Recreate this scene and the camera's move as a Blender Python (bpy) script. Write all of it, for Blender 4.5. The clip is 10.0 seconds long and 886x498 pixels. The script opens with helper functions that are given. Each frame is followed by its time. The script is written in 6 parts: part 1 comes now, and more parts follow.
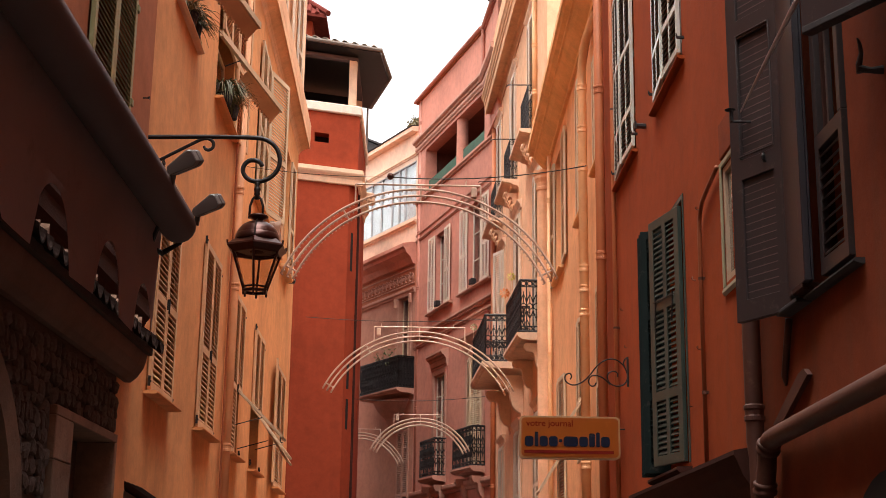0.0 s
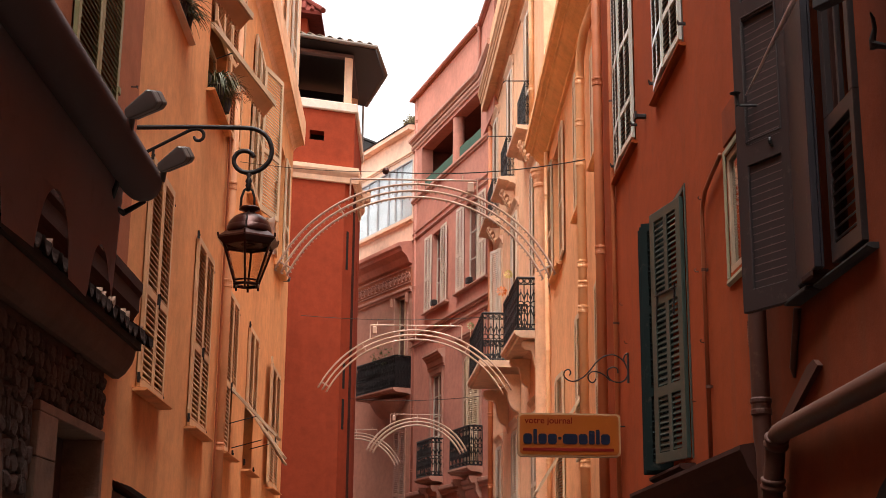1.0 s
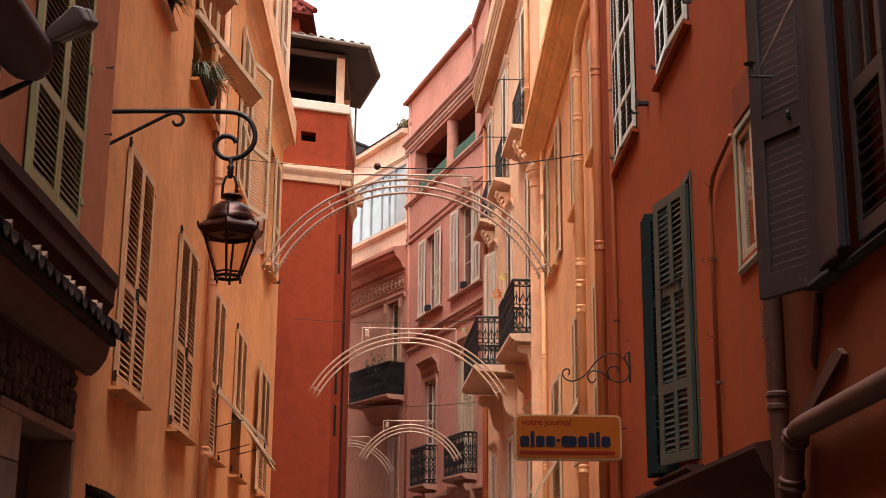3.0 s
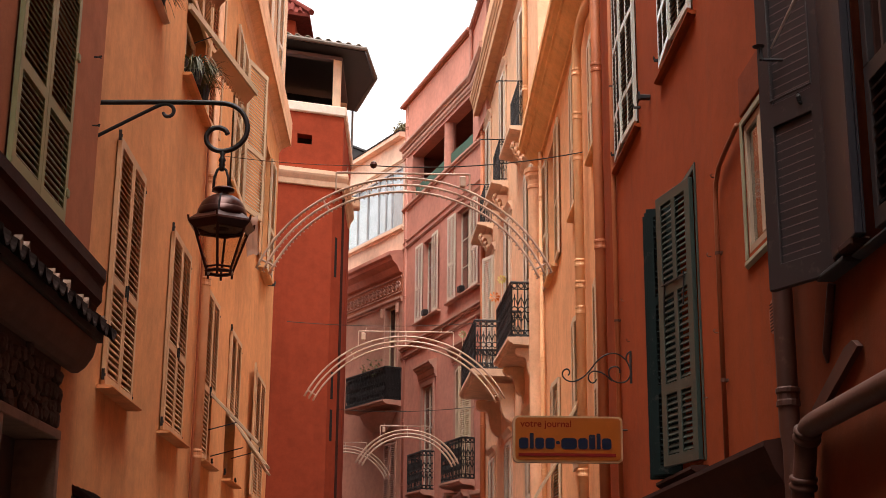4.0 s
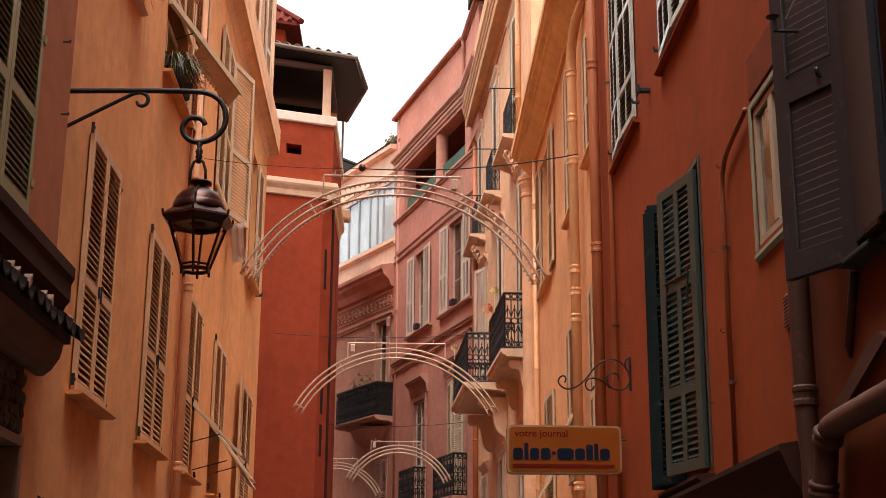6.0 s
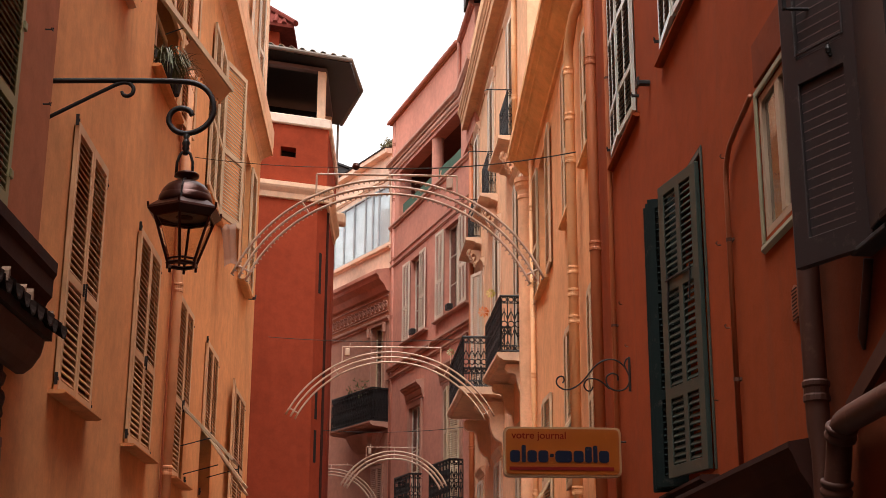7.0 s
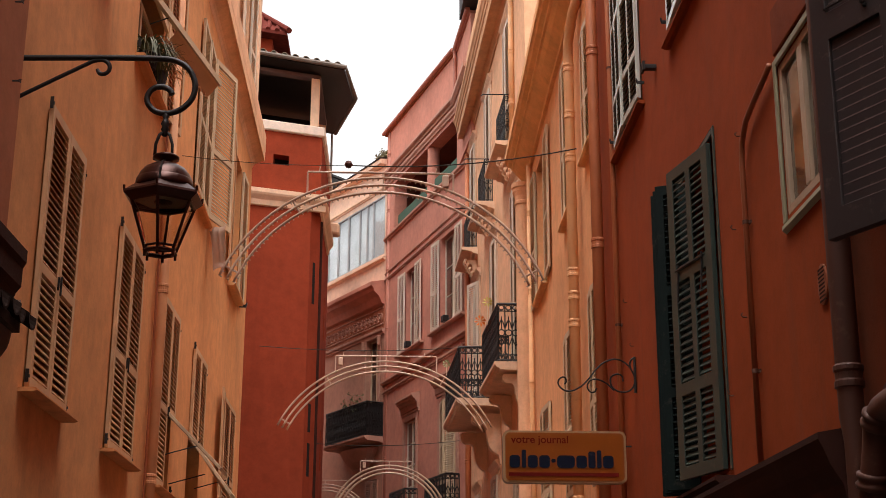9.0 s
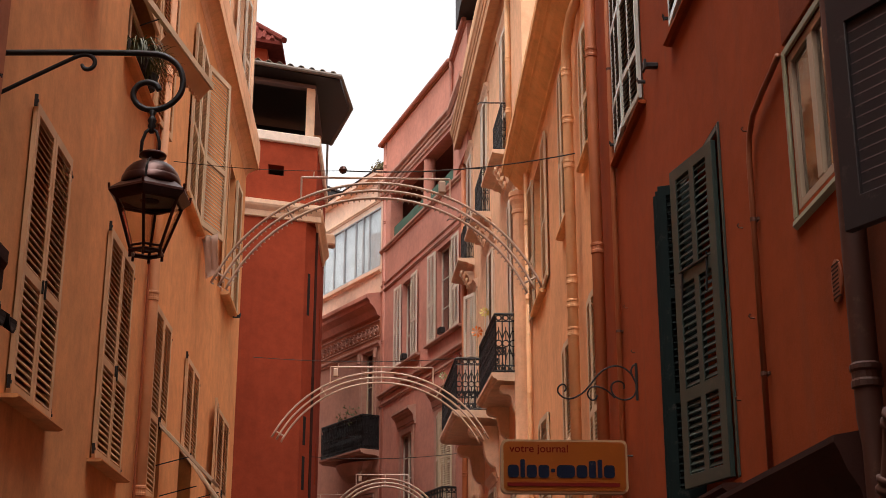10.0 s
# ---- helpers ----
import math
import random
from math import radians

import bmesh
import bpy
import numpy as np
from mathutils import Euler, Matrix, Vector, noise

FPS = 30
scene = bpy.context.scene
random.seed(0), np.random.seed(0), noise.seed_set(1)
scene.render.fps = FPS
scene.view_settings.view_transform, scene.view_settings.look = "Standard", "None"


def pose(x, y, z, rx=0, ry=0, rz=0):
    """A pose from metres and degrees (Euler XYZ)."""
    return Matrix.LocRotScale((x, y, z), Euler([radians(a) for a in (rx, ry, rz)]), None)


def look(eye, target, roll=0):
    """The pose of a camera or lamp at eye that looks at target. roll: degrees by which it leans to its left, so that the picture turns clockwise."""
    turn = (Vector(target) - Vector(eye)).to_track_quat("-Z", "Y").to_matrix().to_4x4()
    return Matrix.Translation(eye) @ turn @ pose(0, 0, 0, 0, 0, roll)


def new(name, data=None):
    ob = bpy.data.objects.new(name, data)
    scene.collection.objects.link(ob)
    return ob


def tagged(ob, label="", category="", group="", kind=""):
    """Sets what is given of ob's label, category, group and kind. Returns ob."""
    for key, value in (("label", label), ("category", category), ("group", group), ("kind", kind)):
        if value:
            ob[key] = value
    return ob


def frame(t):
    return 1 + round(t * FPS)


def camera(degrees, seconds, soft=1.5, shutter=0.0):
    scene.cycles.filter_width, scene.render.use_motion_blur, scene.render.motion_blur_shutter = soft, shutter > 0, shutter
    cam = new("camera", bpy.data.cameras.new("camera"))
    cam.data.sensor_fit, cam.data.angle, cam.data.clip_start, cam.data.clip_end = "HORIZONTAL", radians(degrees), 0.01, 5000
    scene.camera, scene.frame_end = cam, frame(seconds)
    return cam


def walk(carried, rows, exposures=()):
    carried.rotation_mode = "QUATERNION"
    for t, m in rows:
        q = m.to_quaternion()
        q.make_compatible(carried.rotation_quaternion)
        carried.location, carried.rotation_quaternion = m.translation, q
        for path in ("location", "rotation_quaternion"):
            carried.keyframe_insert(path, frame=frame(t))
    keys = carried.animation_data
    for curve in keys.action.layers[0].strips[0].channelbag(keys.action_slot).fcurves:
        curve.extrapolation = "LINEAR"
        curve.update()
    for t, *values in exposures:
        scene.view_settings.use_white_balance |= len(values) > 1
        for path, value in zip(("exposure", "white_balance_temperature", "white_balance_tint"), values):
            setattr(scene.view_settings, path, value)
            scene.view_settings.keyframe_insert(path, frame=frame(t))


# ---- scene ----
cam = camera(36.1, 10.0, 0.5)
PATH = [
    (0, (0.033, -0.178, 1.724), (0.061, 1.762, 2.209), 0.8),
    (0.5, (0.039, -0.029, 1.726), (0.069, 1.911, 2.211), 0.7),
    (1, (0.041, 0.115, 1.719), (0.074, 2.055, 2.206), 0.6),
    (1.5, (0.048, 0.272, 1.715), (0.084, 2.211, 2.206), 0.6),
    (2, (0.056, 0.434, 1.723), (0.093, 2.372, 2.218), 0.6),
    (2.5, (0.061, 0.581, 1.724), (0.1, 2.518, 2.221), 0.5),
    (4, (0.072, 1.04, 1.696), (0.117, 2.974, 2.207), 0.5),
    (4.5, (0.073, 1.177, 1.701), (0.121, 3.108, 2.218), 0.4),
    (5, (0.079, 1.324, 1.704), (0.13, 3.254, 2.229), 0.4),
    (5.5, (0.094, 1.48, 1.697), (0.147, 3.407, 2.228), 0.4),
    (7, (0.128, 1.963, 1.681), (0.189, 3.886, 2.229), 0.3),
    (7.5, (0.135, 2.112, 1.675), (0.197, 4.034, 2.228), 0.2),
    (8, (0.138, 2.272, 1.663), (0.202, 4.191, 2.221), 0.2),
    (8.5, (0.138, 2.429, 1.649), (0.203, 4.347, 2.213), 0.2),
    (9, (0.147, 2.589, 1.642), (0.214, 4.504, 2.216), 0.2),
    (9.5, (0.155, 2.749, 1.642), (0.224, 4.661, 2.227), 0.2),
    (10, (0.159, 2.904, 1.64), (0.231, 4.813, 2.235), 0.1),
]
walk(cam, [(t, look(eye, target, roll)) for t, eye, target, roll in PATH],
     exposures=[(0, 1.72), (2.5, 1.65), (5, 1.54), (7.5, 1.37), (10, 1.15)])

# ---- world and light ----
world = bpy.data.worlds.new("world")
scene.world = world
world.use_nodes = True
wn = world.node_tree.nodes
wl = world.node_tree.links
sky = wn.new("ShaderNodeTexSky")
sky.sky_type = "NISHITA"
sky.sun_disc = False
sky.sun_elevation = radians(76)
sky.sun_rotation = radians(205)
sky.air_density, sky.dust_density, sky.ozone_density = 1.0, 4.0, 1.0
veil = wn.new("ShaderNodeHueSaturation")
veil.inputs["Saturation"].default_value = 0.06
wl.new(sky.outputs["Color"], veil.inputs["Color"])
wl.new(veil.outputs["Color"], wn["Background"].inputs["Color"])
wn["Background"].inputs["Strength"].default_value = 0.15
sun = new("sun", bpy.data.lights.new("sun", "SUN"))
sun.data.energy, sun.data.angle, sun.data.color = 1.6, radians(60), (1.0, 0.885, 0.793)
sun.matrix_world = look((0, 2, 30), (0, 10, 0))


# ---- materials ----
def shader(name):
    m = bpy.data.materials.new(name)
    m.use_nodes = True
    nt = m.node_tree
    return m, nt.nodes, nt.links, nt.nodes["Principled BSDF"]


def coords(nodes, links, scale, space="Object"):
    tc = nodes.new("ShaderNodeTexCoord")
    mp = nodes.new("ShaderNodeMapping")
    mp.inputs["Scale"].default_value = scale
    links.new(tc.outputs[space], mp.inputs["Vector"])
    return mp.outputs["Vector"]


def noise_node(nodes, links, vec, scale, detail=4.0, rough=0.55):
    n = nodes.new("ShaderNodeTexNoise")
    n.inputs["Scale"].default_value = scale
    n.inputs["Detail"].default_value = detail
    n.inputs["Roughness"].default_value = rough
    links.new(vec, n.inputs["Vector"])
    return n.outputs["Fac"]


def ramp(nodes, links, fac, stops):
    r = nodes.new("ShaderNodeValToRGB")
    while len(r.color_ramp.elements) < len(stops):
        r.color_ramp.elements.new(0.5)
    for e, (p, c) in zip(r.color_ramp.elements, stops):
        e.position, e.color = p, (*c, 1)
    links.new(fac, r.inputs["Fac"])
    return r.outputs["Color"]


def blend(nodes, links, fac, a, b, mode="MIX"):
    m = nodes.new("ShaderNodeMix")
    m.data_type, m.blend_type = "RGBA", mode
    for sock, val in ((m.inputs[0], fac), (m.inputs[6], a), (m.inputs[7], b)):
        if isinstance(val, (int, float)):
            sock.default_value = val
        elif isinstance(val, tuple):
            sock.default_value = (*val, 1)
        else:
            links.new(val, sock)
    return m.outputs[2]


def bump(nodes, links, bsdf, height, strength, dist):
    b = nodes.new("ShaderNodeBump")
    b.inputs["Strength"].default_value = strength
    b.inputs["Distance"].default_value = dist
    links.new(height, b.inputs["Height"])
    links.new(b.outputs["Normal"], bsdf.inputs["Normal"])


def scaled(c, k):
    return tuple(min(1.0, v * k) for v in c)


def plaster(name, color, stain=(0.12, 0.06, 0.03), streak=0.35, grain=0.4):
    """Limewashed render: broad cloudiness, rain streaks, fine grain."""
    m, nodes, links, bsdf = shader(name)
    v = coords(nodes, links, (1, 1, 1))
    big = noise_node(nodes, links, v, 0.7, 5, 0.6)
    col = ramp(nodes, links, big, [(0.3, scaled(color, 0.82)), (0.52, color), (0.75, scaled(color, 1.14))])
    mid = noise_node(nodes, links, v, 5.0, 6, 0.65)
    patch = ramp(nodes, links, mid, [(0.35, (0.86, 0.86, 0.86)), (0.6, (1.04, 1.03, 1.02))])
    col = blend(nodes, links, 0.8, col, patch, "MULTIPLY")
    speck = noise_node(nodes, links, v, 28.0, 5, 0.75)
    mottle = ramp(nodes, links, speck, [(0.3, (0.8, 0.79, 0.78)), (0.5, (1.0, 1.0, 1.0)), (0.72, (1.1, 1.09, 1.08))])
    col = blend(nodes, links, 0.4, col, mottle, "MULTIPLY")
    vs = coords(nodes, links, (2.2, 2.2, 0.12))
    run = noise_node(nodes, links, vs, 1.6, 5, 0.6)
    mask = ramp(nodes, links, run, [(0.55, (0, 0, 0)), (0.85, (1, 1, 1))])
    fac = nodes.new("ShaderNodeMath")
    fac.operation = "MULTIPLY"
    links.new(mask, fac.inputs[0])
    fac.inputs[1].default_value = streak
    col = blend(nodes, links, fac.outputs[0], col, stain)
    links.new(col, bsdf.inputs["Base Color"])
    bsdf.inputs["Roughness"].default_value = 0.92
    bsdf.inputs["Specular IOR Level"].default_value = 0.15
    fine = noise_node(nodes, links, v, 60.0, 6, 0.7)
    lump = noise_node(nodes, links, v, 4.0, 4, 0.5)
    mix = blend(nodes, links, 0.5, fine, lump)
    bump(nodes, links, bsdf, mix, grain, 0.012)
    return m


def paint(name, color, rough=0.45, wear=(0.25, 0.2, 0.16), amount=0.25, metal=0.0, scale=14.0):
    """Brushed paint on wood or metal, a little weathered."""
    m, nodes, links, bsdf = shader(name)
    v = coords(nodes, links, (1, 1, 1))
    n1 = noise_node(nodes, links, v, scale, 6, 0.7)
    n2 = noise_node(nodes, links, v, 2.3, 3, 0.5)
    info = nodes.new("ShaderNodeObjectInfo")
    col = ramp(nodes, links, n2, [(0.3, scaled(color, 0.85)), (0.7, scaled(color, 1.1))])
    tone = ramp(nodes, links, info.outputs["Random"], [(0.0, (0.9, 0.9, 0.9)), (1.0, (1.05, 1.05, 1.05))])
    col = blend(nodes, links, 1.0, col, tone, "MULTIPLY")
    mask = ramp(nodes, links, n1, [(0.58, (0, 0, 0)), (0.78, (amount, amount, amount))])
    col = blend(nodes, links, mask, col, wear)
    links.new(col, bsdf.inputs["Base Color"])
    bsdf.inputs["Roughness"].default_value = rough
    bsdf.inputs["Metallic"].default_value = metal
    bump(nodes, links, bsdf, n1, 0.15, 0.004)
    return m


def stone_mat(name, color):
    m, nodes, links, bsdf = shader(name)
    v = coords(nodes, links, (1, 1, 1))
    n1 = noise_node(nodes, links, v, 3.0, 6, 0.65)
    n2 = noise_node(nodes, links, v, 35.0, 5, 0.7)
    info = nodes.new("ShaderNodeObjectInfo")
    col = ramp(nodes, links, n1, [(0.3, scaled(color, 0.6)), (0.55, color), (0.8, scaled(color, 1.25))])
    tone = ramp(nodes, links, info.outputs["Random"], [(0.0, (0.65, 0.62, 0.6)), (1.0, (1.2, 1.15, 1.1))])
    col = blend(nodes, links, 1.0, col, tone, "MULTIPLY")
    links.new(col, bsdf.inputs["Base Color"])
    bsdf.inputs["Roughness"].default_value = 0.9
    mix = blend(nodes, links, 0.4, n1, n2)
    bump(nodes, links, bsdf, mix, 0.6, 0.03)
    return m


def tile_mat(name, color):
    m, nodes, links, bsdf = shader(name)
    v = coords(nodes, links, (1, 1, 1))
    n1 = noise_node(nodes, links, v, 9.0, 6, 0.7)
    isl = nodes.new("ShaderNodeNewGeometry")
    info = nodes.new("ShaderNodeObjectInfo")
    col = ramp(nodes, links, n1, [(0.3, scaled(color, 0.65)), (0.7, scaled(color, 1.2))])
    tone = ramp(nodes, links, isl.outputs["Random Per Island"], [(0.0, (0.7, 0.66, 0.62)), (1.0, (1.15, 1.1, 1.05))])
    col = blend(nodes, links, 1.0, col, tone, "MULTIPLY")
    tone2 = ramp(nodes, links, info.outputs["Random"], [(0.0, (0.75, 0.72, 0.7)), (1.0, (1.1, 1.08, 1.05))])
    col = blend(nodes, links, 1.0, col, tone2, "MULTIPLY")
    links.new(col, bsdf.inputs["Base Color"])
    bsdf.inputs["Roughness"].default_value = 0.9
    bsdf.inputs["Specular IOR Level"].default_value = 0.1
    bump(nodes, links, bsdf, n1, 0.4, 0.01)
    return m


def glass_mat(name, tint=(0.75, 0.8, 0.82), rough=0.05):
    """A window pane with a dim room behind it: clear glass over its own thickness."""
    m, nodes, links, bsdf = shader(name)
    v = coords(nodes, links, (1, 1, 1))
    n1 = noise_node(nodes, links, v, 1.3, 2, 0.5)
    bsdf.inputs["Base Color"].default_value = (*tint, 1)
    bsdf.inputs["Roughness"].default_value = rough
    bsdf.inputs["Transmission Weight"].default_value = 1.0
    bsdf.inputs["IOR"].default_value = 1.5
    bump(nodes, links, bsdf, n1, 0.08, 0.02)
    return m


M_ORANGE = plaster("burnt_orange_render", (0.312, 0.0565, 0.0118), streak=0.4)
M_OCHRE = plaster("brown_orange_render", (0.21, 0.045, 0.0155), streak=0.45)
M_FRIEZE = plaster("terracotta_frieze", (0.42, 0.16, 0.09), streak=0.2)
M_APRICOT = plaster("apricot_render", (0.79, 0.372, 0.16), (0.25, 0.12, 0.05), 0.35)
M_ROSE = plaster("rose_render", (0.45, 0.165, 0.085), streak=0.25)
M_YELLOW = plaster("ochre_yellow_render", (0.82, 0.425, 0.215), (0.3, 0.15, 0.06), 0.3)
M_CREAMY = plaster("pale_apricot_render", (0.83, 0.485, 0.295), (0.35, 0.2, 0.1), 0.25)
M_TRIM = plaster("cream_moulding", (0.82, 0.57, 0.4), (0.3, 0.2, 0.12), 0.3, 0.25)
M_COVE = plaster("orange_soffit_render", (0.84, 0.49, 0.24), streak=0.05)
M_RED = plaster("red_tower_render", (0.3, 0.05, 0.021), (0.16, 0.03, 0.015), 0.3, 0.25)
M_CORNICE = plaster("tan_cornice_render", (0.6, 0.335, 0.185), (0.12, 0.07, 0.05), 0.45)
M_PINK = plaster("pink_render", (0.57, 0.25, 0.185), (0.25, 0.1, 0.07), 0.3)
M_PALEPINK = plaster("pale_pink_render", (0.5, 0.255, 0.185), (0.3, 0.18, 0.12), 0.3)
M_PINKTRIM = plaster("pale_pink_moulding", (0.52, 0.28, 0.21), (0.3, 0.15, 0.1), 0.3, 0.25)
# darker copy of the pink render; the loggia's shade is put into the colour
M_PINKSHADE = plaster("pink_render_painted_shade", (0.2, 0.07, 0.05), (0.1, 0.05, 0.03), 0.3)
M_CREAMPINK = plaster("cream_pink_render", (0.8, 0.57, 0.43), (0.4, 0.25, 0.17), 0.25)
M_CAP = plaster("whitewashed_cap", (0.82, 0.68, 0.58), (0.5, 0.35, 0.27), 0.2, 0.25)
# near black: the shade inside openings is put into this colour
M_DIM = plaster("painted_opening_shade", (0.022, 0.018, 0.017), streak=0.1)
# near black: the deep shade of the tower loggia is put into this colour
M_DEEPSHADE = plaster("loggia_wall_painted_shade", (0.009, 0.008, 0.009), streak=0.1)
M_BROWN = plaster("brown_moulding", (0.048, 0.017, 0.0125), streak=0.2)
M_STONE = stone_mat("rubble_stone", (0.082, 0.06, 0.053))
M_MORTAR = plaster("dark_mortar", (0.085, 0.058, 0.048), streak=0.1, grain=0.8)
M_DRESSED = stone_mat("dressed_limestone", (0.28, 0.18, 0.13))
M_PAVE = stone_mat("paving", (0.07, 0.06, 0.052))
M_TILE = tile_mat("clay_roof_tile", (0.33, 0.13, 0.07))
M_TILEDARK = tile_mat("dark_clay_tile", (0.03, 0.018, 0.016))
M_TILERED = tile_mat("dark_red_roof_tile", (0.17, 0.036, 0.028))
M_TILEGREY = tile_mat("weathered_roof_tile", (0.3, 0.24, 0.19))
M_CREAMWOOD = paint("cream_shutter_paint", (0.66, 0.5, 0.33), 0.5)
M_TANWOOD = paint("faded_tan_shutter_paint", (0.66, 0.405, 0.225), 0.55, (0.34, 0.2, 0.11), 0.35)
M_WHITEWOOD = paint("off_white_shutter_paint", (0.68, 0.56, 0.44), 0.5)
M_OLIVE = paint("olive_shutter_paint", (0.24, 0.24, 0.12), 0.45)
M_OLIVEPALE = paint("pale_olive_frame_paint", (0.3, 0.28, 0.18), 0.5)
M_PINKSHUT = paint("pink_shutter_paint", (0.5, 0.26, 0.18), 0.5)
M_PIPEDARK = paint("dark_orange_painted_pipe", (0.32, 0.085, 0.03), 0.6, (0.2, 0.08, 0.04), 0.4)
M_TEAL = paint("grey_green_shutter_paint", (0.034, 0.05, 0.042), 0.45)
M_DARKTEAL = paint("dark_teal_paint", (0.008, 0.015, 0.0145), 0.7)
# green paint made near white; the sky's reflection is put into the base colour
M_GREENSHEEN = paint("green_paint_white_sheen", (0.55, 0.58, 0.52), 0.2)
M_DARKSHUT = paint("dark_brown_grey_shutter_paint", (0.027, 0.0185, 0.019), 0.5)
M_PALELIP = paint("pale_slat_lip", (0.12, 0.085, 0.082), 0.6)
M_WORNBAR = paint("bare_worn_wood", (0.17, 0.12, 0.1), 0.7)
M_SHOPCORN = plaster("dull_brown_cornice", (0.17, 0.105, 0.085), streak=0.3)
M_SHOPPANEL = paint("dusky_shop_panel", (0.09, 0.055, 0.045), 0.8)
M_INNERLEAF = paint("dark_blue_grey_paint", (0.014, 0.012, 0.018), 0.45)
M_SASH = paint("dull_cream_sash_paint", (0.5, 0.36, 0.25), 0.5)
M_RUST = paint("rusty_iron", (0.1, 0.032, 0.016), 0.8)
M_GUTTER = paint("weathered_brown_gutter", (0.13, 0.1, 0.08), 0.6, (0.3, 0.24, 0.18), 0.6)
M_IRON = paint("black_wrought_iron", (0.018, 0.016, 0.017), 0.5, (0.1, 0.05, 0.03), 0.2, 0.3)
M_COPPER = paint("dark_copper", (0.06, 0.02, 0.015), 0.3, (0.16, 0.08, 0.05), 0.4, 0.6)
M_PIPE = paint("orange_painted_pipe", (0.47, 0.14, 0.048), 0.6, (0.25, 0.1, 0.05), 0.4)
M_PIPEYEL = paint("yellow_painted_pipe", (0.78, 0.42, 0.2), 0.6, (0.3, 0.15, 0.07), 0.4)
M_PIPEAPR = paint("apricot_painted_pipe", (0.66, 0.29, 0.13), 0.6, (0.3, 0.15, 0.07), 0.3)
M_PIPEPINK = paint("pink_painted_pipe", (0.4, 0.14, 0.09), 0.6, (0.3, 0.13, 0.1), 0.4)
M_PIPEBROWN = paint("brown_painted_pipe", (0.082, 0.025, 0.014), 0.65, (0.2, 0.1, 0.06), 0.55)
M_RODPALE = paint("bare_aluminium_rod", (0.62, 0.52, 0.48), 0.5, (0.3, 0.25, 0.22), 0.3)
M_ZINC = paint("dull_zinc", (0.32, 0.3, 0.28), 0.45, (0.2, 0.17, 0.15), 0.4, 0.5)
M_DARKMETAL = paint("dark_gutter_metal", (0.02, 0.016, 0.015), 0.5, (0.12, 0.08, 0.06), 0.3, 0.3)
M_ARCH = paint("pale_painted_arch_tube", (0.56, 0.39, 0.29), 0.45)
M_BULB = paint("clear_lamp_cap", (0.5, 0.38, 0.3), 0.2)
M_CABLE = paint("black_cable", (0.03, 0.025, 0.02), 0.6)
M_FABRIC = paint("brown_awning_cloth", (0.62, 0.46, 0.45), 0.85, (0.24, 0.14, 0.12), 0.5)
M_AWNBAR = paint("dark_brown_awning_bar", (0.14, 0.095, 0.092), 0.85)
M_SPOT = paint("grey_spotlight_housing", (0.15, 0.13, 0.12), 0.45)
M_SIGNORANGE = paint("orange_sign_face", (0.3, 0.075, 0.008), 0.3, (0.5, 0.15, 0.02), 0.2)
M_SIGNFRAME = paint("cream_sign_frame", (0.36, 0.21, 0.11), 0.5)
M_INK = paint("navy_lettering", (0.008, 0.012, 0.03), 0.6)
M_SIGNRED = paint("red_lettering", (0.15, 0.008, 0.006), 0.6)
for dull in (M_INK, M_SIGNRED, M_DARKTEAL):
    dull.node_tree.nodes["Principled BSDF"].inputs["Specular IOR Level"].default_value = 0.1
M_LEAF = paint("green_leaf", (0.12, 0.14, 0.055), 0.5, (0.14, 0.13, 0.05), 0.5)
M_LEAFPALE = paint("pale_green_vane", (0.3, 0.42, 0.2), 0.5)
M_LEAFDRY = paint("dry_leaf", (0.17, 0.13, 0.05), 0.6)
M_FLOWERO = paint("orange_petal", (0.9, 0.22, 0.01), 0.5)
M_FLOWERY = paint("yellow_petal", (0.65, 0.55, 0.08), 0.5)
M_CLOTH = paint("white_cloth", (0.72, 0.55, 0.46), 0.8)
M_NET = paint("dark_privacy_net", (0.025, 0.022, 0.024), 0.8)
M_GREENNET = paint("green_screen_cloth", (0.035, 0.09, 0.055), 0.8)
M_BLIND = paint("white_glazing_blind", (0.85, 0.85, 0.85), 0.35)
M_VERANDA = paint("pale_grey_metal_frame", (0.42, 0.42, 0.43), 0.4)
M_GLASS = glass_mat("window_glass")
M_LAMPGLASS = glass_mat("lantern_glass", (0.95, 0.85, 0.75), 0.02)


# ---- geometry helpers ----
def box(bm, x0, x1, y0, y1, z0, z1, bevel=0.0):
    vs = [bm.verts.new((x, y, z)) for z in (z0, z1) for y in (y0, y1) for x in (x0, x1)]
    quads = ((0, 2, 3, 1), (4, 5, 7, 6), (0, 1, 5, 4), (2, 6, 7, 3), (0, 4, 6, 2), (1, 3, 7, 5))
    fs = [bm.faces.new([vs[i] for i in q]) for q in quads]
    if bevel > 0:
        edges = list({e for f in fs for e in f.edges})
        bmesh.ops.bevel(bm, geom=edges, offset=bevel, segments=1, affect="EDGES")
    return vs


def prism(bm, outline, a, b, axis="x"):
    """Extrudes an outline (list of 2D points) from a to b along the axis; the other two axes in order."""
    def place(p, k):
        if axis == "x":
            return (k, p[0], p[1])
        if axis == "y":
            return (p[0], k, p[1])
        return (p[0], p[1], k)
    r0 = [bm.verts.new(place(p, a)) for p in outline]
    r1 = [bm.verts.new(place(p, b)) for p in outline]
    n = len(outline)
    fs = [bm.faces.new(r0), bm.faces.new(r1[::-1])]
    for i in range(n):
        fs.append(bm.faces.new((r0[i], r1[i], r1[(i + 1) % n], r0[(i + 1) % n])))
    return fs


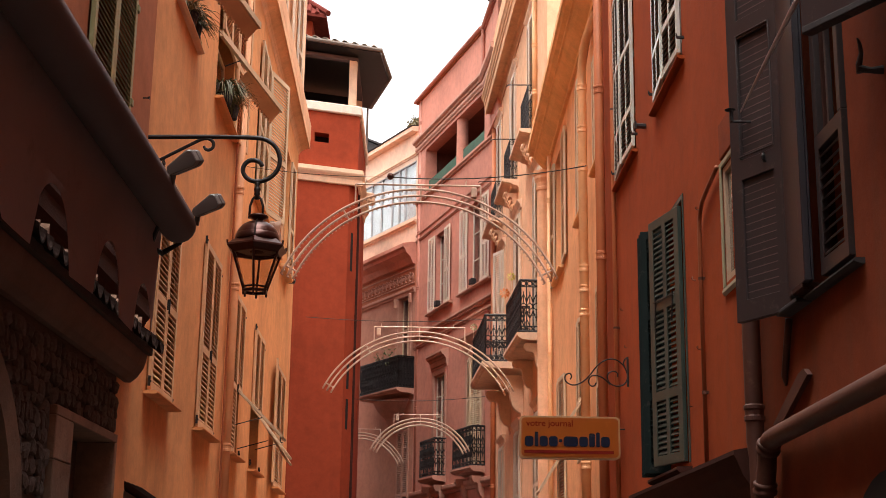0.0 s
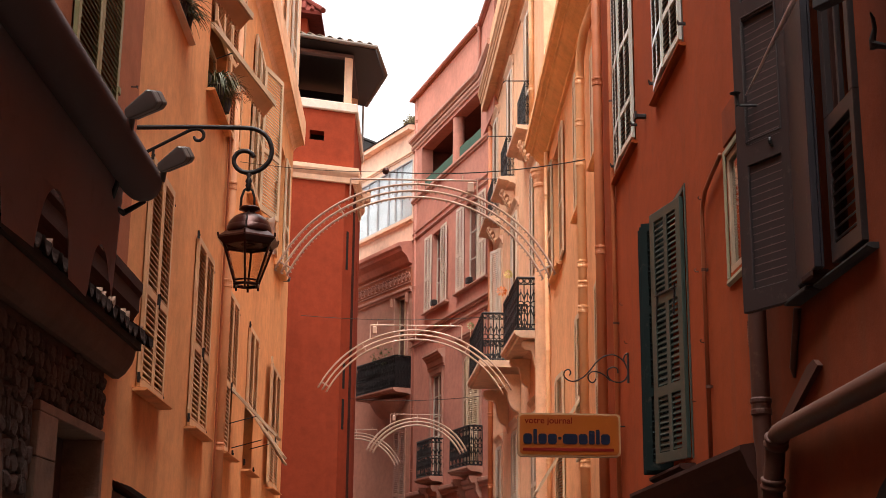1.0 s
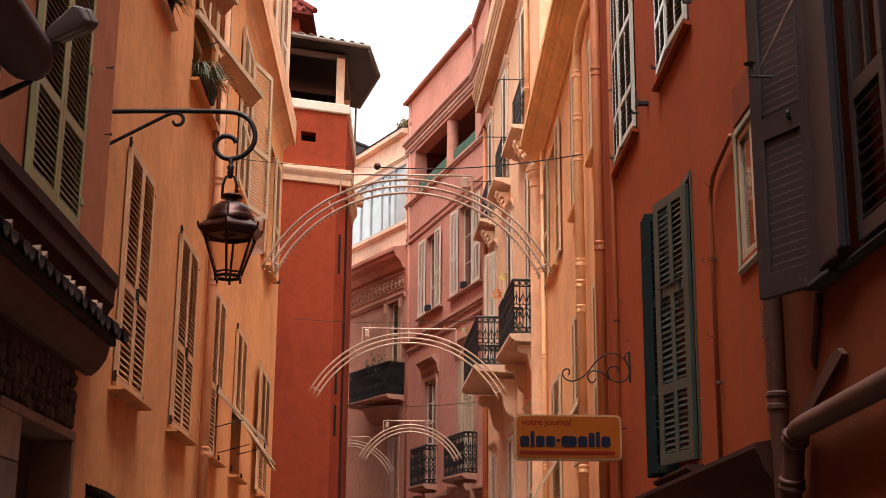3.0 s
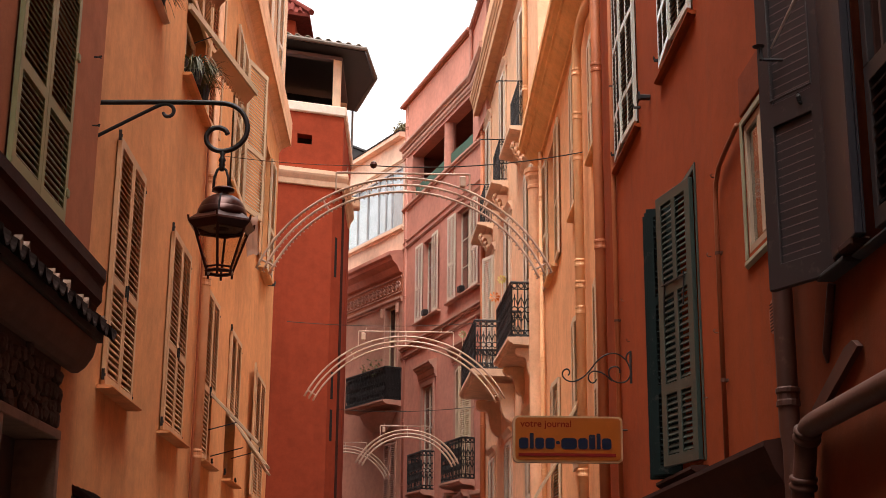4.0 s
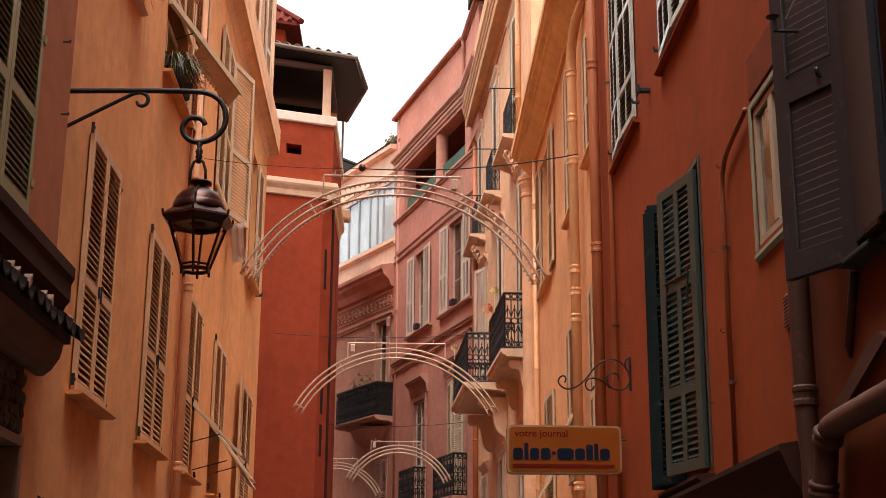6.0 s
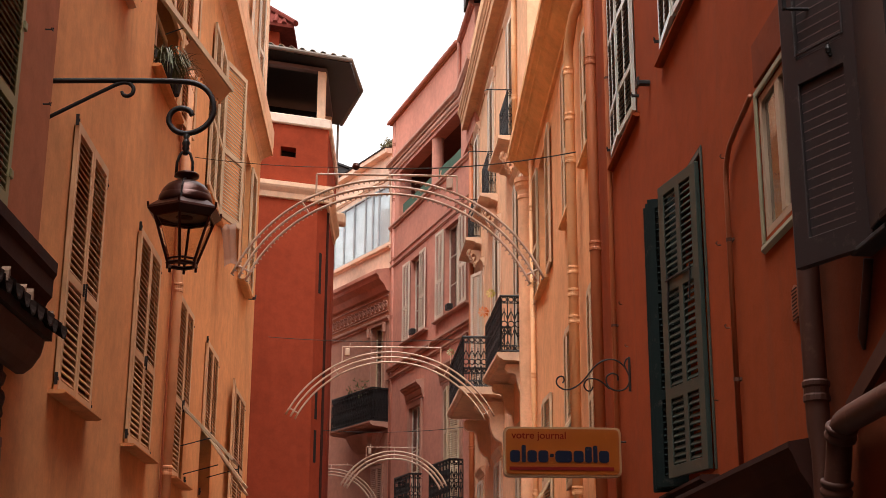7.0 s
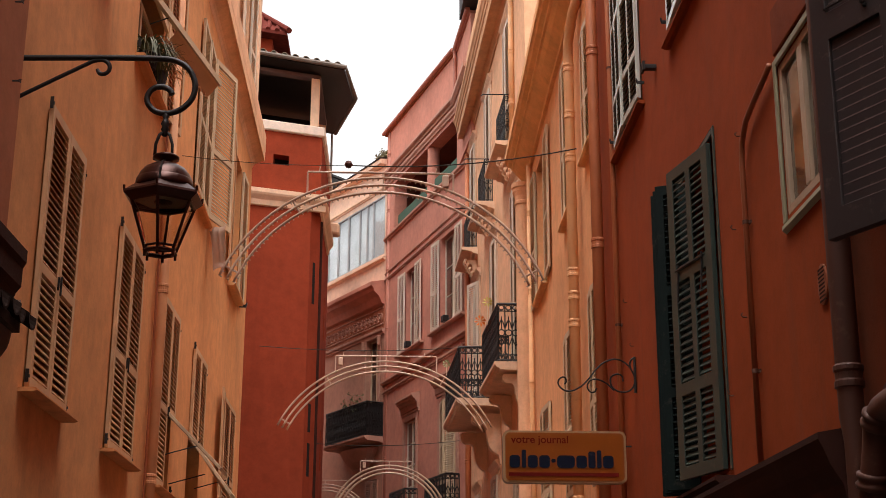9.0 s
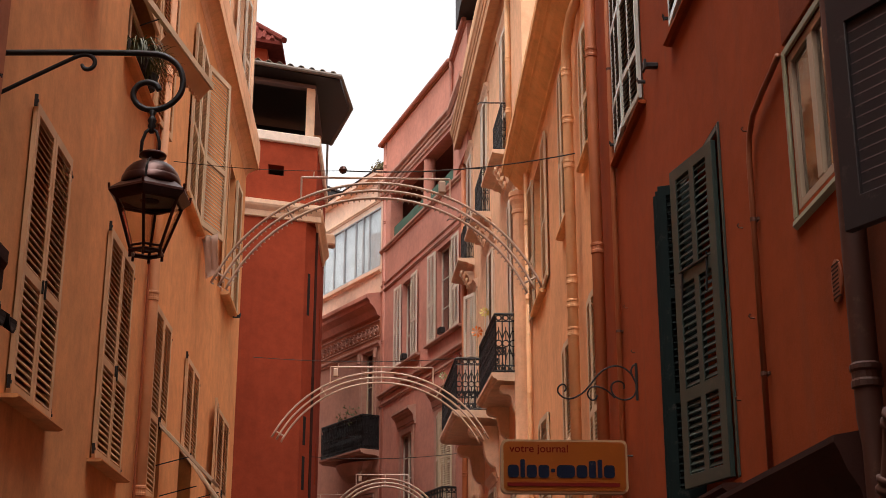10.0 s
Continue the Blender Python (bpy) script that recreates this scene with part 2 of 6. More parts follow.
def tube(bm, points, radius, sides=8, caps=True):
    """A round bar along a line of points; radius may be a number or one per point."""
    pts = [Vector(p) for p in points]
    rad = radius if isinstance(radius, (list, tuple)) else [radius] * len(pts)
    rings = []
    ref = None
    for i, p in enumerate(pts):
        d = (pts[min(i + 1, len(pts) - 1)] - pts[max(i - 1, 0)]).normalized()
        if ref is None:
            ref = d.orthogonal().normalized()
        ref = (ref - d * ref.dot(d)).normalized()
        side = d.cross(ref)
        rings.append([bm.verts.new(p + (ref * math.cos(k) + side * math.sin(k)) * rad[i])
                      for k in (2 * math.pi * j / sides for j in range(sides))])
    for a, b in zip(rings, rings[1:]):
        for j in range(sides):
            bm.faces.new((a[j], a[(j + 1) % sides], b[(j + 1) % sides], b[j]))
    if caps:
        bm.faces.new(rings[0][::-1])
        bm.faces.new(rings[-1])


def lathe(bm, profile, sides=20, centre=(0, 0, 0), squash=1.0):
    """Turns a profile of (radius, height) about the upright axis."""
    rings = []
    for r, h in profile:
        rings.append([bm.verts.new((centre[0] + r * math.cos(a), centre[1] + squash * r * math.sin(a), centre[2] + h))
                      for a in (2 * math.pi * j / sides for j in range(sides))])
    for a, b in zip(rings, rings[1:]):
        for j in range(sides):
            bm.faces.new((a[j], a[(j + 1) % sides], b[(j + 1) % sides], b[j]))
    bm.faces.new(rings[0][::-1])
    bm.faces.new(rings[-1])


def scroll(cx, cy, r0, r1, a0, a1, steps=18):
    """Points of a spiral in a plane, angles in degrees."""
    out = []
    for i in range(steps + 1):
        k = i / steps
        a, r = radians(a0 + (a1 - a0) * k), r0 + (r1 - r0) * k
        out.append((cx + r * math.cos(a), cy + r * math.sin(a)))
    return out


def mesh_of(name, bm, material, smooth=False):
    bmesh.ops.recalc_face_normals(bm, faces=bm.faces)
    me = bpy.data.meshes.new(name)
    bm.to_mesh(me)
    bm.free()
    me.materials.append(material)
    if smooth:
        for p in me.polygons:
            p.use_smooth = True
    return me


def part(name, bm, material, parent, label="", m=None, smooth=False):
    me = bm if isinstance(bm, bpy.types.Mesh) else mesh_of(name, bm, material, smooth)
    ob = new(name, me)
    ob.parent = parent
    if m is not None:
        ob.matrix_local = m
    if label:
        tagged(ob, label)
    return ob


def thing(name, m, label, category, group="", kind=""):
    ob = new(name)
    ob.empty_display_size = 0.2
    ob.matrix_world = m
    return tagged(ob, label, category, group, kind)


def solo(name, bm, material, m, label, category, group="", kind="", smooth=False):
    ob = new(name, mesh_of(name, bm, material, smooth))
    ob.matrix_world = m
    return tagged(ob, label, category, group, kind)


class Face:
    """A facade from p0 to p1 with the street on its left hand; u runs along it, v out into the street, z up."""

    def __init__(self, p0, p1):
        self.p0, self.p1 = Vector((*p0, 0)), Vector((*p1, 0))
        self.length = (self.p1 - self.p0).length
        self.d = (self.p1 - self.p0) / self.length
        self.n = Vector((-self.d.y, self.d.x, 0))
        self.m = Matrix.Translation(self.p0) @ Matrix((self.d, self.n, (0, 0, 1))).transposed().to_4x4()

    def u(self, y):
        return (y - self.p0.y) / self.d.y

    def at(self, u, v, z, rz=0):
        return self.m @ pose(u, v, z, 0, 0, rz)


def wall_bm(u0, u1, z0, z1, depth, holes=(), top=None):
    """A wall with rectangular openings (u0, u1, z0, z1) right through it; its front lies at v = 0."""
    bm = bmesh.new()
    us = sorted({u0, u1, *[h[0] for h in holes], *[h[1] for h in holes]})
    zs = sorted({z0, z1, *[h[2] for h in holes], *[h[3] for h in holes]})
    us = [u for u in us if u0 <= u <= u1]
    zs = [z for z in zs if z0 <= z <= z1]
    cells = {}
    for i in range(len(us) - 1):
        for j in range(len(zs) - 1):
            cu, cz = (us[i] + us[i + 1]) / 2, (zs[j] + zs[j + 1]) / 2
            cells[i, j] = not any(h[0] < cu < h[1] and h[2] < cz < h[3] for h in holes)
    verts = {}

    def vert(i, j, back):
        key = (i, j, back)
        if key not in verts:
            verts[key] = bm.verts.new((us[i], -depth if back else 0.0, zs[j]))
        return verts[key]

    for (i, j), full in cells.items():
        if not full:
            continue
        bm.faces.new([vert(*k, False) for k in ((i, j), (i + 1, j), (i + 1, j + 1), (i, j + 1))])
        bm.faces.new([vert(*k, True) for k in ((i, j + 1), (i + 1, j + 1), (i + 1, j), (i, j))])
        for di, dj, e in ((-1, 0, ((i, j), (i, j + 1))), (1, 0, ((i + 1, j), (i + 1, j + 1))),
                          (0, -1, ((i, j), (i + 1, j))), (0, 1, ((i, j + 1), (i + 1, j + 1)))):
            if not cells.get((i + di, j + dj), False):
                a, b = e
                bm.faces.new((vert(*a, False), vert(*b, False), vert(*b, True), vert(*a, True)))
    return bm


def moulding(u0, u1, profile):
    """A run of moulding: the outline (v, z) pushed along u."""
    bm = bmesh.new()
    prism(bm, profile, u0, u1, "x")
    return bm


SLATS = {}


def slat_mesh(width, material, depth=0.042, tilt=38, thick=0.009, edge=None):
    key = (round(width, 3), material.name, round(depth, 3), tilt, edge is None)
    if key not in SLATS:
        bm = bmesh.new()
        box(bm, -width / 2, width / 2, -depth / 2, depth / 2, -thick / 2, thick / 2)
        # optional thin lip of another colour along the slat's outer edge
        if edge:
            box(bm, -width / 2, width / 2, depth / 2 + 0.0005, depth / 2 + 0.006, -thick / 2 - 0.001, thick / 2 + 0.001)
            for f in bm.faces:
                f.material_index = 1 if f.calc_center_median().y > depth / 2 + 0.0003 else 0
        bmesh.ops.rotate(bm, verts=bm.verts, cent=(0, 0, 0), matrix=Matrix.Rotation(radians(-tilt), 3, "X"))
        SLATS[key] = mesh_of("slat", bm, material)
        if edge:
            SLATS[key].materials.append(edge)
    return SLATS[key]


def shutter(parent, m, w, h, material, rails=(0.0, 0.5, 1.0), cols=1, pitch=0.052, single=True, tilt=52,
            stile=0.07, rail=0.085, label="", thick=0.036, name="shutter", slat_depth=0.04, slat_mat=None, edge=None):
    """One louvred leaf hung at its origin: x across, y out, z up. rails: the heights of the cross rails, as shares of h."""
    if m is not None and m[1][1] < 0 < m[2][2]:
        tilt = -tilt
    edges = [i * (w - stile) / cols for i in range(cols + 1)]
    spans = [(a * (h - rail) + rail, b * (h - rail)) for a, b in zip(rails, rails[1:])]
    gaps = [(edges[c] + (stile if c == 0 else stile * 0.75), edges[c + 1], z0, z1) for c in range(cols) for z0, z1 in spans]
    bm = wall_bm(0, w, 0, h, thick, gaps)
    bmesh.ops.translate(bm, verts=bm.verts, vec=(0, thick / 2, 0))
    bmesh.ops.recalc_face_normals(bm, faces=bm.faces)
    bmesh.ops.bevel(bm, geom=[e for e in bm.edges if e.calc_face_angle(0) > 0.5], offset=0.003, segments=1, affect="EDGES")
    frame_ob = part(name, bm, material, parent, label, m)
    joined = None if single else bmesh.new()
    for c in range(cols):
        x0 = edges[c] + (stile if c == 0 else stile * 0.75)
        x1 = edges[c + 1]
        me = slat_mesh(x1 - x0 + 0.01, slat_mat or material, slat_depth, tilt, edge=edge)
        for z0, z1 in spans:
            n = max(1, int((z1 - z0) / pitch))
            for i in range(n):
                z = z0 + (i + 0.5) * (z1 - z0) / n
                if single:
                    part("slat", me, material, frame_ob, m=Matrix.Translation(((x0 + x1) / 2, 0, z)))
                else:
                    k0 = len(joined.verts)
                    joined.from_mesh(me)
                    joined.verts.ensure_lookup_table()
                    for vtx in joined.verts[k0:]:
                        vtx.co += Vector(((x0 + x1) / 2, 0, z))
    if not single:
        tagged(part("slats", joined, material, frame_ob), kind="stuff")
    return frame_ob


def casement(parent, u0, u1, z0, z1, material, inset=0.16, rows=3, leaves=2):
    """A glazed window in an opening: outer frame, leaves with glazing bars, panes and a dim room wall behind."""
    bm = bmesh.new()
    b = 0.05
    for a0, a1, c0, c1 in ((u0, u0 + b, z0, z1), (u1 - b, u1, z0, z1), (u0 + b, u1 - b, z0, z0 + b), (u0 + b, u1 - b, z1 - b, z1)):
        box(bm, a0, a1, -inset - 0.05, -inset, c0, c1, 0.004)
    step = (u1 - u0 - 2 * b) / leaves
    for i in range(1, leaves):
        x = u0 + b + i * step
        box(bm, x - 0.04, x + 0.04, -inset - 0.045, -inset + 0.004, z0 + b, z1 - b, 0.004)
    for i in range(1, rows):
        z = z0 + b + i * (z1 - z0 - 2 * b) / rows
        for k in range(leaves):
            box(bm, u0 + b + k * step + 0.03, u0 + b + (k + 1) * step - 0.03, -inset - 0.04, -inset - 0.006, z - 0.014, z + 0.014)
    fr = part("window_frame", bm, material, parent)
    for k in range(leaves):
        for i in range(rows):
            za = z0 + b + i * (z1 - z0 - 2 * b) / rows
            zb = za + (z1 - z0 - 2 * b) / rows
            bm = bmesh.new()
            box(bm, u0 + b + k * step + 0.02, u0 + b + (k + 1) * step - 0.02, -inset - 0.026, -inset - 0.02, za, zb)
            part("pane", bm, M_GLASS, fr)
    return fr


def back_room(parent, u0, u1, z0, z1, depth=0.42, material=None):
    """Near-black lining behind an opening; the room's shade is put into its colour."""
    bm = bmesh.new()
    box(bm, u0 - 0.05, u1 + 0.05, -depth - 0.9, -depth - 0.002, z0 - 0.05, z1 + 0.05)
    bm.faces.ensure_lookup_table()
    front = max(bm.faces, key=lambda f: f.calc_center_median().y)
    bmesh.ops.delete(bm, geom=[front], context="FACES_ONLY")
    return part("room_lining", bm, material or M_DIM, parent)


def sill(parent, u0, u1, z, material, out=0.16, thick=0.05, name="window_sill"):
    bm = bmesh.new()
    prism(bm, [(-0.12, z), (-0.12, z - thick), (out - 0.03, z - thick), (out, z - thick * 0.6), (out, z - 0.008), (out - 0.015, z)], u0, u1, "x")
    return part(name, bm, material, parent)


def hook(parent, u, v, z, s=0.9, name="shutter_hook"):
    """A shutter holdback: a bar out of the wall with an upright curl."""
    bm = bmesh.new()
    box(bm, u - 0.018 * s, u + 0.018 * s, v, v + 0.1 * s, z - 0.02 * s, z + 0.02 * s, 0.003)
    tube(bm, [(u, v + 0.09 * s, z - 0.02 * s), (u, v + 0.11 * s, z + 0.03 * s), (u - 0.004, v + 0.11 * s, z + 0.045 * s), (u - 0.006 * s, v + 0.12 * s, z + 0.06 * s)],
         [0.02 * s, 0.016 * s, 0.012 * s, 0.006 * s], 6)
    return part(name, bm, M_IRON, parent)


def pipe_clip(base, x, y, z, r):
    """A flat strap round a thin pipe, with its wall tongue."""
    bm = bmesh.new()
    lathe(bm, [(r, -0.012), (r + 0.003, -0.012), (r + 0.003, 0.012), (r, 0.012)], 14, (x, y, z))
    box(bm, x + r, x + r + 0.012, y - 0.03, y + 0.03, z - 0.01, z + 0.01, 0.002)
    part("pipe_clip", bm, M_RUST, base)


def downpipe(name, pts, radius, material, collars, label, group="downpipes"):
    """A rain pipe with its collars, as one thing."""
    base = thing(name, Matrix.Translation(pts[0]), label, "drainpipe", group)
    o = Vector(pts[0])
    bm = bmesh.new()
    tube(bm, [Vector(p) - o for p in pts], radius, 14)
    part("pipe", bm, material, base, smooth=True)
    for x, y, z in collars:
        bm = bmesh.new()
        r = radius if isinstance(radius, float) else radius[0]
        lathe(bm, [(r, -0.05), (r * 1.14, -0.045), (r * 1.14, -0.02), (r * 1.06, -0.01), (r * 1.06, 0.02), (r * 1.17, 0.03), (r * 1.17, 0.05), (r, 0.06)],
              16, Vector((x, y, z)) - o)
        part("collar", bm, material, base)
    return base


def flap_panel(parent, m, w, h, material, single=True, tilt=38):
    """The hinged lower panel of a shutter, pushed out: hung at its top edge, louvres in a frame."""
    return shutter(parent, m, w, h, material, (0.0, 1.0), 1, 0.052, single, tilt, 0.05, 0.07, "louvred flap pushed out on a stay", 0.034, "shutter_flap")


# ---- ground ----
bm = bmesh.new()
bm.faces.new([bm.verts.new(p) for p in ((-400, -400, 0), (400, -400, 0), (400, 400, 0), (-400, 400, 0))])
solo("ground", bm, M_PAVE, Matrix(), "grey stone paving of the narrow street", "ground", kind="structure")


def shell(parent, length, height, depth, material, roof_mat, u0=0.0):
    """Back and end walls and the roof slab of a house."""
    bm = bmesh.new()
    box(bm, u0, u0 + length, -depth, -depth + 0.3, 0, height)
    box(bm, u0, u0 + 0.3, -depth + 0.302, -0.402, 0, height)
    box(bm, u0 + length - 0.3, u0 + length, -depth + 0.302, -0.402, 0, height)
    part("back_wall", bm, material, parent)
    bm = bmesh.new()
    box(bm, u0, u0 + length, -depth, -0.002, height + 0.002, height + 0.2)
    part("roof", bm, roof_mat, parent)


def rail_panel(bm, a, b, z0, z1, step=0.12, curls=True, thin=1.0):
    """Wrought-iron railing between two plan points: rails, bars, rings and curls."""
    a, b = Vector((*a, 0)), Vector((*b, 0))
    n = max(2, round((b - a).length / step))
    up = Vector((0, 0, 1))
    for z, r in ((z0 + 0.03, 0.018), (z0 + 0.13, 0.012), (z1 - 0.13, 0.012), (z1, 0.024)):
        tube(bm, [a + up * z, b + up * z], r * thin, 5)
    d = (b - a) / n
    mid = (z0 + z1) / 2
    for i in range(n + 1):
        p = a + d * i
        tube(bm, [p + up * (z0 + 0.03), p + up * z1], 0.014 * thin, 4)
        if i == n or not curls:
            continue
        q = p + d * 0.5
        w = d.length * 0.46
        e = d.normalized()
        for zc, r in ((z0 + 0.08, 0.8), (z1 - 0.065, 0.8), (mid, 1.0)):
            tube(bm, [q + e * (w * r * math.cos(k)) + up * (zc + w * r * 0.95 * math.sin(k)) for k in [j * math.pi / 5 for j in range(11)]], 0.012 * thin, 4, False)
        for s in (1, -1):
            z = mid + s * 0.14
            tube(bm, [q + e * x + up * y for x, y in [(c[0] * w, z + s * c[1] * 0.11) for c in ((-1, -0.4), (-0.5, 0.4), (0, 1.0), (0.5, 0.4), (1, -0.4))]], 0.012 * thin, 4, False)
            tube(bm, [q + up * (mid + s * 0.06), q + up * (mid + s * 0.3)], 0.011 * thin, 4)


def balcony(parent, u0, u1, z, out, h, slab_mat, net_near=False, net_front=False, console=True, near="u0", curls=True, wide=0.03, lip=0.0, thin=1.0):
    """A balcony on a facade: moulded slab with consoles, iron railing on three sides, dark netting where it is hung."""
    bm = bmesh.new()
    prism(bm, [(0.002, z - 0.2), (out * 0.25, z - 0.155), (out - 0.07, z - 0.14), (out - 0.05, z - 0.11), (out - 0.005, z - 0.1), (out + 0.01 + lip, z - 0.07), (out + 0.03 + lip, z - 0.055), (out + 0.03 + lip, z), (0.002, z)], u0 - wide, u1 + wide, "x")
    slab = part("balcony", bm, slab_mat, parent, "moulded balcony slab with an iron railing")
    if console:
        for uc in (u0 + 0.14, u1 - 0.14):
            bm = bmesh.new()
            prof = [(0.004, z - 0.262), (out * 0.85, z - 0.262), (out * 0.86, z - 0.34), (out * 0.7, z - 0.45), (out * 0.5, z - 0.44), (out * 0.42, z - 0.5), (out * 0.4, z - 0.66), (out * 0.24, z - 0.8), (0.06, z - 0.84), (0.004, z - 0.95)]
            prism(bm, prof, uc - 0.09, uc + 0.09, "x")
            part("console", bm, slab_mat, slab)
    for name, a, b in (("side_railing", (u0, 0.01), (u0, out - 0.04)), ("front_railing", (u0, out - 0.04), (u1, out - 0.04)), ("side_railing", (u1, out - 0.04), (u1, 0.01))):
        bm = bmesh.new()
        rail_panel(bm, a, b, z, z + h, curls=curls, thin=thin)
        part(name, bm, M_IRON, slab)
    if net_front:
        bm = bmesh.new()
        box(bm, u0 + 0.02, u1 - 0.02, out - 0.068, out - 0.06, z + 0.02, z + h - 0.04)
        part("privacy_net", bm, M_NET, slab, "dark privacy netting tied inside the railing")
    if net_near:
        un = u0 if near == "u0" else u1
        s = 1 if near == "u0" else -1
        bm = bmesh.new()
        box(bm, min(un + s * 0.02, un + s * 0.03), max(un + s * 0.02, un + s * 0.03), 0.02, out - 0.07, z + 0.02, z + h - 0.04)
        part("privacy_net", bm, M_NET, slab, "dark privacy netting tied inside the railing")
    return slab


def frame_surround(parent, u0, u1, z0, z1, material, width=0.14, out=0.045, name="window_surround"):
    bm = bmesh.new()
    for a, b, c, d in ((u0 - width, u0, z0, z1 + width), (u1, u1 + width, z0, z1 + width), (u0, u1, z1, z1 + width)):
        box(bm, a, b, 0.002, out, c, d, 0.008)
    return part(name, bm, material, parent)


def band(parent, u0, u1, z, h, out, material, name="string_course"):
    prof = [(0.002, z), (out * 0.5, z + h * 0.08), (out * 0.55, z + h * 0.35), (out * 0.9, z + h * 0.5), (out, z + h * 0.62), (out, z + h * 0.95), (out * 0.9, z + h), (0.002, z + h)]
    return part(name, moulding(u0, u1, prof), material, parent)


# ---- the brown-orange house nearest on the right-hand side ----
R0 = Face((2.25, -9.0), (2.25, 8.62))
r0 = thing("brown_orange_house", R0.m, "shaded brown-orange rendered house with dark shutters", "house")
vy = R0.u
R0_holes = [(vy(6.56), vy(7.62), 3.38, 5.9)]
part("wall", wall_bm(0, R0.length, 0, 18.0, 0.4, R0_holes), M_OCHRE, r0)
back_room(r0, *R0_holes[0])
shell(r0, R0.length, 18.0, 7.0, M_OCHRE, M_TILE)
# the leaf standing open: three louvred panels, the middle one a hinged flap with its own frame
leaf = shutter(r0, pose(vy(7.63), 0.03, 3.345, 0, 0, 26), 0.5, 2.62, M_DARKSHUT, (0.0, 0.36, 0.74, 1.0), 1, 0.047, True, 90, 0.1, 0.13,
               "dark brown-grey shutter leaf standing open", 0.045, slat_depth=0.043, edge=M_PALELIP)
bm = bmesh.new()
for x0, x1, z0, z1 in ((0.085, 0.098, 1.04, 1.87), (0.4, 0.413, 1.04, 1.87), (0.1, 0.398, 1.04, 1.053), (0.1, 0.398, 1.857, 1.87)):
    box(bm, x0, x1, 0.02, 0.03, z0, z1, 0.003)
part("flap_frame", bm, M_DARKSHUT, leaf)
bm = bmesh.new()
lathe(bm, [(0.003, -0.026), (0.011, -0.02), (0.015, 0.0), (0.011, 0.014), (0.006, 0.02), (0.007, 0.03)], 12, (0.17, 0.04, 0.99))
box(bm, 0.162, 0.178, 0.02, 0.04, 0.955, 0.97, 0.003)
part("shutter_catch", bm, M_IRON, leaf)
# the plain inner leaf beside it, a hand's width off the opening
bm = bmesh.new()
box(bm, 0, 0.5, -0.02, 0.02, 0, 2.5, 0.005)
box(bm, 0.0, 0.06, 0.021, 0.034, 0.0, 2.5, 0.003)
box(bm, 0.44, 0.5, 0.021, 0.034, 0.0, 2.5, 0.003)
inner = part("inner_leaf", bm, M_INNERLEAF, r0, "plain dark inner leaf of the window", pose(vy(7.62), 0.045, 3.41, 0, 0, 175))
for z in (0.25, 1.35):
    bm = bmesh.new()
    box(bm, 0.0, 0.035, 0.0345, 0.045, z, z + 0.13, 0.004)
    tube(bm, [(0.004, 0.045, z), (0.004, 0.045, z + 0.13)], 0.009, 8)
    part("hinge", bm, M_IRON, inner)
bm = bmesh.new()
box(bm, -0.01, 0.012, 0.0345, 0.042, 0.1, 2.5, 0.002)
part("worn_edge", bm, M_WORNBAR, inner, "bare worn edge of the leaf")
# the closed leaf on the near side: louvres below, an open frame above
near_leaf = shutter(r0, pose(vy(7.08), 0.005, 3.42, 0, 0, 180), 0.5, 0.8, M_DARKSHUT, (0.0, 1.0), 1, 0.062, True, 42, 0.065, 0.09,
                    "dark brown-grey louvred leaf closed on the window", 0.045, slat_depth=0.04, edge=M_WORNBAR)
bm = bmesh.new()
for x0, x1 in ((0.0, 0.065), (0.435, 0.5)):
    box(bm, x0, x1, -0.022, 0.022, 0.802, 2.45, 0.004)
box(bm, 0.066, 0.434, -0.02, 0.02, 2.36, 2.45, 0.004)
box(bm, 0.24, 0.27, -0.015, 0.015, 0.802, 2.358, 0.003)
part("upper_frame", bm, M_DARKSHUT, near_leaf)
for z in (0.28, 1.62):
    bm = bmesh.new()
    box(bm, 0.47, 0.53, 0.0225, 0.034, z, z + 0.15, 0.004)
    part("hinge", bm, M_IRON, near_leaf)
bm = bmesh.new()
box(bm, vy(7.1) - 0.1, vy(7.1) - 0.03, -0.05, -0.01, 3.38, 5.88, 0.004)
part("window_jamb", bm, M_BROWN, r0)
# another leaf standing open higher up
high = shutter(r0, pose(vy(5.46), 0.01, 4.43, 0, 0, 28), 0.7, 2.2, M_DARKSHUT, (0.0, 0.5, 1.0), 1, 0.047, True, 90, 0.09, 0.2,
               "dark brown-grey shutter leaf standing open high on the wall", 0.06, slat_depth=0.043, edge=M_PALELIP)
bm = bmesh.new()
box(bm, 0, 0.7, -0.032, 0.034, -0.02, 0.02, 0.006)
part("bottom_edge", bm, M_NET, high)
# the pale stay that holds the open leaf
bm = bmesh.new()
tube(bm, [(vy(7.9), 0.235, 4.67), (vy(7.45), 0.195, 4.8), (vy(6.95), 0.12, 5.0), (vy(6.6), 0.03, 5.14)], [0.005, 0.012, 0.017, 0.018], 8)
part("stay_rod", bm, M_RODPALE, r0, "pale metal stay rod holding the open leaf")
sill(r0, vy(6.42), vy(7.34), 3.37, M_NET, 0.06, 0.03)
bm = bmesh.new()
box(bm, vy(7.2), vy(7.4), 0.0, 0.105, 3.375, 3.42, 0.01)
part("sill_block", bm, M_BROWN, r0)
bm = bmesh.new()
box(bm, vy(7.36), vy(7.8), 0.0, 0.1, 3.335, 3.362, 0.006)
part("sill_end", bm, M_NET, r0)
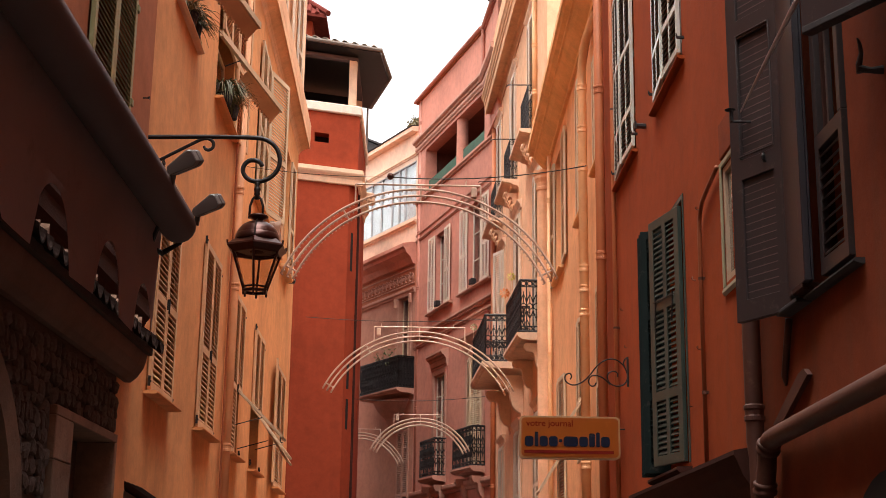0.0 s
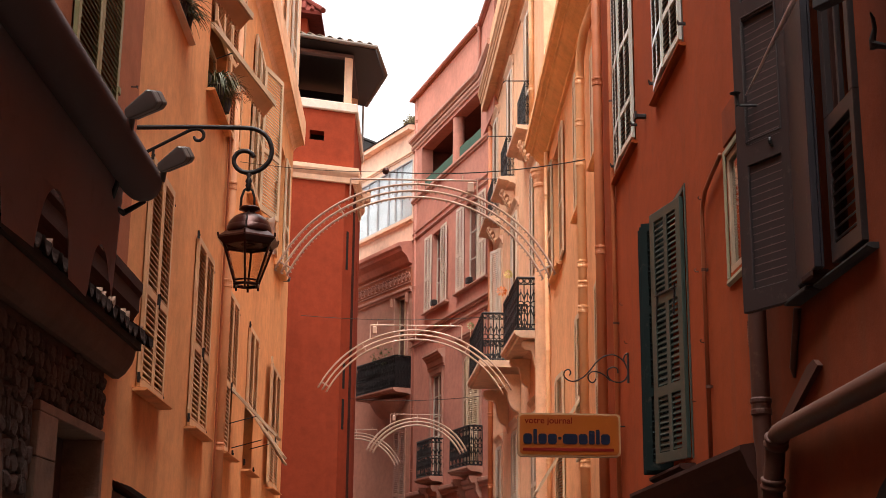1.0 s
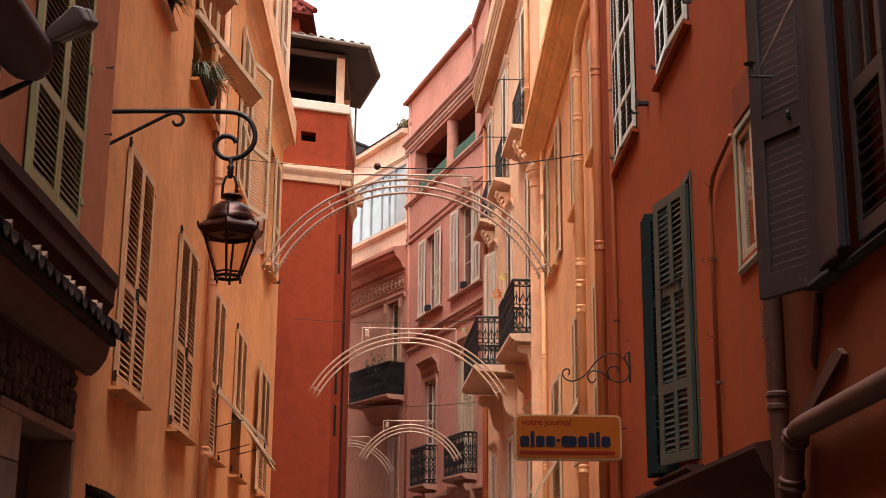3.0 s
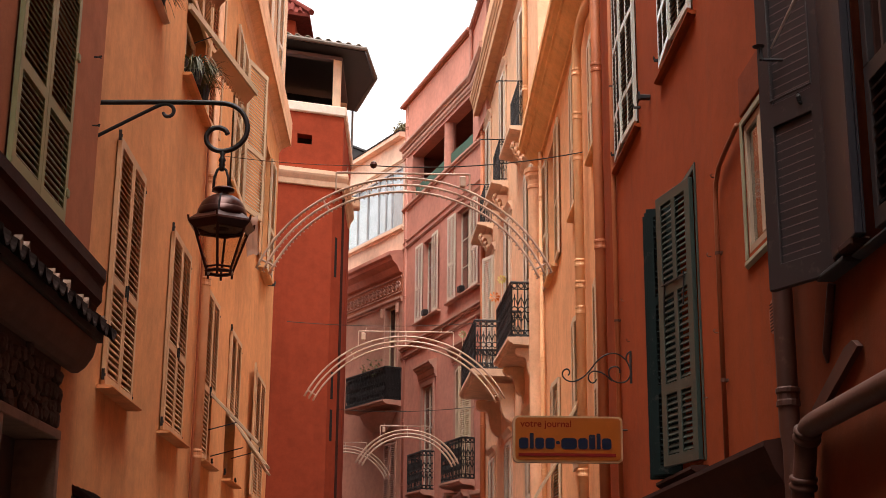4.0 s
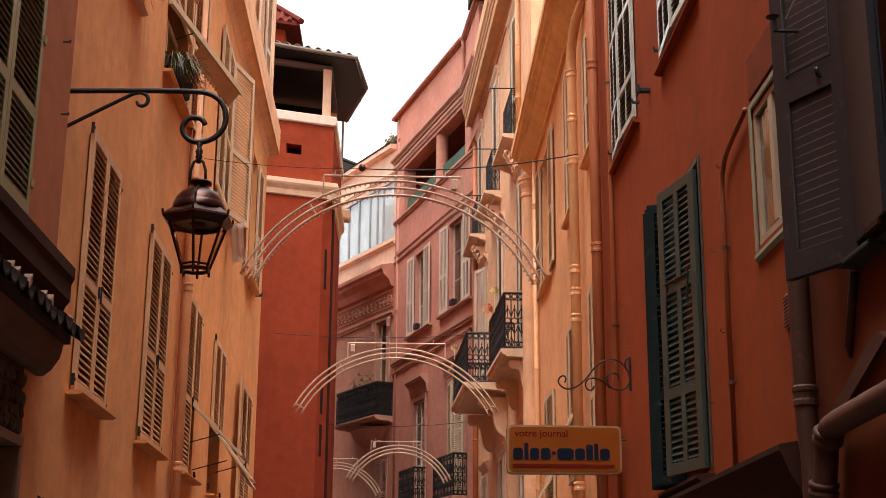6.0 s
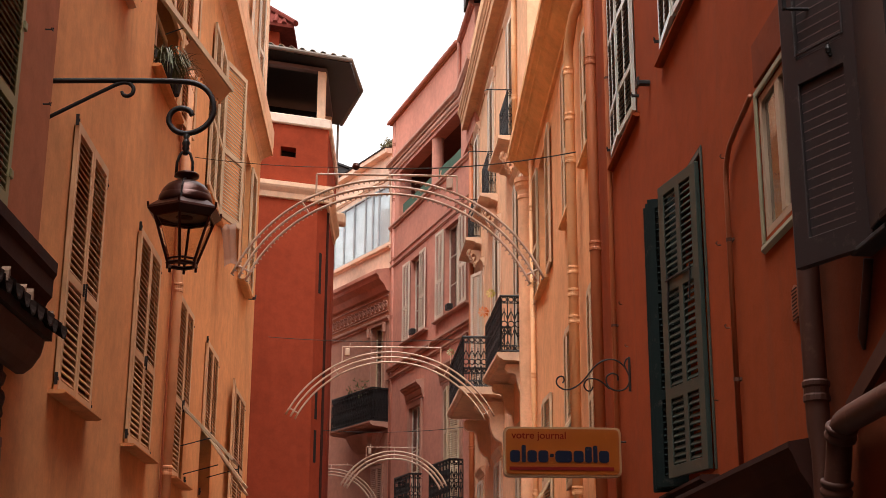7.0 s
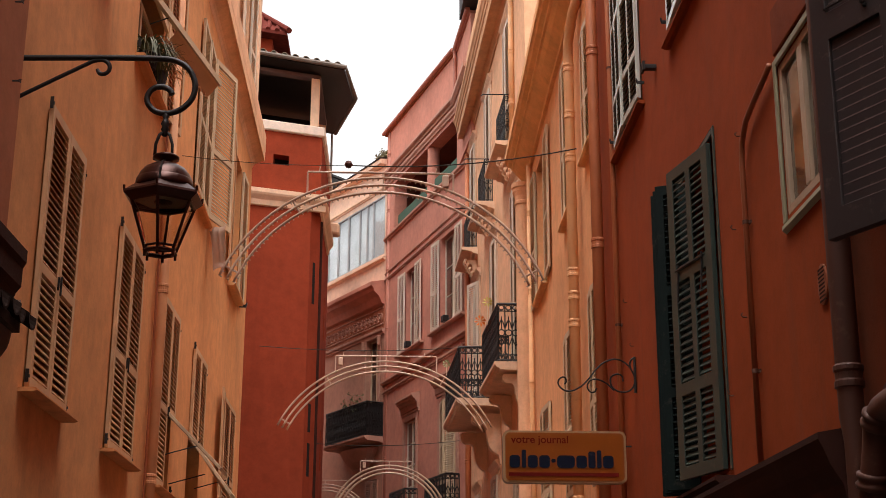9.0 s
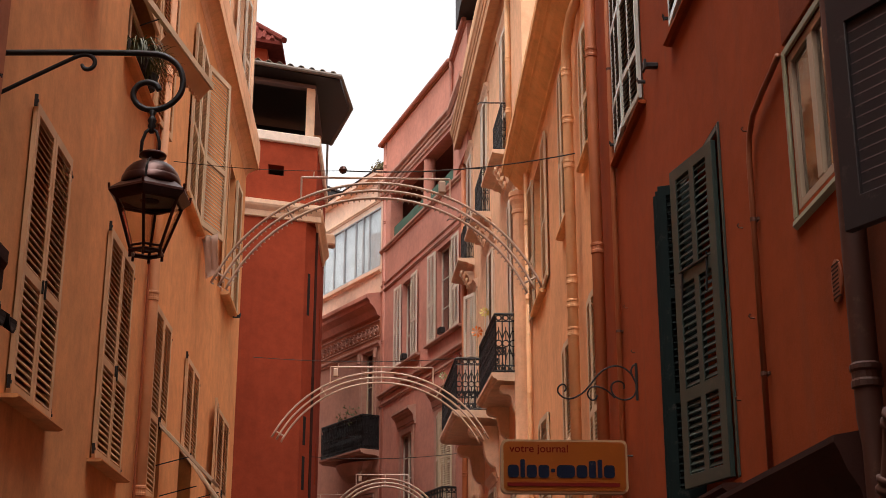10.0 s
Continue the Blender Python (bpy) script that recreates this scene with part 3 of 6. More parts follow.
# wrought holdback with a tall curl
bm = bmesh.new()
tube(bm, [(vy(5.98), 0.0, 4.2), (vy(5.99), 0.06, 4.2), (vy(6.02), 0.1, 4.22)], [0.024, 0.016, 0.02], 8)
tube(bm, [(vy(6.02), 0.1, 4.2), (vy(6.02), 0.105, 4.24), (vy(6.02), 0.09, 4.3), (vy(6.02), 0.095, 4.35), (vy(6.02), 0.105, 4.38)], [0.02, 0.017, 0.012, 0.01, 0.005], 8)
part("shutter_hook", bm, M_IRON, r0)
bm = bmesh.new()
lathe(bm, [(0.005, -0.005), (0.03, -0.004), (0.034, 0.0), (0.026, 0.004), (0.005, 0.006)], 14, (vy(7.91), 0.3, 4.685))
box(bm, vy(7.9), vy(7.925), 0.28, 0.3, 4.6, 4.68, 0.006)
box(bm, vy(7.905), vy(7.92), 0.15, 0.28, 4.6, 4.615, 0.004)
part("shutter_stop", bm, M_NET, r0)

downpipe("brown_downpipe", [(2.17, 8.5, 14.4), (2.17, 8.5, 2.66), (2.17, 8.5, 2.55), (2.17, 8.5, 0.02)], [0.058, 0.058, 0.045, 0.045], M_PIPEBROWN, [(2.17, 8.5, 2.84), (2.17, 8.5, 5.6)],
         "brown painted downpipe with ringed collar on the wall")
# thin dark tube added in place of a dark stain on the wall
bm = bmesh.new()
tube(bm, [(2.225, 7.78, 3.32), (2.225, 7.86, 3.16), (2.23, 7.96, 3.0), (2.245, 7.99, 2.95)], [0.022, 0.022, 0.02, 0.008], 10)
solo("pipe_stub", bm, M_PIPEBROWN, Matrix(), "short thin dark tube for a stain under the window sill", "pipe stub", smooth=True)
# big sloping waste pipe with its elbow
pts = [(2.16, -4.0, 2.92), (2.16, 4.0, 2.73), (2.16, 6.0, 2.682), (2.16, 7.97, 2.636), (2.16, 8.08, 2.628), (2.16, 8.14, 2.602), (2.16, 8.18, 2.555), (2.16, 8.2, 2.48), (2.16, 8.29, 2.3), (2.16, 8.36, 0.02)]
pipe = downpipe("waste_pipe", pts, 0.06, M_PIPEBROWN, [], "thick brown painted waste pipe with a collared elbow")
for y, z, tip in ((8.145, 2.588, 38), (8.265, 2.35, 22)):
    bm = bmesh.new()
    lathe(bm, [(0.058, -0.035), (0.073, -0.03), (0.076, -0.01), (0.066, 0.0), (0.066, 0.01), (0.074, 0.018), (0.074, 0.034), (0.058, 0.04)], 18)
    part("collar", bm, M_PIPEBROWN, pipe, m=Matrix.Translation(Vector((2.16, y, z)) - Vector(pts[0])) @ Matrix.Rotation(radians(tip), 4, "X"), smooth=True)
# tapered red-brown strip rising from the elbow along the wall
bm = bmesh.new()
prism(bm, [(7.42, 2.93), (7.5, 2.975), (7.62, 2.96), (8.22, 2.74), (8.12, 2.69)], 2.215, 2.246, "x")
solo("flashing_board", bm, M_PIPEBROWN, Matrix(), "narrow slanting red-brown strip on the wall", "board")
# flat near-black panel on the wall stands for a shaded arched opening
bm = bmesh.new()
prism(bm, [(math.cos(a) * 0.6 + 6.2, math.sin(a) * 0.42 + 1.88) for a in [math.pi * k / 14 for k in range(15)]] + [(5.6, 0.01), (6.8, 0.01)], 2.225, 2.249, "x")
solo("dark_arch_panel", bm, M_DIM, Matrix(), "flat near-black panel for an arched shop opening", "door")

# ---- burnt orange house ----
R1 = Face((2.25, 8.624), (2.25, 16.2))
r1 = thing("orange_house", R1.m, "burnt orange rendered house with green louvred shutters", "house")
uy = R1.u
R1_holes = [
    (uy(11.03), uy(12.3), 2.76, 5.0),
    (uy(13.42), uy(14.7), 6.25, 8.45),
    (uy(10.85), uy(12.1), 6.25, 8.45),
    (uy(8.7), uy(9.48), 3.92, 4.79),
]
part("wall", wall_bm(0, R1.length, 0, 14.6, 0.4, R1_holes), M_ORANGE, r1)
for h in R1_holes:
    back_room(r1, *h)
shell(r1, R1.length, 14.6, 7.0, M_ORANGE, M_TILE)
H1 = 2.19
leaf = shutter(r1, pose(uy(11.1), 0.02, 2.775, 0, 0, 13), 0.65, H1, M_TEAL, (0.0, 0.265, 0.64, 1.0), 2, 0.047, True, 55, 0.095, 0.085,
               "grey-green two-column louvred shutter standing ajar", slat_depth=0.035)
bm = bmesh.new()
tube(bm, [(0.12, 0.026, H1 * 0.655), (0.55, 0.026, H1 * 0.655)], 0.008, 6)
for x in (0.14, 0.51):
    tube(bm, [(x, 0.022, H1 * 0.67), (x + 0.01, 0.03, H1 * 0.55)], 0.007, 6)
part("latch", bm, M_IRON, leaf)
for k, (y, deg, w) in enumerate(((12.05, 62, 0.24), (11.98, 64, 0.235), (11.91, 66, 0.23))):
    shutter(r1, pose(uy(y), 0.0, 2.72 + 0.01 * k, 0, 0, deg), w, H1 + 0.03, M_DARKTEAL, (0.0, 0.3, 0.645, 1.0), 1, 0.047, k == 2, 38, 0.06, 0.075,
            "dark teal shutter leaf folded out from the wall")
sill(r1, uy(10.95), uy(12.4), 2.72, M_BROWN, 0.13, 0.05)
frame_surround(r1, uy(11.03), uy(12.3), 2.76, 5.0, M_TEAL, 0.05, 0.012, "shutter_frame")
for ya, yb in ((13.42, 14.7), (10.85, 12.1)):
    casement(r1, uy(ya), uy(yb), 6.25, 8.45, M_GREENSHEEN, 0.12)
    w = (yb - ya) / 2
    shutter(r1, pose(uy(ya), 0.03, 6.28, 0, 0, 2), w, 2.15, M_GREENSHEEN, (0.0, 0.2, 0.56, 1.0), 2, 0.05, True, 46, 0.034, 0.06, slat_depth=0.034, slat_mat=M_TEAL)
    shutter(r1, pose(uy(yb), 0.03, 6.28, 0, 0, 177), w, 2.15, M_GREENSHEEN, (0.0, 0.2, 0.56, 1.0), 2, 0.05, True, 46, 0.034, 0.06, slat_depth=0.034, slat_mat=M_TEAL)
    sill(r1, uy(ya - 0.1), uy(yb + 0.15), 6.22, M_ORANGE, 0.065, 0.035)
    hook(r1, uy(yb + 0.1), 0.0, 6.4, 0.6)
    hook(r1, uy(ya - 0.1), 0.0, 6.38, 0.6)
bm = bmesh.new()
box(bm, uy(12.76), uy(12.82), 0.0, 0.12, 6.26, 6.3, 0.006)
box(bm, uy(12.74), uy(12.84), 0.1, 0.12, 6.24, 6.32, 0.004)
part("shutter_hook", bm, M_IRON, r1)
# little cream casement, one leaf ajar
fr = casement(r1, uy(8.7), uy(9.48), 3.92, 4.79, M_SASH, 0.0, 1, 2)
frame_surround(r1, uy(8.7), uy(9.48), 3.88, 4.79, M_OLIVEPALE, 0.05, 0.02)
bm = bmesh.new()
for i in range(12):
    box(bm, uy(8.74), uy(9.06), -0.09, -0.075, 4.42 + i * 0.028, 4.44 + i * 0.028)
box(bm, uy(8.74), uy(9.06), -0.095, -0.085, 3.96, 4.41)
part("window_blind", bm, M_CREAMWOOD, r1, "cream blind and curtain behind the small window")
# flat brown rectangle above the small window
bm = bmesh.new()
box(bm, uy(8.66), uy(9.5), 0.002, 0.02, 4.86, 5.14, 0.008)
part("head_panel", bm, M_OCHRE, r1, "flat brown panel above the small window")
bm = bmesh.new()
prism(bm, [(0.002, 3.878), (0.022, 3.876), (0.026, 3.85), (0.01, 3.835), (0.002, 3.83)], uy(8.66), uy(9.53), "x")
part("window_sill", bm, M_OLIVEPALE, r1)
# shop cornice, pipe, vent, small wall hooks
part("shop_cornice", moulding(0.1, uy(13.3), [(0.002, 2.3), (0.05, 2.3), (0.07, 2.4), (0.12, 2.48), (0.15, 2.56), (0.17, 2.6), (0.17, 2.63), (0.002, 2.66)]), M_BROWN, r1)
slim = downpipe("slim_downpipe", [(2.215, 10.22, 2.67), (2.215, 10.22, 4.5), (2.215, 10.19, 4.62), (2.215, 10.08, 4.71), (2.215, 9.85, 4.76), (2.215, 9.66, 4.79), (2.215, 9.52, 4.82)], 0.017, M_PIPEDARK,
         [], "slim orange painted pipe bending along the wall")
bm = bmesh.new()
lathe(bm, [(0.002, 0.0), (0.07, 0.0), (0.07, 0.01), (0.055, 0.012), (0.002, 0.012)], 16)
bmesh.ops.scale(bm, verts=bm.verts, vec=(1, 1.5, 1))
bmesh.ops.rotate(bm, verts=bm.verts, cent=(0, 0, 0), matrix=Matrix.Rotation(radians(-90), 3, "X"))
vent = thing("wall_vent", R1.at(uy(8.97), 0.004, 3.4), "small oval slatted vent in the orange wall", "vent")
part("vent_rim", bm, M_PIPEDARK, vent)
bm = bmesh.new()
for i in range(9):
    box(bm, -0.045, 0.045, 0.004, 0.0135, -0.085 + i * 0.02, -0.077 + i * 0.02)
part("vent_slats", bm, M_BROWN, vent)
for y, z in ((13.72, 6.62), (14.58, 4.75), (14.31, 4.28), (10.58, 4.19), (10.46, 3.6), (10.88, 3.2), (10.35, 4.72)):
    bm = bmesh.new()
    tube(bm, [(0, 0, 0), (0, 0.024, 0.0), (0, 0.034, 0.014), (0, 0.024, 0.026)], 0.0045, 5)
    solo("wall_hook", bm, M_RUST, R1.at(uy(y), 0, z), "small rusty iron hook in the orange wall", "hook", "hooks on the orange wall")
downpipe("orange_downpipe", [(2.15, 15.55, 14.4), (2.15, 15.55, 0.02)], 0.058, M_PIPE, [(2.15, 15.55, z) for z in (3.6, 5.6, 7.7, 9.8)], "thick orange painted downpipe between two houses")
conduit = downpipe("thin_conduit", [(2.21, 14.85, 14.4), (2.21, 14.85, 0.02)], 0.026, M_PIPE, [], "thin orange painted conduit beside the downpipe")

for z in (0.55, 1.45):
    pipe_clip(slim, 0.0, 0.0, z, 0.017)
for z in (-4.6, -7.2, -9.8):
    pipe_clip(conduit, 0.0, 0.0, z, 0.026)

# ---- yellow house with the wide eave ----
R2 = Face((2.44, 16.304), (2.5, 26.0))
r2 = thing("yellow_house", R2.m, "yellow ochre rendered house under a wide coved eave", "house")
R2_holes = [(1.1, 1.95, 7.5, 9.1), (3.2, 4.2, 7.35, 9.55), (6.55, 8.0, 7.25, 9.55), (0.95, 1.85, 3.5, 5.75), (3.4, 4.35, 3.6, 5.75), (6.3, 7.65, 3.1, 5.3)]
part("wall", wall_bm(0, R2.length, 0, 9.9, 0.4, R2_holes), M_YELLOW, r2)
for h in R2_holes:
    back_room(r2, *h)
    w = (h[1] - h[0]) / 2
    if h[0] == 6.55:
        casement(r2, *h, M_CREAMWOOD, 0.1)
        shutter(r2, pose(h[0], 0.03, h[2], 0, 0, 178.5), w, h[3] - h[2], M_CREAMWOOD, (0, 0.4, 1), 1, 0.045, True)
        shutter(r2, pose(h[1], 0.03, h[2], 0, 0, 1.5), w, h[3] - h[2], M_CREAMWOOD, (0, 0.4, 1), 1, 0.045, True)
    else:
        shutter(r2, pose(h[0], 0.03, h[2], 0, 0, 3), w, h[3] - h[2], M_CREAMWOOD, (0, 0.4, 1), 1, 0.045, True)
        shutter(r2, pose(h[1], 0.03, h[2], 0, 0, 177), w, h[3] - h[2], M_CREAMWOOD, (0, 0.4, 1), 1, 0.045, True)
    if h[2] > 6:
        sill(r2, h[0] - 0.06, h[1] + 0.06, h[2] - 0.02, M_COVE, 0.1, 0.05)
# lower flaps pushed out
flap_panel(r2, pose(3.45, 0.06, 4.45, -148, 0, 0), 0.5, 0.75, M_CREAMWOOD)
flap_panel(r2, pose(6.4, 0.06, 3.95, -148, 0, 0), 0.6, 0.75, M_CREAMWOOD)
shell(r2, R2.length, 10.6, 7.0, M_YELLOW, M_TILE)
part("eave", moulding(-0.002, R2.length + 0.02, [(-0.4, 9.902), (0.002, 9.902), (0.05, 9.91), (0.06, 9.96), (0.1, 9.99), (0.19, 10.08), (0.25, 10.17), (0.28, 10.18), (0.29, 10.22), (0.355, 10.25), (0.38, 10.3), (0.405, 10.31), (0.405, 10.44), (-0.4, 10.6)]), M_COVE, r2)
bm = bmesh.new()
lathe(bm, [(0.15, 0.0), (0.15, 9.45), (0.17, 9.47), (0.17, 9.52), (0.155, 9.54), (0.165, 9.62), (0.2, 9.7), (0.2, 9.76), (0.22, 9.78), (0.22, 9.86)], 20, (R2.length - 0.12, 0.08, 0))
part("corner_pilaster", bm, M_CREAMY, r2, smooth=False)
downpipe("yellow_downpipe", [(2.46, 18.05, 9.85), (2.36, 18.4, 9.6), (2.33, 18.72, 9.3), (2.33, 18.75, 9.0), (2.33, 18.75, 0.02)], 0.066, M_PIPEYEL, [(2.33, 18.75, z) for z in (3.4, 5.55, 5.9, 6.2, 7.7, 8.3, 8.95)],
         "ochre painted downpipe with collars on the yellow house")
downpipe("ochre_rain_pipe", [(2.43, 24.95, 9.9), (2.43, 24.95, 0.02)], 0.045, M_PIPEYEL, [(2.43, 24.95, z) for z in (4.0, 6.0, 7.6, 9.0)], "slim ochre rain pipe where the yellow houses meet")
bm = bmesh.new()
box(bm, -0.06, 0.06, 0, 0.09, -0.12, 0.12, 0.015)
solo("meter_box", bm, M_ZINC, R2.at(3.0, 0.0, 6.6), "small grey junction box on the yellow wall", "box")

# ---- tall ornate house with iron balconies ----
R3 = Face((2.5, 26.024), (2.05, 36.8))
r3 = thing("ornate_house", R3.m, "tall pale yellow house with iron balconies and moulded cornice", "house")
R3_holes = []
for z0, z1, us in ((11.35, 14.2, (1.85, 5.55, 9.1)), (6.74, 10.3, (0.9, 4.6, 8.2)), (3.0, 5.2, (0.9, 4.6, 8.2))):
    for u in us:
        R3_holes.append((u, u + 1.1, z0, z1))
part("wall", wall_bm(0, R3.length, 0, 17.0, 0.4, R3_holes), M_CREAMY, r3)
for h in R3_holes:
    back_room(r3, *h)
    casement(r3, *h, M_CREAMWOOD, 0.12)
    ajar = 25 if h[0] == 8.2 and h[2] == 6.74 else 3
    for a, b in ((h[0], ajar), (h[1], 177)):
        shutter(r3, pose(a, 0.05, h[2] + 0.03, 0, 0, b), 0.52, h[3] - h[2], M_WHITEWOOD, (0, 0.33, 1), 1, 0.055, False)
    frame_surround(r3, *h, M_TRIM, 0.1, 0.03)
    bm = bmesh.new()
    prism(bm, [(0.002, h[3] + 0.12), (0.03, h[3] + 0.12), (0.05, h[3] + 0.2), (0.1, h[3] + 0.26), (0.12, h[3] + 0.3), (0.002, h[3] + 0.34)], h[0] - 0.2, h[1] + 0.2, "x")
    part("window_hood", bm, M_TRIM, r3)
shell(r3, R3.length, 17.3, 7.0, M_CREAMY, M_TILE)
part("cornice", moulding(-0.3, R3.length - 0.05, [(0.002, 14.78), (0.03, 14.78), (0.035, 14.86), (0.06, 14.9), (0.09, 14.95), (0.13, 14.97), (0.3, 14.97), (0.302, 14.94), (0.33, 14.94), (0.335, 15.0), (0.33, 15.02), (0.335, 15.16), (0.36, 15.18), (0.365, 15.28), (0.39, 15.3), (0.41, 15.38), (0.44, 15.42), (0.44, 15.5), (0.4, 15.55), (0.3, 16.0), (0.12, 17.3), (0.002, 17.3)]), M_CORNICE, r3)
bm = bmesh.new()
box(bm, R3.length - 2.6, R3.length - 0.72, -2.0, 0.34, 18.16, 20.6)
box(bm, R3.length - 2.5, R3.length - 0.8, -1.9, -0.1, 17.3, 18.158)
part("roof_house", bm, M_NET, r3, "dark metal-clad roof structure")
balcony(r3, 0.3, 2.9, 6.67, 0.56, 1.06, M_TRIM, False, True, False)
balcony(r3, 3.95, 7.4, 6.68, 0.93, 1.06, M_TRIM, False, True, False)
for u in (1.7, 5.4, 8.95):
    balcony(r3, u, u + 1.42, 11.32, 0.22, 1.1, M_TRIM, False, False, False, wide=0.3, lip=0.16, thin=0.62)
    bm = bmesh.new()
    tube(bm, [(u, 0.2, 12.42), (u - 0.02, 0.62, 12.4), (u - 0.02, 0.66, 12.36)], 0.012, 6)
    part("line_rod", bm, M_IRON, r3)
# heavy scrolled brackets under the long balcony and at the joint with the yellow house
for u, z, s in ((4.35, 6.42, 0.85), (6.9, 6.42, 0.85), (0.5, 6.48, 0.6), (2.6, 6.48, 0.6), (1.75, 11.05, 0.36), (5.45, 11.05, 0.36), (8.95, 11.05, 0.36)):
    bm = bmesh.new()
    prof = [(0.68, 0.0), (0.72, -0.08), (0.7, -0.2), (0.6, -0.28), (0.47, -0.27), (0.38, -0.33), (0.35, -0.48), (0.33, -0.66), (0.27, -0.84), (0.16, -0.95), (0.07, -0.97), (0.05, -1.08), (0.03, -1.2)]
    for _ in range(2):
        prof = [prof[0]] + [(p[0] * (1 - k) + q[0] * k, p[1] * (1 - k) + q[1] * k) for p, q in zip(prof, prof[1:]) for k in (0.25, 0.75)] + [prof[-1]]
    prof = [(0.004, 0.0)] + prof + [(0.004, -1.22)]
    prism(bm, [(v * s, z + k * s) for v, k in prof], u - 0.13 * s, u + 0.13 * s, "x")
    tube(bm, [(u - 0.16 * s, 0.57 * s, z - 0.14 * s), (u + 0.16 * s, 0.57 * s, z - 0.14 * s)], 0.11 * s, 14)
    tube(bm, [(u - 0.15 * s, 0.13 * s, z - 0.86 * s), (u + 0.15 * s, 0.13 * s, z - 0.86 * s)], 0.08 * s, 12)
    br = part("scroll_bracket", bm, M_TRIM, r3)
    if z > 11:
        for k in range(4):
            bm = bmesh.new()
            v0, z0 = 0.27 - 0.055 * k, z + 0.02 - 0.1 * k
            for side in (-1, 1):
                tube(bm, [(u + side * (0.03 + 0.09 * math.sin(i * 0.5)), v0 + 0.05 * math.sin(i * 0.55), z0 - 0.028 * i) for i in range(6)], [0.022, 0.03, 0.034, 0.03, 0.022, 0.01], 6)
            part("carved_leaf", bm, M_TRIM, br)
downpipe("pale_downpipe", [(2.38, 27.6, 14.95), (2.38, 27.6, 11.32)], 0.06, M_PIPEYEL, [(2.38, 27.6, z) for z in (12.2, 13.3)], "pale painted downpipe under the cornice")
downpipe("corner_rain_pipe", [(1.98, 36.6, 15.2), (1.98, 36.6, 0.02)], 0.07, M_PIPE, [(1.98, 36.6, z) for z in (4.4, 6.3, 9.0, 12.0, 14.4)], "orange rain pipe between the yellow and pink houses")

# ---- pink house on the bend ----
P = Face((2.05, 36.804), (-0.22, 44.3))
pk = thing("pink_house", P.m, "tall pink rendered house on the bend with a roof loggia", "house")
UP = P.length
P_holes = [(0.6, 6.95, 14.55, 16.05), (4.6, 5.6, 10.3, 12.75), (1.05, 2.4, 10.3, 12.85), (4.45, 5.5, 5.0, 8.15), (1.0, 2.3, 5.05, 8.2)]
part("wall", wall_bm(0, UP, 0, 18.0, 0.4, P_holes), M_PINK, pk)
for h in P_holes[1:]:
    back_room(pk, *h)
# lining coloured dark red-brown to stand for the shade inside the loggia
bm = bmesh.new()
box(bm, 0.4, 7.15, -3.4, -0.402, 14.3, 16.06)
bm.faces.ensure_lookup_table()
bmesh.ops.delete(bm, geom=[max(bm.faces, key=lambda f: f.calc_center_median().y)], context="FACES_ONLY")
part("loggia_lining", bm, M_PINKSHADE, pk)
shell(pk, UP, 18.0, 6.0, M_PINK, M_TILE)
# eave board and gutter
part("eave", moulding(1.1, UP + 0.12, [(-0.3, 18.002), (0.05, 18.002), (0.09, 18.05), (0.09, 18.1), (-0.3, 18.18)]), M_TILE, pk)
bm = bmesh.new()
tube(bm, [(1.12, 0.11, 18.1), (UP + 0.1, 0.12, 18.06)], 0.06, 10)
part("gutter", bm, M_PIPEPINK, pk)
band(pk, 0, UP + 0.04, 16.15, 0.2, 0.1, M_PINKTRIM)
band(pk, 0, UP + 0.06, 16.4, 0.2, 0.2, M_PINKTRIM)
band(pk, 0, UP, 14.3, 0.14, 0.1, M_PINKTRIM, "loggia_sill")
# the top storey turns along the street where it meets the ornate house
P2 = Face((2.0, 35.3), (1.76, 37.9))
TURN_P = P.m.inverted() @ P2.m
bm = bmesh.new()
box(bm, 0, P2.length, -0.3, 0, 14.5, 18.0)
part("return_wall", bm, M_PINK, pk, "", TURN_P)
for z, k, out in ((16.15, 0.2, 0.1), (16.4, 0.2, 0.2)):
    bm = bmesh.new()
    prism(bm, [(0.002, z), (out * 0.6, z), (out, z + k * 0.4), (out, z + k), (0.002, z + k + 0.03)], 0, P2.length + out * 0.15, "x")
    part("return_moulding", bm, M_PINKTRIM, pk, "", TURN_P)
bm = bmesh.new()
tube(bm, [(0, 0.08, 18.12), (P2.length + 0.05, 0.08, 18.1)], 0.07, 10)
box(bm, 0, P2.length, -0.3, 0.05, 18.002, 18.08)
part("return_gutter", bm, M_PIPEPINK, pk, "", TURN_P)
bm = bmesh.new()
tube(bm, [(P2.length - 0.1, 0.08, 18.05), (P2.length - 0.14, 0.08, 17.8), (P2.length - 0.1, 0.07, 17.6), (P2.length - 0.1, 0.07, 16.62)], 0.05, 10)
part("short_downpipe", bm, M_PIPEPINK, pk, "", TURN_P)
band(pk, 0, UP, 13.0, 0.09, 0.05, M_PINKTRIM)
band(pk, 0, UP, 13.22, 0.06, 0.04, M_PINKTRIM)
band(pk, 0, UP, 9.35, 0.12, 0.06, M_PINKTRIM)
band(pk, 0, UP, 9.62, 0.16, 0.12, M_PINKTRIM)
for u in (3.65,):
    bm = bmesh.new()
    lathe(bm, [(0.2, 14.44), (0.19, 14.5), (0.18, 16.0), (0.19, 16.14)], 18, (u, -0.2, 0))
    part("loggia_column", bm, M_PINK, pk, smooth=False)
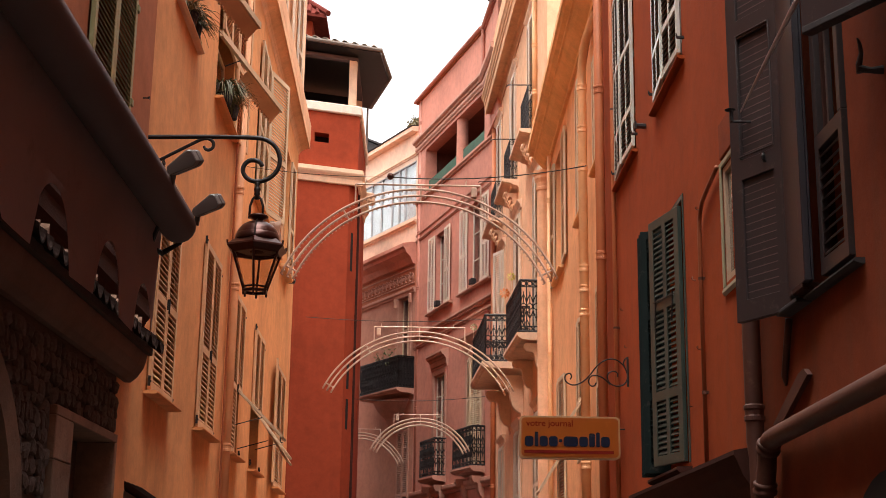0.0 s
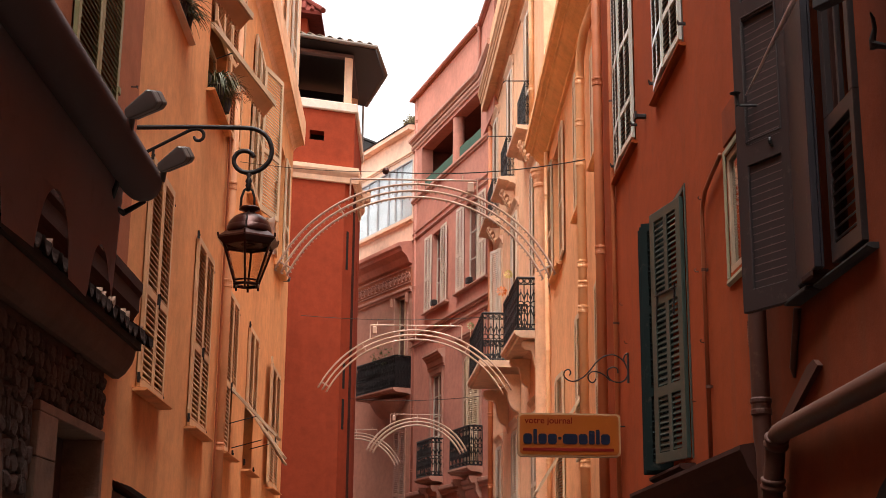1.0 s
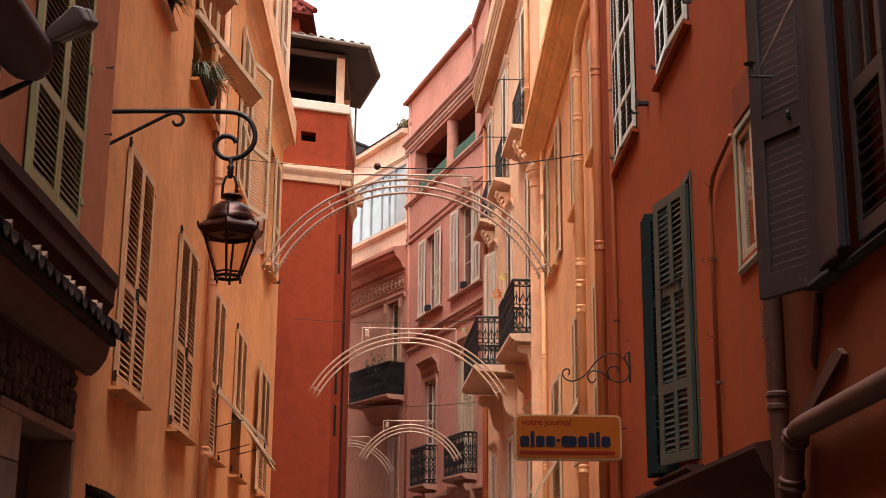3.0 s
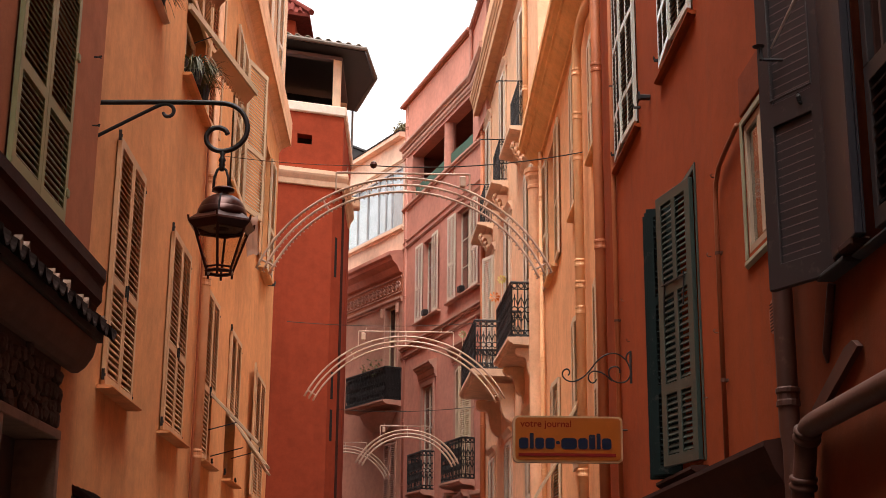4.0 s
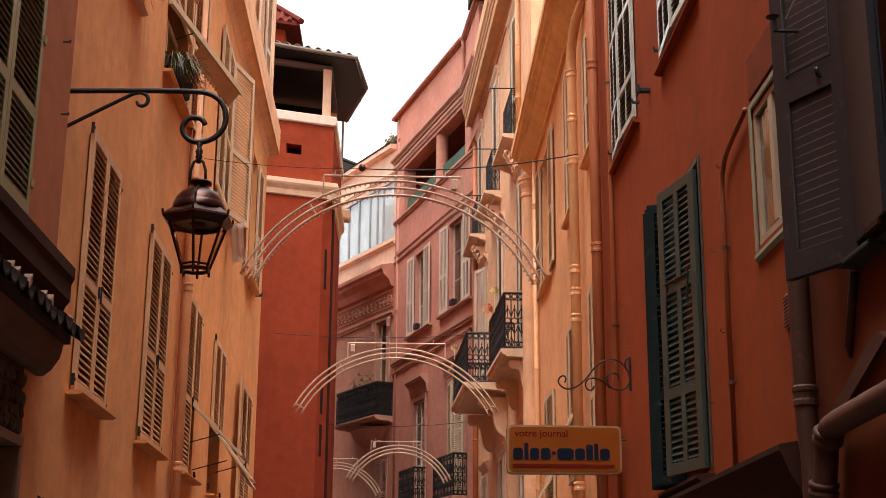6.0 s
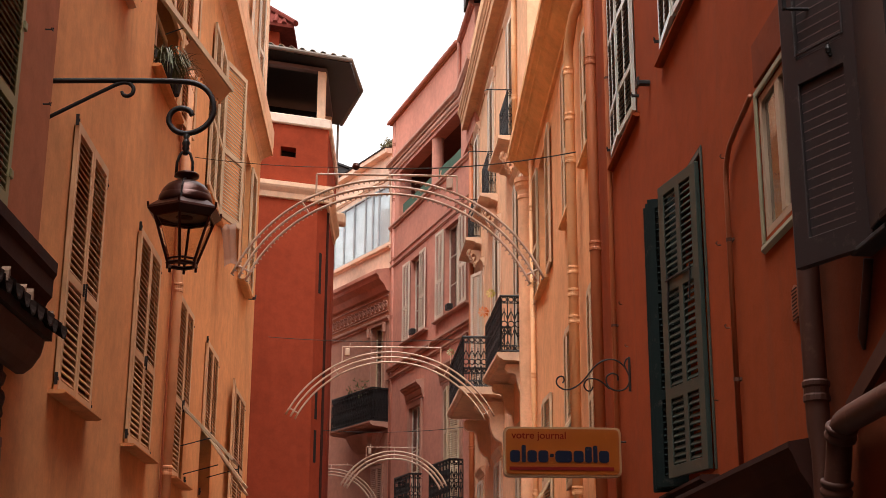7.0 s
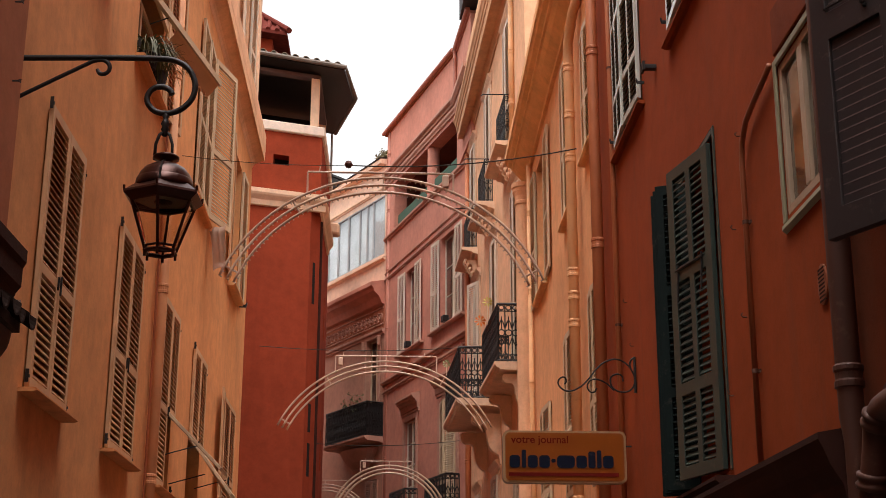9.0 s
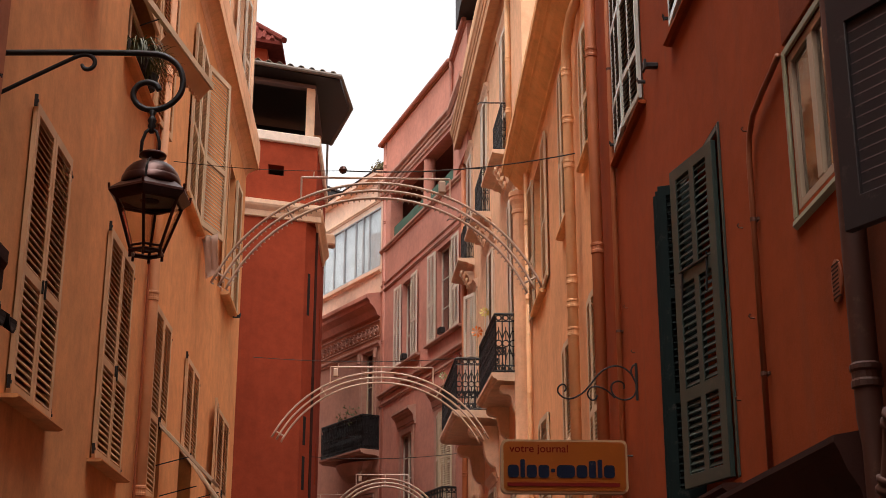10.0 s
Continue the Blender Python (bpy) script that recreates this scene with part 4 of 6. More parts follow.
for a, b in ((0.62, 3.33), (3.97, 6.93)):
    bm = bmesh.new()
    n = 24
    top = [(a + (b - a) * i / n, -0.12 - 0.006 * math.sin(i * 0.6), 14.98 - 0.02 * math.sin(math.pi * i / n)) for i in range(n + 1)]
    vt = [bm.verts.new(p) for p in top]
    vb = [bm.verts.new((p[0], p[1] + 0.01, 14.56)) for p in top]
    vt2 = [bm.verts.new((p[0], p[1] - 0.012, p[2])) for p in top]
    vb2 = [bm.verts.new((p[0], p[1] - 0.002, 14.56)) for p in top]
    for i in range(n):
        bm.faces.new((vb[i], vb[i + 1], vt[i + 1], vt[i]))
        bm.faces.new((vt2[i], vt2[i + 1], vb2[i + 1], vb2[i]))
        bm.faces.new((vt[i], vt[i + 1], vt2[i + 1], vt2[i]))
    part("screen_cloth", bm, M_GREENNET, pk, "green screening cloth along the loggia rail")
for (a, b, z0, z1) in (P_holes[1], P_holes[2]):
    casement(pk, a, b, z0, z1, M_WHITEWOOD, 0.14)
    w = 0.62
    for u, deg in ((a, 178), (b, 2)):
        shutter(pk, pose(u, 0.05, z0, 0, 0, deg), w, z1 - z0, M_WHITEWOOD, (0, 0.42, 1), 2, 0.055, False, 55, 0.08, 0.09, "off-white two-panel shutter folded back on the pink wall")
    sill(pk, a - 0.75, b + 0.75, z0 - 0.02, M_PINKTRIM, 0.14, 0.06)
    bm = bmesh.new()
    box(bm, (a + b) / 2 - 0.12, (a + b) / 2 + 0.12, 0.02, 0.18, z0 + 0.02, z0 + 0.2, 0.02)
    part("window_box", bm, M_IRON, pk)
for (a, b, z0, z1) in (P_holes[3], P_holes[4]):
    frame_surround(pk, a, b, z0, z1, M_PINKTRIM, 0.16, 0.05)
    bm = bmesh.new()
    prism(bm, [(0.002, z1 + 0.17), (0.05, z1 + 0.17), (0.055, z1 + 0.24), (0.08, z1 + 0.26), (0.09, z1 + 0.42), (0.13, z1 + 0.45), (0.15, z1 + 0.5), (0.21, z1 + 0.53), (0.22, z1 + 0.57), (0.26, z1 + 0.6), (0.26, z1 + 0.66), (0.002, z1 + 0.72)], a - 0.28, b + 0.28, "x")
    part("window_hood", bm, M_PINKTRIM, pk)
    casement(pk, a, b, z0, z1, M_WHITEWOOD, 0.05 if a > 4 else 0.14, 5, 2)
    if a > 4:
        continue
    shutter(pk, pose(a, 0.03, z0 + 0.02, 0, 0, 12), (b - a) / 2, z1 - z0 - 0.03, M_CREAMWOOD, (0, 0.25, 0.62, 1), 2, 0.055, False)
    shutter(pk, pose(b, 0.03, z0 + 0.02, 0, 0, 168), (b - a) / 2, z1 - z0 - 0.03, M_CREAMWOOD, (0, 0.25, 0.62, 1), 2, 0.055, False)
balcony(pk, 4.3, 5.75, 5.0, 0.42, 1.12, M_PINKTRIM, False, False)
balcony(pk, 0.8, 2.5, 5.02, 0.42, 1.1, M_PINKTRIM, False, False)
band(pk, 0, UP, 4.45, 0.26, 0.14, M_PINKTRIM)
downpipe("pink_downpipe", [(-0.10, 44.02, 18.0), (-0.10, 44.02, 0.02)], 0.085, M_PIPEPINK, [(-0.10, 44.02, z) for z in (5.4, 7.4, 9.4, 11.4, 13.3, 15.3, 17.2)],
         "pink painted downpipe at the corner of the pink house")

# ---- pale house closing the street ----
C = Face((-0.224, 44.31), (-3.92, 51.31))
cb = thing("pale_pink_house", C.m, "pale pink house closing the street, with a carved frieze and balcony", "house")
UC = C.length
C_holes = [(0.1, 5.6, 14.0, 16.0), (0.35, 1.2, 8.1, 11.3), (0.25, 1.1, 3.6, 6.85)]
part("wall", wall_bm(0, UC, 0, 13.098, 0.4, C_holes[1:]), M_PALEPINK, cb)
part("attic_wall", wall_bm(0, UC, 13.1, 17.0, 0.4, C_holes[:1]), M_CREAMPINK, cb)
for h in C_holes[1:]:
    back_room(cb, *h)
shell(cb, UC, 17.0, 6.0, M_PALEPINK, M_DARKMETAL)
part("eave", moulding(-0.0, UC, [(-0.3, 17.002), (0.2, 17.002), (0.24, 17.02), (0.24, 17.16), (0.0, 17.2), (-0.3, 17.2)]), M_CREAMPINK, cb)
part("roof_edge", moulding(0, UC, [(-0.3, 17.202), (0.0, 17.202), (0.26, 17.164), (0.28, 17.2), (-0.3, 17.28)]), M_DARKMETAL, cb)
band(cb, 0, UC, 16.15, 0.12, 0.08, M_TRIM)
band(cb, 0, UC, 13.75, 0.12, 0.1, M_TRIM)
part("cornice", moulding(0, UC, [(0.002, 12.3), (0.12, 12.35), (0.22, 12.55), (0.4, 12.7), (0.42, 12.8), (0.5, 12.86), (0.5, 12.98), (0.002, 13.098)]), M_PINK, cb)
band(cb, 0, UC, 11.35, 0.18, 0.1, M_PINKTRIM)
part("frieze_ground", moulding(0, UC, [(0.002, 11.55), (0.03, 11.55), (0.03, 12.28), (0.002, 12.28)]), M_FRIEZE, cb)
# frieze: a row of scrolled ornaments
me = None
for i in range(26):
    if me is None:
        bm = bmesh.new()
        tube(bm, [(x, 0.045, z) for x, z in scroll(0, 0, 0.13, 0.03, 200, -250, 18)], 0.026, 5)
        tube(bm, [(x, 0.045, z) for x, z in scroll(0.0, 0, 0.13, 0.19, 200, 330, 8)], 0.022, 5)
        lathe(bm, [(0.002, -0.035), (0.035, -0.02), (0.035, 0.02), (0.002, 0.035)], 8, (0.14, 0.045, 0.13))
        lathe(bm, [(0.002, -0.03), (0.03, -0.02), (0.03, 0.02), (0.002, 0.03)], 8, (0.15, 0.045, -0.14))
        me = mesh_of("scroll_ornament", bm, M_PINKTRIM)
    part("scroll_ornament", me, None, cb, m=pose(0.2 + i * 0.29, 0.0, 11.92))
for z in (11.66, 12.17):
    bm = bmesh.new()
    box(bm, 0.0, UC, 0.031, 0.06, z, z + 0.05, 0.01)
    part("frieze_fillet", bm, M_PINKTRIM, cb)
# glazed veranda
bm = bmesh.new()
box(bm, 0.1, 5.6, -0.12, -0.1, 14.0, 16.0)
part("blind", bm, M_BLIND, cb, "white blind behind the veranda glass")
bm = bmesh.new()
for i, u0 in enumerate((0.12, 0.95, 1.4, 1.95, 2.8, 3.6, 4.4, 5.58)):
    k = 0.022 if i in (2, 4) else 0.012
    box(bm, u0 - k, u0 + k, -0.08, 0.0, 14.0, 16.0, 0.004)
box(bm, 0.1, 5.6, -0.075, -0.005, 14.0, 14.04)
box(bm, 0.1, 5.6, -0.075, -0.005, 15.96, 16.0)
vf = part("veranda_frame", bm, M_VERANDA, cb)
for u0, u1 in ((0.12, 0.95), (0.95, 1.4), (1.4, 1.95), (1.95, 2.8), (2.8, 3.6), (3.6, 4.4), (4.4, 5.58)):
    bm = bmesh.new()
    box(bm, u0 + 0.02, u1 - 0.02, -0.05, -0.044, 14.05, 15.95)
    pane = part("pane", bm, M_GLASS, vf)
    pane.visible_shadow = False
casement(cb, *C_holes[1], M_CREAMWOOD, 0.15, 3, 2)
frame_surround(cb, *C_holes[1], M_PINKTRIM, 0.13, 0.05)
for u in (0.2, 1.32):
    bm = bmesh.new()
    box(bm, u - 0.05, u + 0.05, 0.052, 0.15, 11.0, 11.32, 0.02)
    part("door_console", bm, M_PINKTRIM, cb)
casement(cb, *C_holes[2], M_CREAMWOOD, 0.15, 4, 2)
shutter(cb, pose(0.25, 0.02, 3.62), 0.42, 3.2, M_PINKSHUT, (0, 0.33, 0.66, 1), 1, 0.06, False)
shutter(cb, pose(0.68, 0.02, 3.62), 0.42, 3.2, M_PINKSHUT, (0, 0.33, 0.66, 1), 1, 0.06, False)
balcony(cb, 0.0, 2.9, 8.1, 0.62, 1.05, M_PINKTRIM, True, True, False)
bm = bmesh.new()
lathe(bm, [(0.05, -1.0), (0.3, -0.85), (0.42, -0.6), (0.75, -0.4), (0.95, -0.2), (1.1, -0.02)], 24, (1.4, 0.02, 8.0 - 0.17), 0.5)
part("balcony_corbel", bm, M_PINKTRIM, cb)

# ---- red tower ----
tw = thing("red_tower", pose(-1.7, 33.65, 0), "dark red rendered tower with an open tiled roof loggia", "tower")
bm = wall_bm(-4.6, 0, 11.7, 13.6, 0.35, [(-1.12, -0.76, 12.78, 13.03)])
part("upper_wall", bm, M_RED, tw)
part("wall", wall_bm(-4.6, -0.204, 0, 11.698, 0.35), M_RED, tw)
bm = bmesh.new()
prism(bm, [(-0.202, -0.35), (-0.002, 0.0), (-0.202, 0.0)], 0, 11.698, "z")
part("chamfered_corner", bm, M_RED, tw)
# near-black plates on the chamfer stand for the shade in slit recesses
for z0, z1 in ((9.5, 10.5), (6.5, 7.15), (5.5, 6.25)):
    bm = bmesh.new()
    box(bm, -0.05, 0.05, -0.006, 0.01, z0, z1)
    bmesh.ops.rotate(bm, verts=bm.verts, cent=(0, 0, 0), matrix=Matrix.Rotation(math.atan2(0.35, 0.2), 3, "Z"))
    bmesh.ops.translate(bm, verts=bm.verts, vec=(-0.112, -0.192, 0))
    part("slit_window", bm, M_DIM, tw, "flat near-black plate for a slit window in the chamfered corner")
# dark bar added to draw the dark crease beside the chamfer
bm = bmesh.new()
tube(bm, [(0.03, 0.06, 0.01), (0.03, 0.06, 11.6)], 0.03, 8)
part("corner_crease_bar", bm, M_BROWN, tw)
bm = bmesh.new()
box(bm, -1.2, -0.7, 0.002, 0.4, 12.7, 13.1)
part("vent_lining", bm, M_DIM, tw)
bm = wall_bm(0.002, 3.65, 0, 13.6, 0.35, [(0.9, 1.2, 9.3, 10.4), (0.9, 1.2, 7.0, 8.0), (0.9, 1.2, 4.6, 5.6), (2.5, 2.8, 9.3, 10.4), (2.5, 2.8, 6.0, 7.0)])
for vtx in bm.verts:
    vtx.co = (vtx.co.y, vtx.co.x, vtx.co.z)
part("side_wall", bm, M_RED, tw)
bm = bmesh.new()
box(bm, -4.6, 0, 3.652, 3.95, 0, 13.6)
part("back_wall", bm, M_RED, tw)
bm = bmesh.new()
box(bm, -4.6, -0.352, 0.42, 3.65, 13.2, 13.58)
part("loggia_floor", bm, M_PAVE, tw)
bm = bmesh.new()
box(bm, -4.6, 0.07, -0.42, 0.1, 13.602, 13.86, 0.03)
box(bm, -0.28, 0.07, 0.102, 3.9, 13.602, 13.86, 0.03)
part("parapet_cap", bm, M_CAP, tw)
bm = bmesh.new()
prof = [(0.0, 11.7), (0.05, 11.72), (0.07, 11.85), (0.14, 11.95), (0.16, 12.0), (0.16, 12.1), (0.0, 12.14)]
prism(bm, [(-v - 0.35, z) for v, z in prof], -4.6, 0.14, "x")
part("string_course", bm, M_TRIM, tw)
bm = bmesh.new()
prism(bm, [(v - 0.001, z) for v, z in prof], -0.33, 3.25, "y")
part("string_course", bm, M_TRIM, tw)
bm = bmesh.new()
box(bm, -0.1, 0.3, 3.3, 3.7, 12.35, 12.66, 0.05)
part("corner_corbel", bm, M_TRIM, tw)
for x, y in ((-0.2, -0.2), (-0.2, 2.8), (-3.0, -0.2)):
    bm = bmesh.new()
    box(bm, x - 0.1, x + 0.1, y - 0.1, y + 0.1, 13.862, 15.14, 0.012)
    part("column", bm, M_TRIM, tw)
bm = bmesh.new()
box(bm, -4.6, -0.08, -0.3, -0.08, 15.142, 15.24, 0.01)
box(bm, -0.32, -0.08, -0.078, 2.9, 15.142, 15.24, 0.01)
part("roof_beam", bm, M_AWNBAR, tw)
# back, floor sheet and side end coloured near black for the loggia's shade
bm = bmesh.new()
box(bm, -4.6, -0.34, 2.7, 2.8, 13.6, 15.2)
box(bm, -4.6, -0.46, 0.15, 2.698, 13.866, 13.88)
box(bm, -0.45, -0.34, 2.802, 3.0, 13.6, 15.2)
part("loggia_back", bm, M_DEEPSHADE, tw)
# hipped roof: eave board, gutter and tiles
bm = bmesh.new()
e = [(-5.0, -0.78, 15.36), (0.5, -0.82, 15.25), (0.66, 1.05, 15.28), (0.05, 3.7, 15.3), (-5.0, 3.7, 15.36)]
n = len(e)
low = [bm.verts.new(p) for p in e]
upp = [bm.verts.new((x, y, z + 0.1)) for x, y, z in e]
ridge = [bm.verts.new(p) for p in ((-1.6, 1.4, 16.2), (-5.0, 1.4, 16.2))]
bm.faces.new(low[::-1])
for i in range(n):
    bm.faces.new((low[i], low[(i + 1) % n], upp[(i + 1) % n], upp[i]))
for f in ((upp[0], upp[1], ridge[0], ridge[1]), (upp[1], upp[2], ridge[0]), (upp[2], upp[3], ridge[0]), (upp[3], upp[4], ridge[1], ridge[0]), (upp[4], upp[0], ridge[1])):
    bm.faces.new(f)
part("roof", bm, M_DARKMETAL, tw)
bm = bmesh.new()
tube(bm, [(-5.0, -0.84, 15.42), (0.54, -0.88, 15.31), (0.72, 1.05, 15.34), (0.1, 3.76, 15.36)], 0.06, 8)
part("gutter", bm, M_GUTTER, tw)
bm = bmesh.new()
seg = 7
for i in range(22):
    xc = -4.9 + i * 0.25
    tz = 15.45 - 0.0217 * (xc + 5.0)
    for a in range(seg):
        t0, t1 = math.pi * a / seg, math.pi * (a + 1) / seg
        r = 0.075
        p = [(xc + r * math.cos(t0), -0.92, tz + r * math.sin(t0)), (xc + r * math.cos(t1), -0.92, tz + r * math.sin(t1)),
             (xc + 0.85 * r * math.cos(t1), 1.0, tz + 0.72 + r * math.sin(t1)), (xc + 0.85 * r * math.cos(t0), 1.0, tz + 0.72 + r * math.sin(t0))]
        bm.faces.new([bm.verts.new(q) for q in p])
        q = [(xc + r * math.cos(t0), -0.92, tz + r * math.sin(t0)), (xc + r * math.cos(t1), -0.92, tz + r * math.sin(t1)),
             (xc + 0.8 * r * math.cos(t1), -0.92, tz + 0.8 * r * math.sin(t1)), (xc + 0.8 * r * math.cos(t0), -0.92, tz + 0.8 * r * math.sin(t0))]
        bm.faces.new([bm.verts.new(k) for k in q])
bmesh.ops.remove_doubles(bm, verts=bm.verts, dist=0.0005)
part("roof_tiles", bm, M_TILEGREY, tw, "weathered clay tiles over the tower eave")
# small red upper roof on its turret
bm = bmesh.new()
box(bm, -5.0, -1.45, 1.6, 3.5, 15.9, 16.9)
part("turret_wall", bm, M_RED, tw)
bm = bmesh.new()
e = [(-5.0, 1.2, 16.86), (-1.05, 1.2, 16.86), (-1.05, 3.8, 16.86), (-5.0, 3.8, 16.86)]
low = [bm.verts.new(p) for p in e]
upp = [bm.verts.new((x, y, z + 0.09)) for x, y, z in e]
ridge = [bm.verts.new(p) for p in ((-2.35, 2.5, 18.12), (-5.0, 2.5, 18.12))]
bm.faces.new(low[::-1])
for i in range(4):
    bm.faces.new((low[i], low[(i + 1) % 4], upp[(i + 1) % 4], upp[i]))
for f in ((upp[0], upp[1], ridge[0], ridge[1]), (upp[1], upp[2], ridge[0]), (upp[2], upp[3], ridge[1], ridge[0]), (upp[3], upp[0], ridge[1])):
    bm.faces.new(f)
part("upper_roof", bm, M_TILERED, tw, "small red tiled upper roof")
for i in range(17):
    x = -4.9 + 0.225 * i
    reach = min(1.0, (-1.08 - x) / 1.3)
    bm = bmesh.new()
    tube(bm, [(x, 1.19, 16.95), (x, 1.2 + 1.3 * reach, 16.95 + 1.19 * reach)], 0.062, 8)
    part("roof_tile_row", bm, M_TILERED, tw)
bm = bmesh.new()
tube(bm, [(-1.0, 1.15, 16.98), (-2.35, 2.5, 18.16), (-5.0, 2.5, 18.16)], 0.085, 8)
tube(bm, [(-1.0, 3.85, 16.98), (-2.35, 2.5, 18.16)], 0.085, 8)
part("ridge_tiles", bm, M_TILERED, tw)
bm = bmesh.new()
tube(bm, [(0.02, 3.7, 13.9), (0.02, 3.7, 15.5)], 0.03, 8)
part("roof_pole", bm, M_ZINC, tw)

# the tower stands askew to the street
askew = Matrix(((1, 0, 0, 0), (0.34, 1, 0, 0), (0, 0, 1, 0), (0, 0, 0, 1)))
for ob in tw.children:
    ob.data.transform(askew)

# ---- added houses behind the tower, unseen from the street, placed to shade its far end ----
for x0, x1, y0, y1, h in ((-11.0, -3.3, 26.2, 30.5, 14.0), (-12.0, -2.45, 38.0, 46.5, 16.0), (-16.0, -12.2, 38.0, 58.0, 14.5)):
    bm = bmesh.new()
    box(bm, x0, x1, y0, y1, 0, h)
    solo("unseen_house", bm, M_ROSE, Matrix(), "added unseen house that shades the street behind the red tower", "house", "plain houses behind the tower")

# ---- apricot house on the left ----
L2 = Face((-2.5, 25.8), (-2.3574, 10.73))
BACK = Vector((0.09, 1.45, 1.7))
L2.m = Matrix.Translation(BACK) @ Matrix.Scale(1.03, 4) @ Matrix.Translation(-BACK) @ L2.m
l2 = thing("apricot_house", L2.m, "long apricot rendered house with faded tan louvred shutters", "house")
ly = L2.u
UL = L2.length
FIRST = [(11.67, 12.8), (14.45, 15.65), (17.05, 18.2), (19.6, 20.8), (23.1, 24.6)]
SECOND = [(11.95, 13.2), (14.65, 16.1), (18.75, 20.05), (23.0, 24.2)]
holes = [(ly(b) + 0.03, ly(a) - 0.03, 3.38, 5.4) for a, b in FIRST] + [(ly(b) + 0.02, ly(a) - 0.02, 7.2, 9.45) for a, b in SECOND]
part("wall", wall_bm(0, UL, 0, 10.09, 0.4, holes), M_APRICOT, l2)
for h in holes:
    back_room(l2, *h)
shell(l2, UL, 15.0, 7.0, M_APRICOT, M_TILE)
part("cove", moulding(0, UL, [(-0.4, 10.092), (0.002, 10.092), (0.012, 10.11), (0.03, 10.14), (0.06, 10.17), (0.195, 10.24), (0.197, 10.22), (0.222, 10.22), (0.222, 10.38), (0.228, 10.4), (0.228, 10.7), (-0.4, 10.7)]), M_CREAMY, l2)
up_holes = [(ly(b), ly(a), 10.9, 12.9) for a, b in ((23.2, 24.2), (20.0, 21.0), (17.0, 18.0), (14.0, 15.0))]
bm = wall_bm(0, UL, 10.702, 15.0, 0.4, up_holes)
part("upper_wall", bm, M_CREAMY, l2)
for h in up_holes:
    back_room(l2, *h, depth=0.42)
    w = (h[1] - h[0]) / 2
    for u, d in ((h[0], 175), (h[1], 5)):
        shutter(l2, pose(u, 0.04, h[2], 0, 0, d), w, 2.0, M_WHITEWOOD, (0, 0.4, 1), 1, 0.055, False)
bm = bmesh.new()
box(bm, -0.02, 0.3, 0.004, 0.05, 10.702, 15.0, 0.01)
part("corner_pilaster", bm, M_TRIM, l2)


def tan_leaf(u, z, w, h, rz=0, v=0.03, rails=(0.0, 0.415, 1.0), deep=0.042, wood=M_TANWOOD):
    return shutter(l2, pose(u, v, z, 0, 0, rz), w, h, wood, rails, 1, 0.05, True, 54, 0.066, 0.075, slat_depth=deep)


def stays(u, z):
    """Small iron hinges and bolts beside a shutter."""
    bm = bmesh.new()
    box(bm, u - 0.005, u + 0.005, 0.02, 0.045, z, z + 0.09, 0.002)
    box(bm, u - 0.008, u + 0.008, 0.035, 0.052, z + 0.03, z + 0.05)
    return part("shutter_hinge", bm, M_IRON, l2)


for k, (a, b) in enumerate(FIRST):
    w = (b - a) / 2
    ub, ua = ly(b), ly(a)
    if k in (0, 1, 4):
        tan_leaf(ub, 3.37, w - 0.004, 2.05)
        tan_leaf(ub + w, 3.37, w - 0.004, 2.05)
        if k == 4:
            tan_leaf(ua + 0.03, 3.37, 0.75, 2.05, 5)
    elif k == 2:
        tan_leaf(ub + w, 3.37, w - 0.004, 2.05)
        tan_leaf(ub, 4.22, w - 0.004, 1.2, rails=(0.0, 1.0))
        flap_panel(l2, pose(ub, 0.05, 4.22, -135, 0, 0), w, 0.86, M_CREAMWOOD)
    else:
        tan_leaf(ub, 4.22, w - 0.004, 1.2, rails=(0.0, 1.0))
        tan_leaf(ub + w, 4.22, w - 0.004, 1.2, rails=(0.0, 1.0))
        flap_panel(l2, pose(ub + w, 0.05, 4.22, -142, 0, 0), w, 0.85, M_CREAMWOOD)
        flap_panel(l2, pose(ub, 0.05, 4.22, -146, 0, 0), w, 0.85, M_CREAMWOOD)
    sill(l2, ub - 0.07, ua + 0.1, 3.35, M_APRICOT, 0.13, 0.028)
    stays(ua + 0.02, 3.4)
    stays(ua + 0.02, 5.38)
    stays(ub - 0.02, 5.25)
    stays(ub - 0.02, 3.39)
    bm = bmesh.new()
    box(bm, ub + w - 0.045, ub + w - 0.035, 0.05, 0.065, 4.16, 4.3, 0.002)
    box(bm, ub + w + 0.035, ub + w + 0.045, 0.05, 0.065, 4.18, 4.28, 0.002)
    part("shutter_bolt", bm, M_IRON, l2)
for sx, z0 in ((ly(17.6), 3.75), (ly(20.3), 3.7), (ly(18.15), 3.5)):
    bm = bmesh.new()
    tube(bm, [(sx, 0.02, z0), (sx - 0.05, 0.42, z0 + 0.12)], 0.007, 5)
    part("flap_stay", bm, M_IRON, l2)


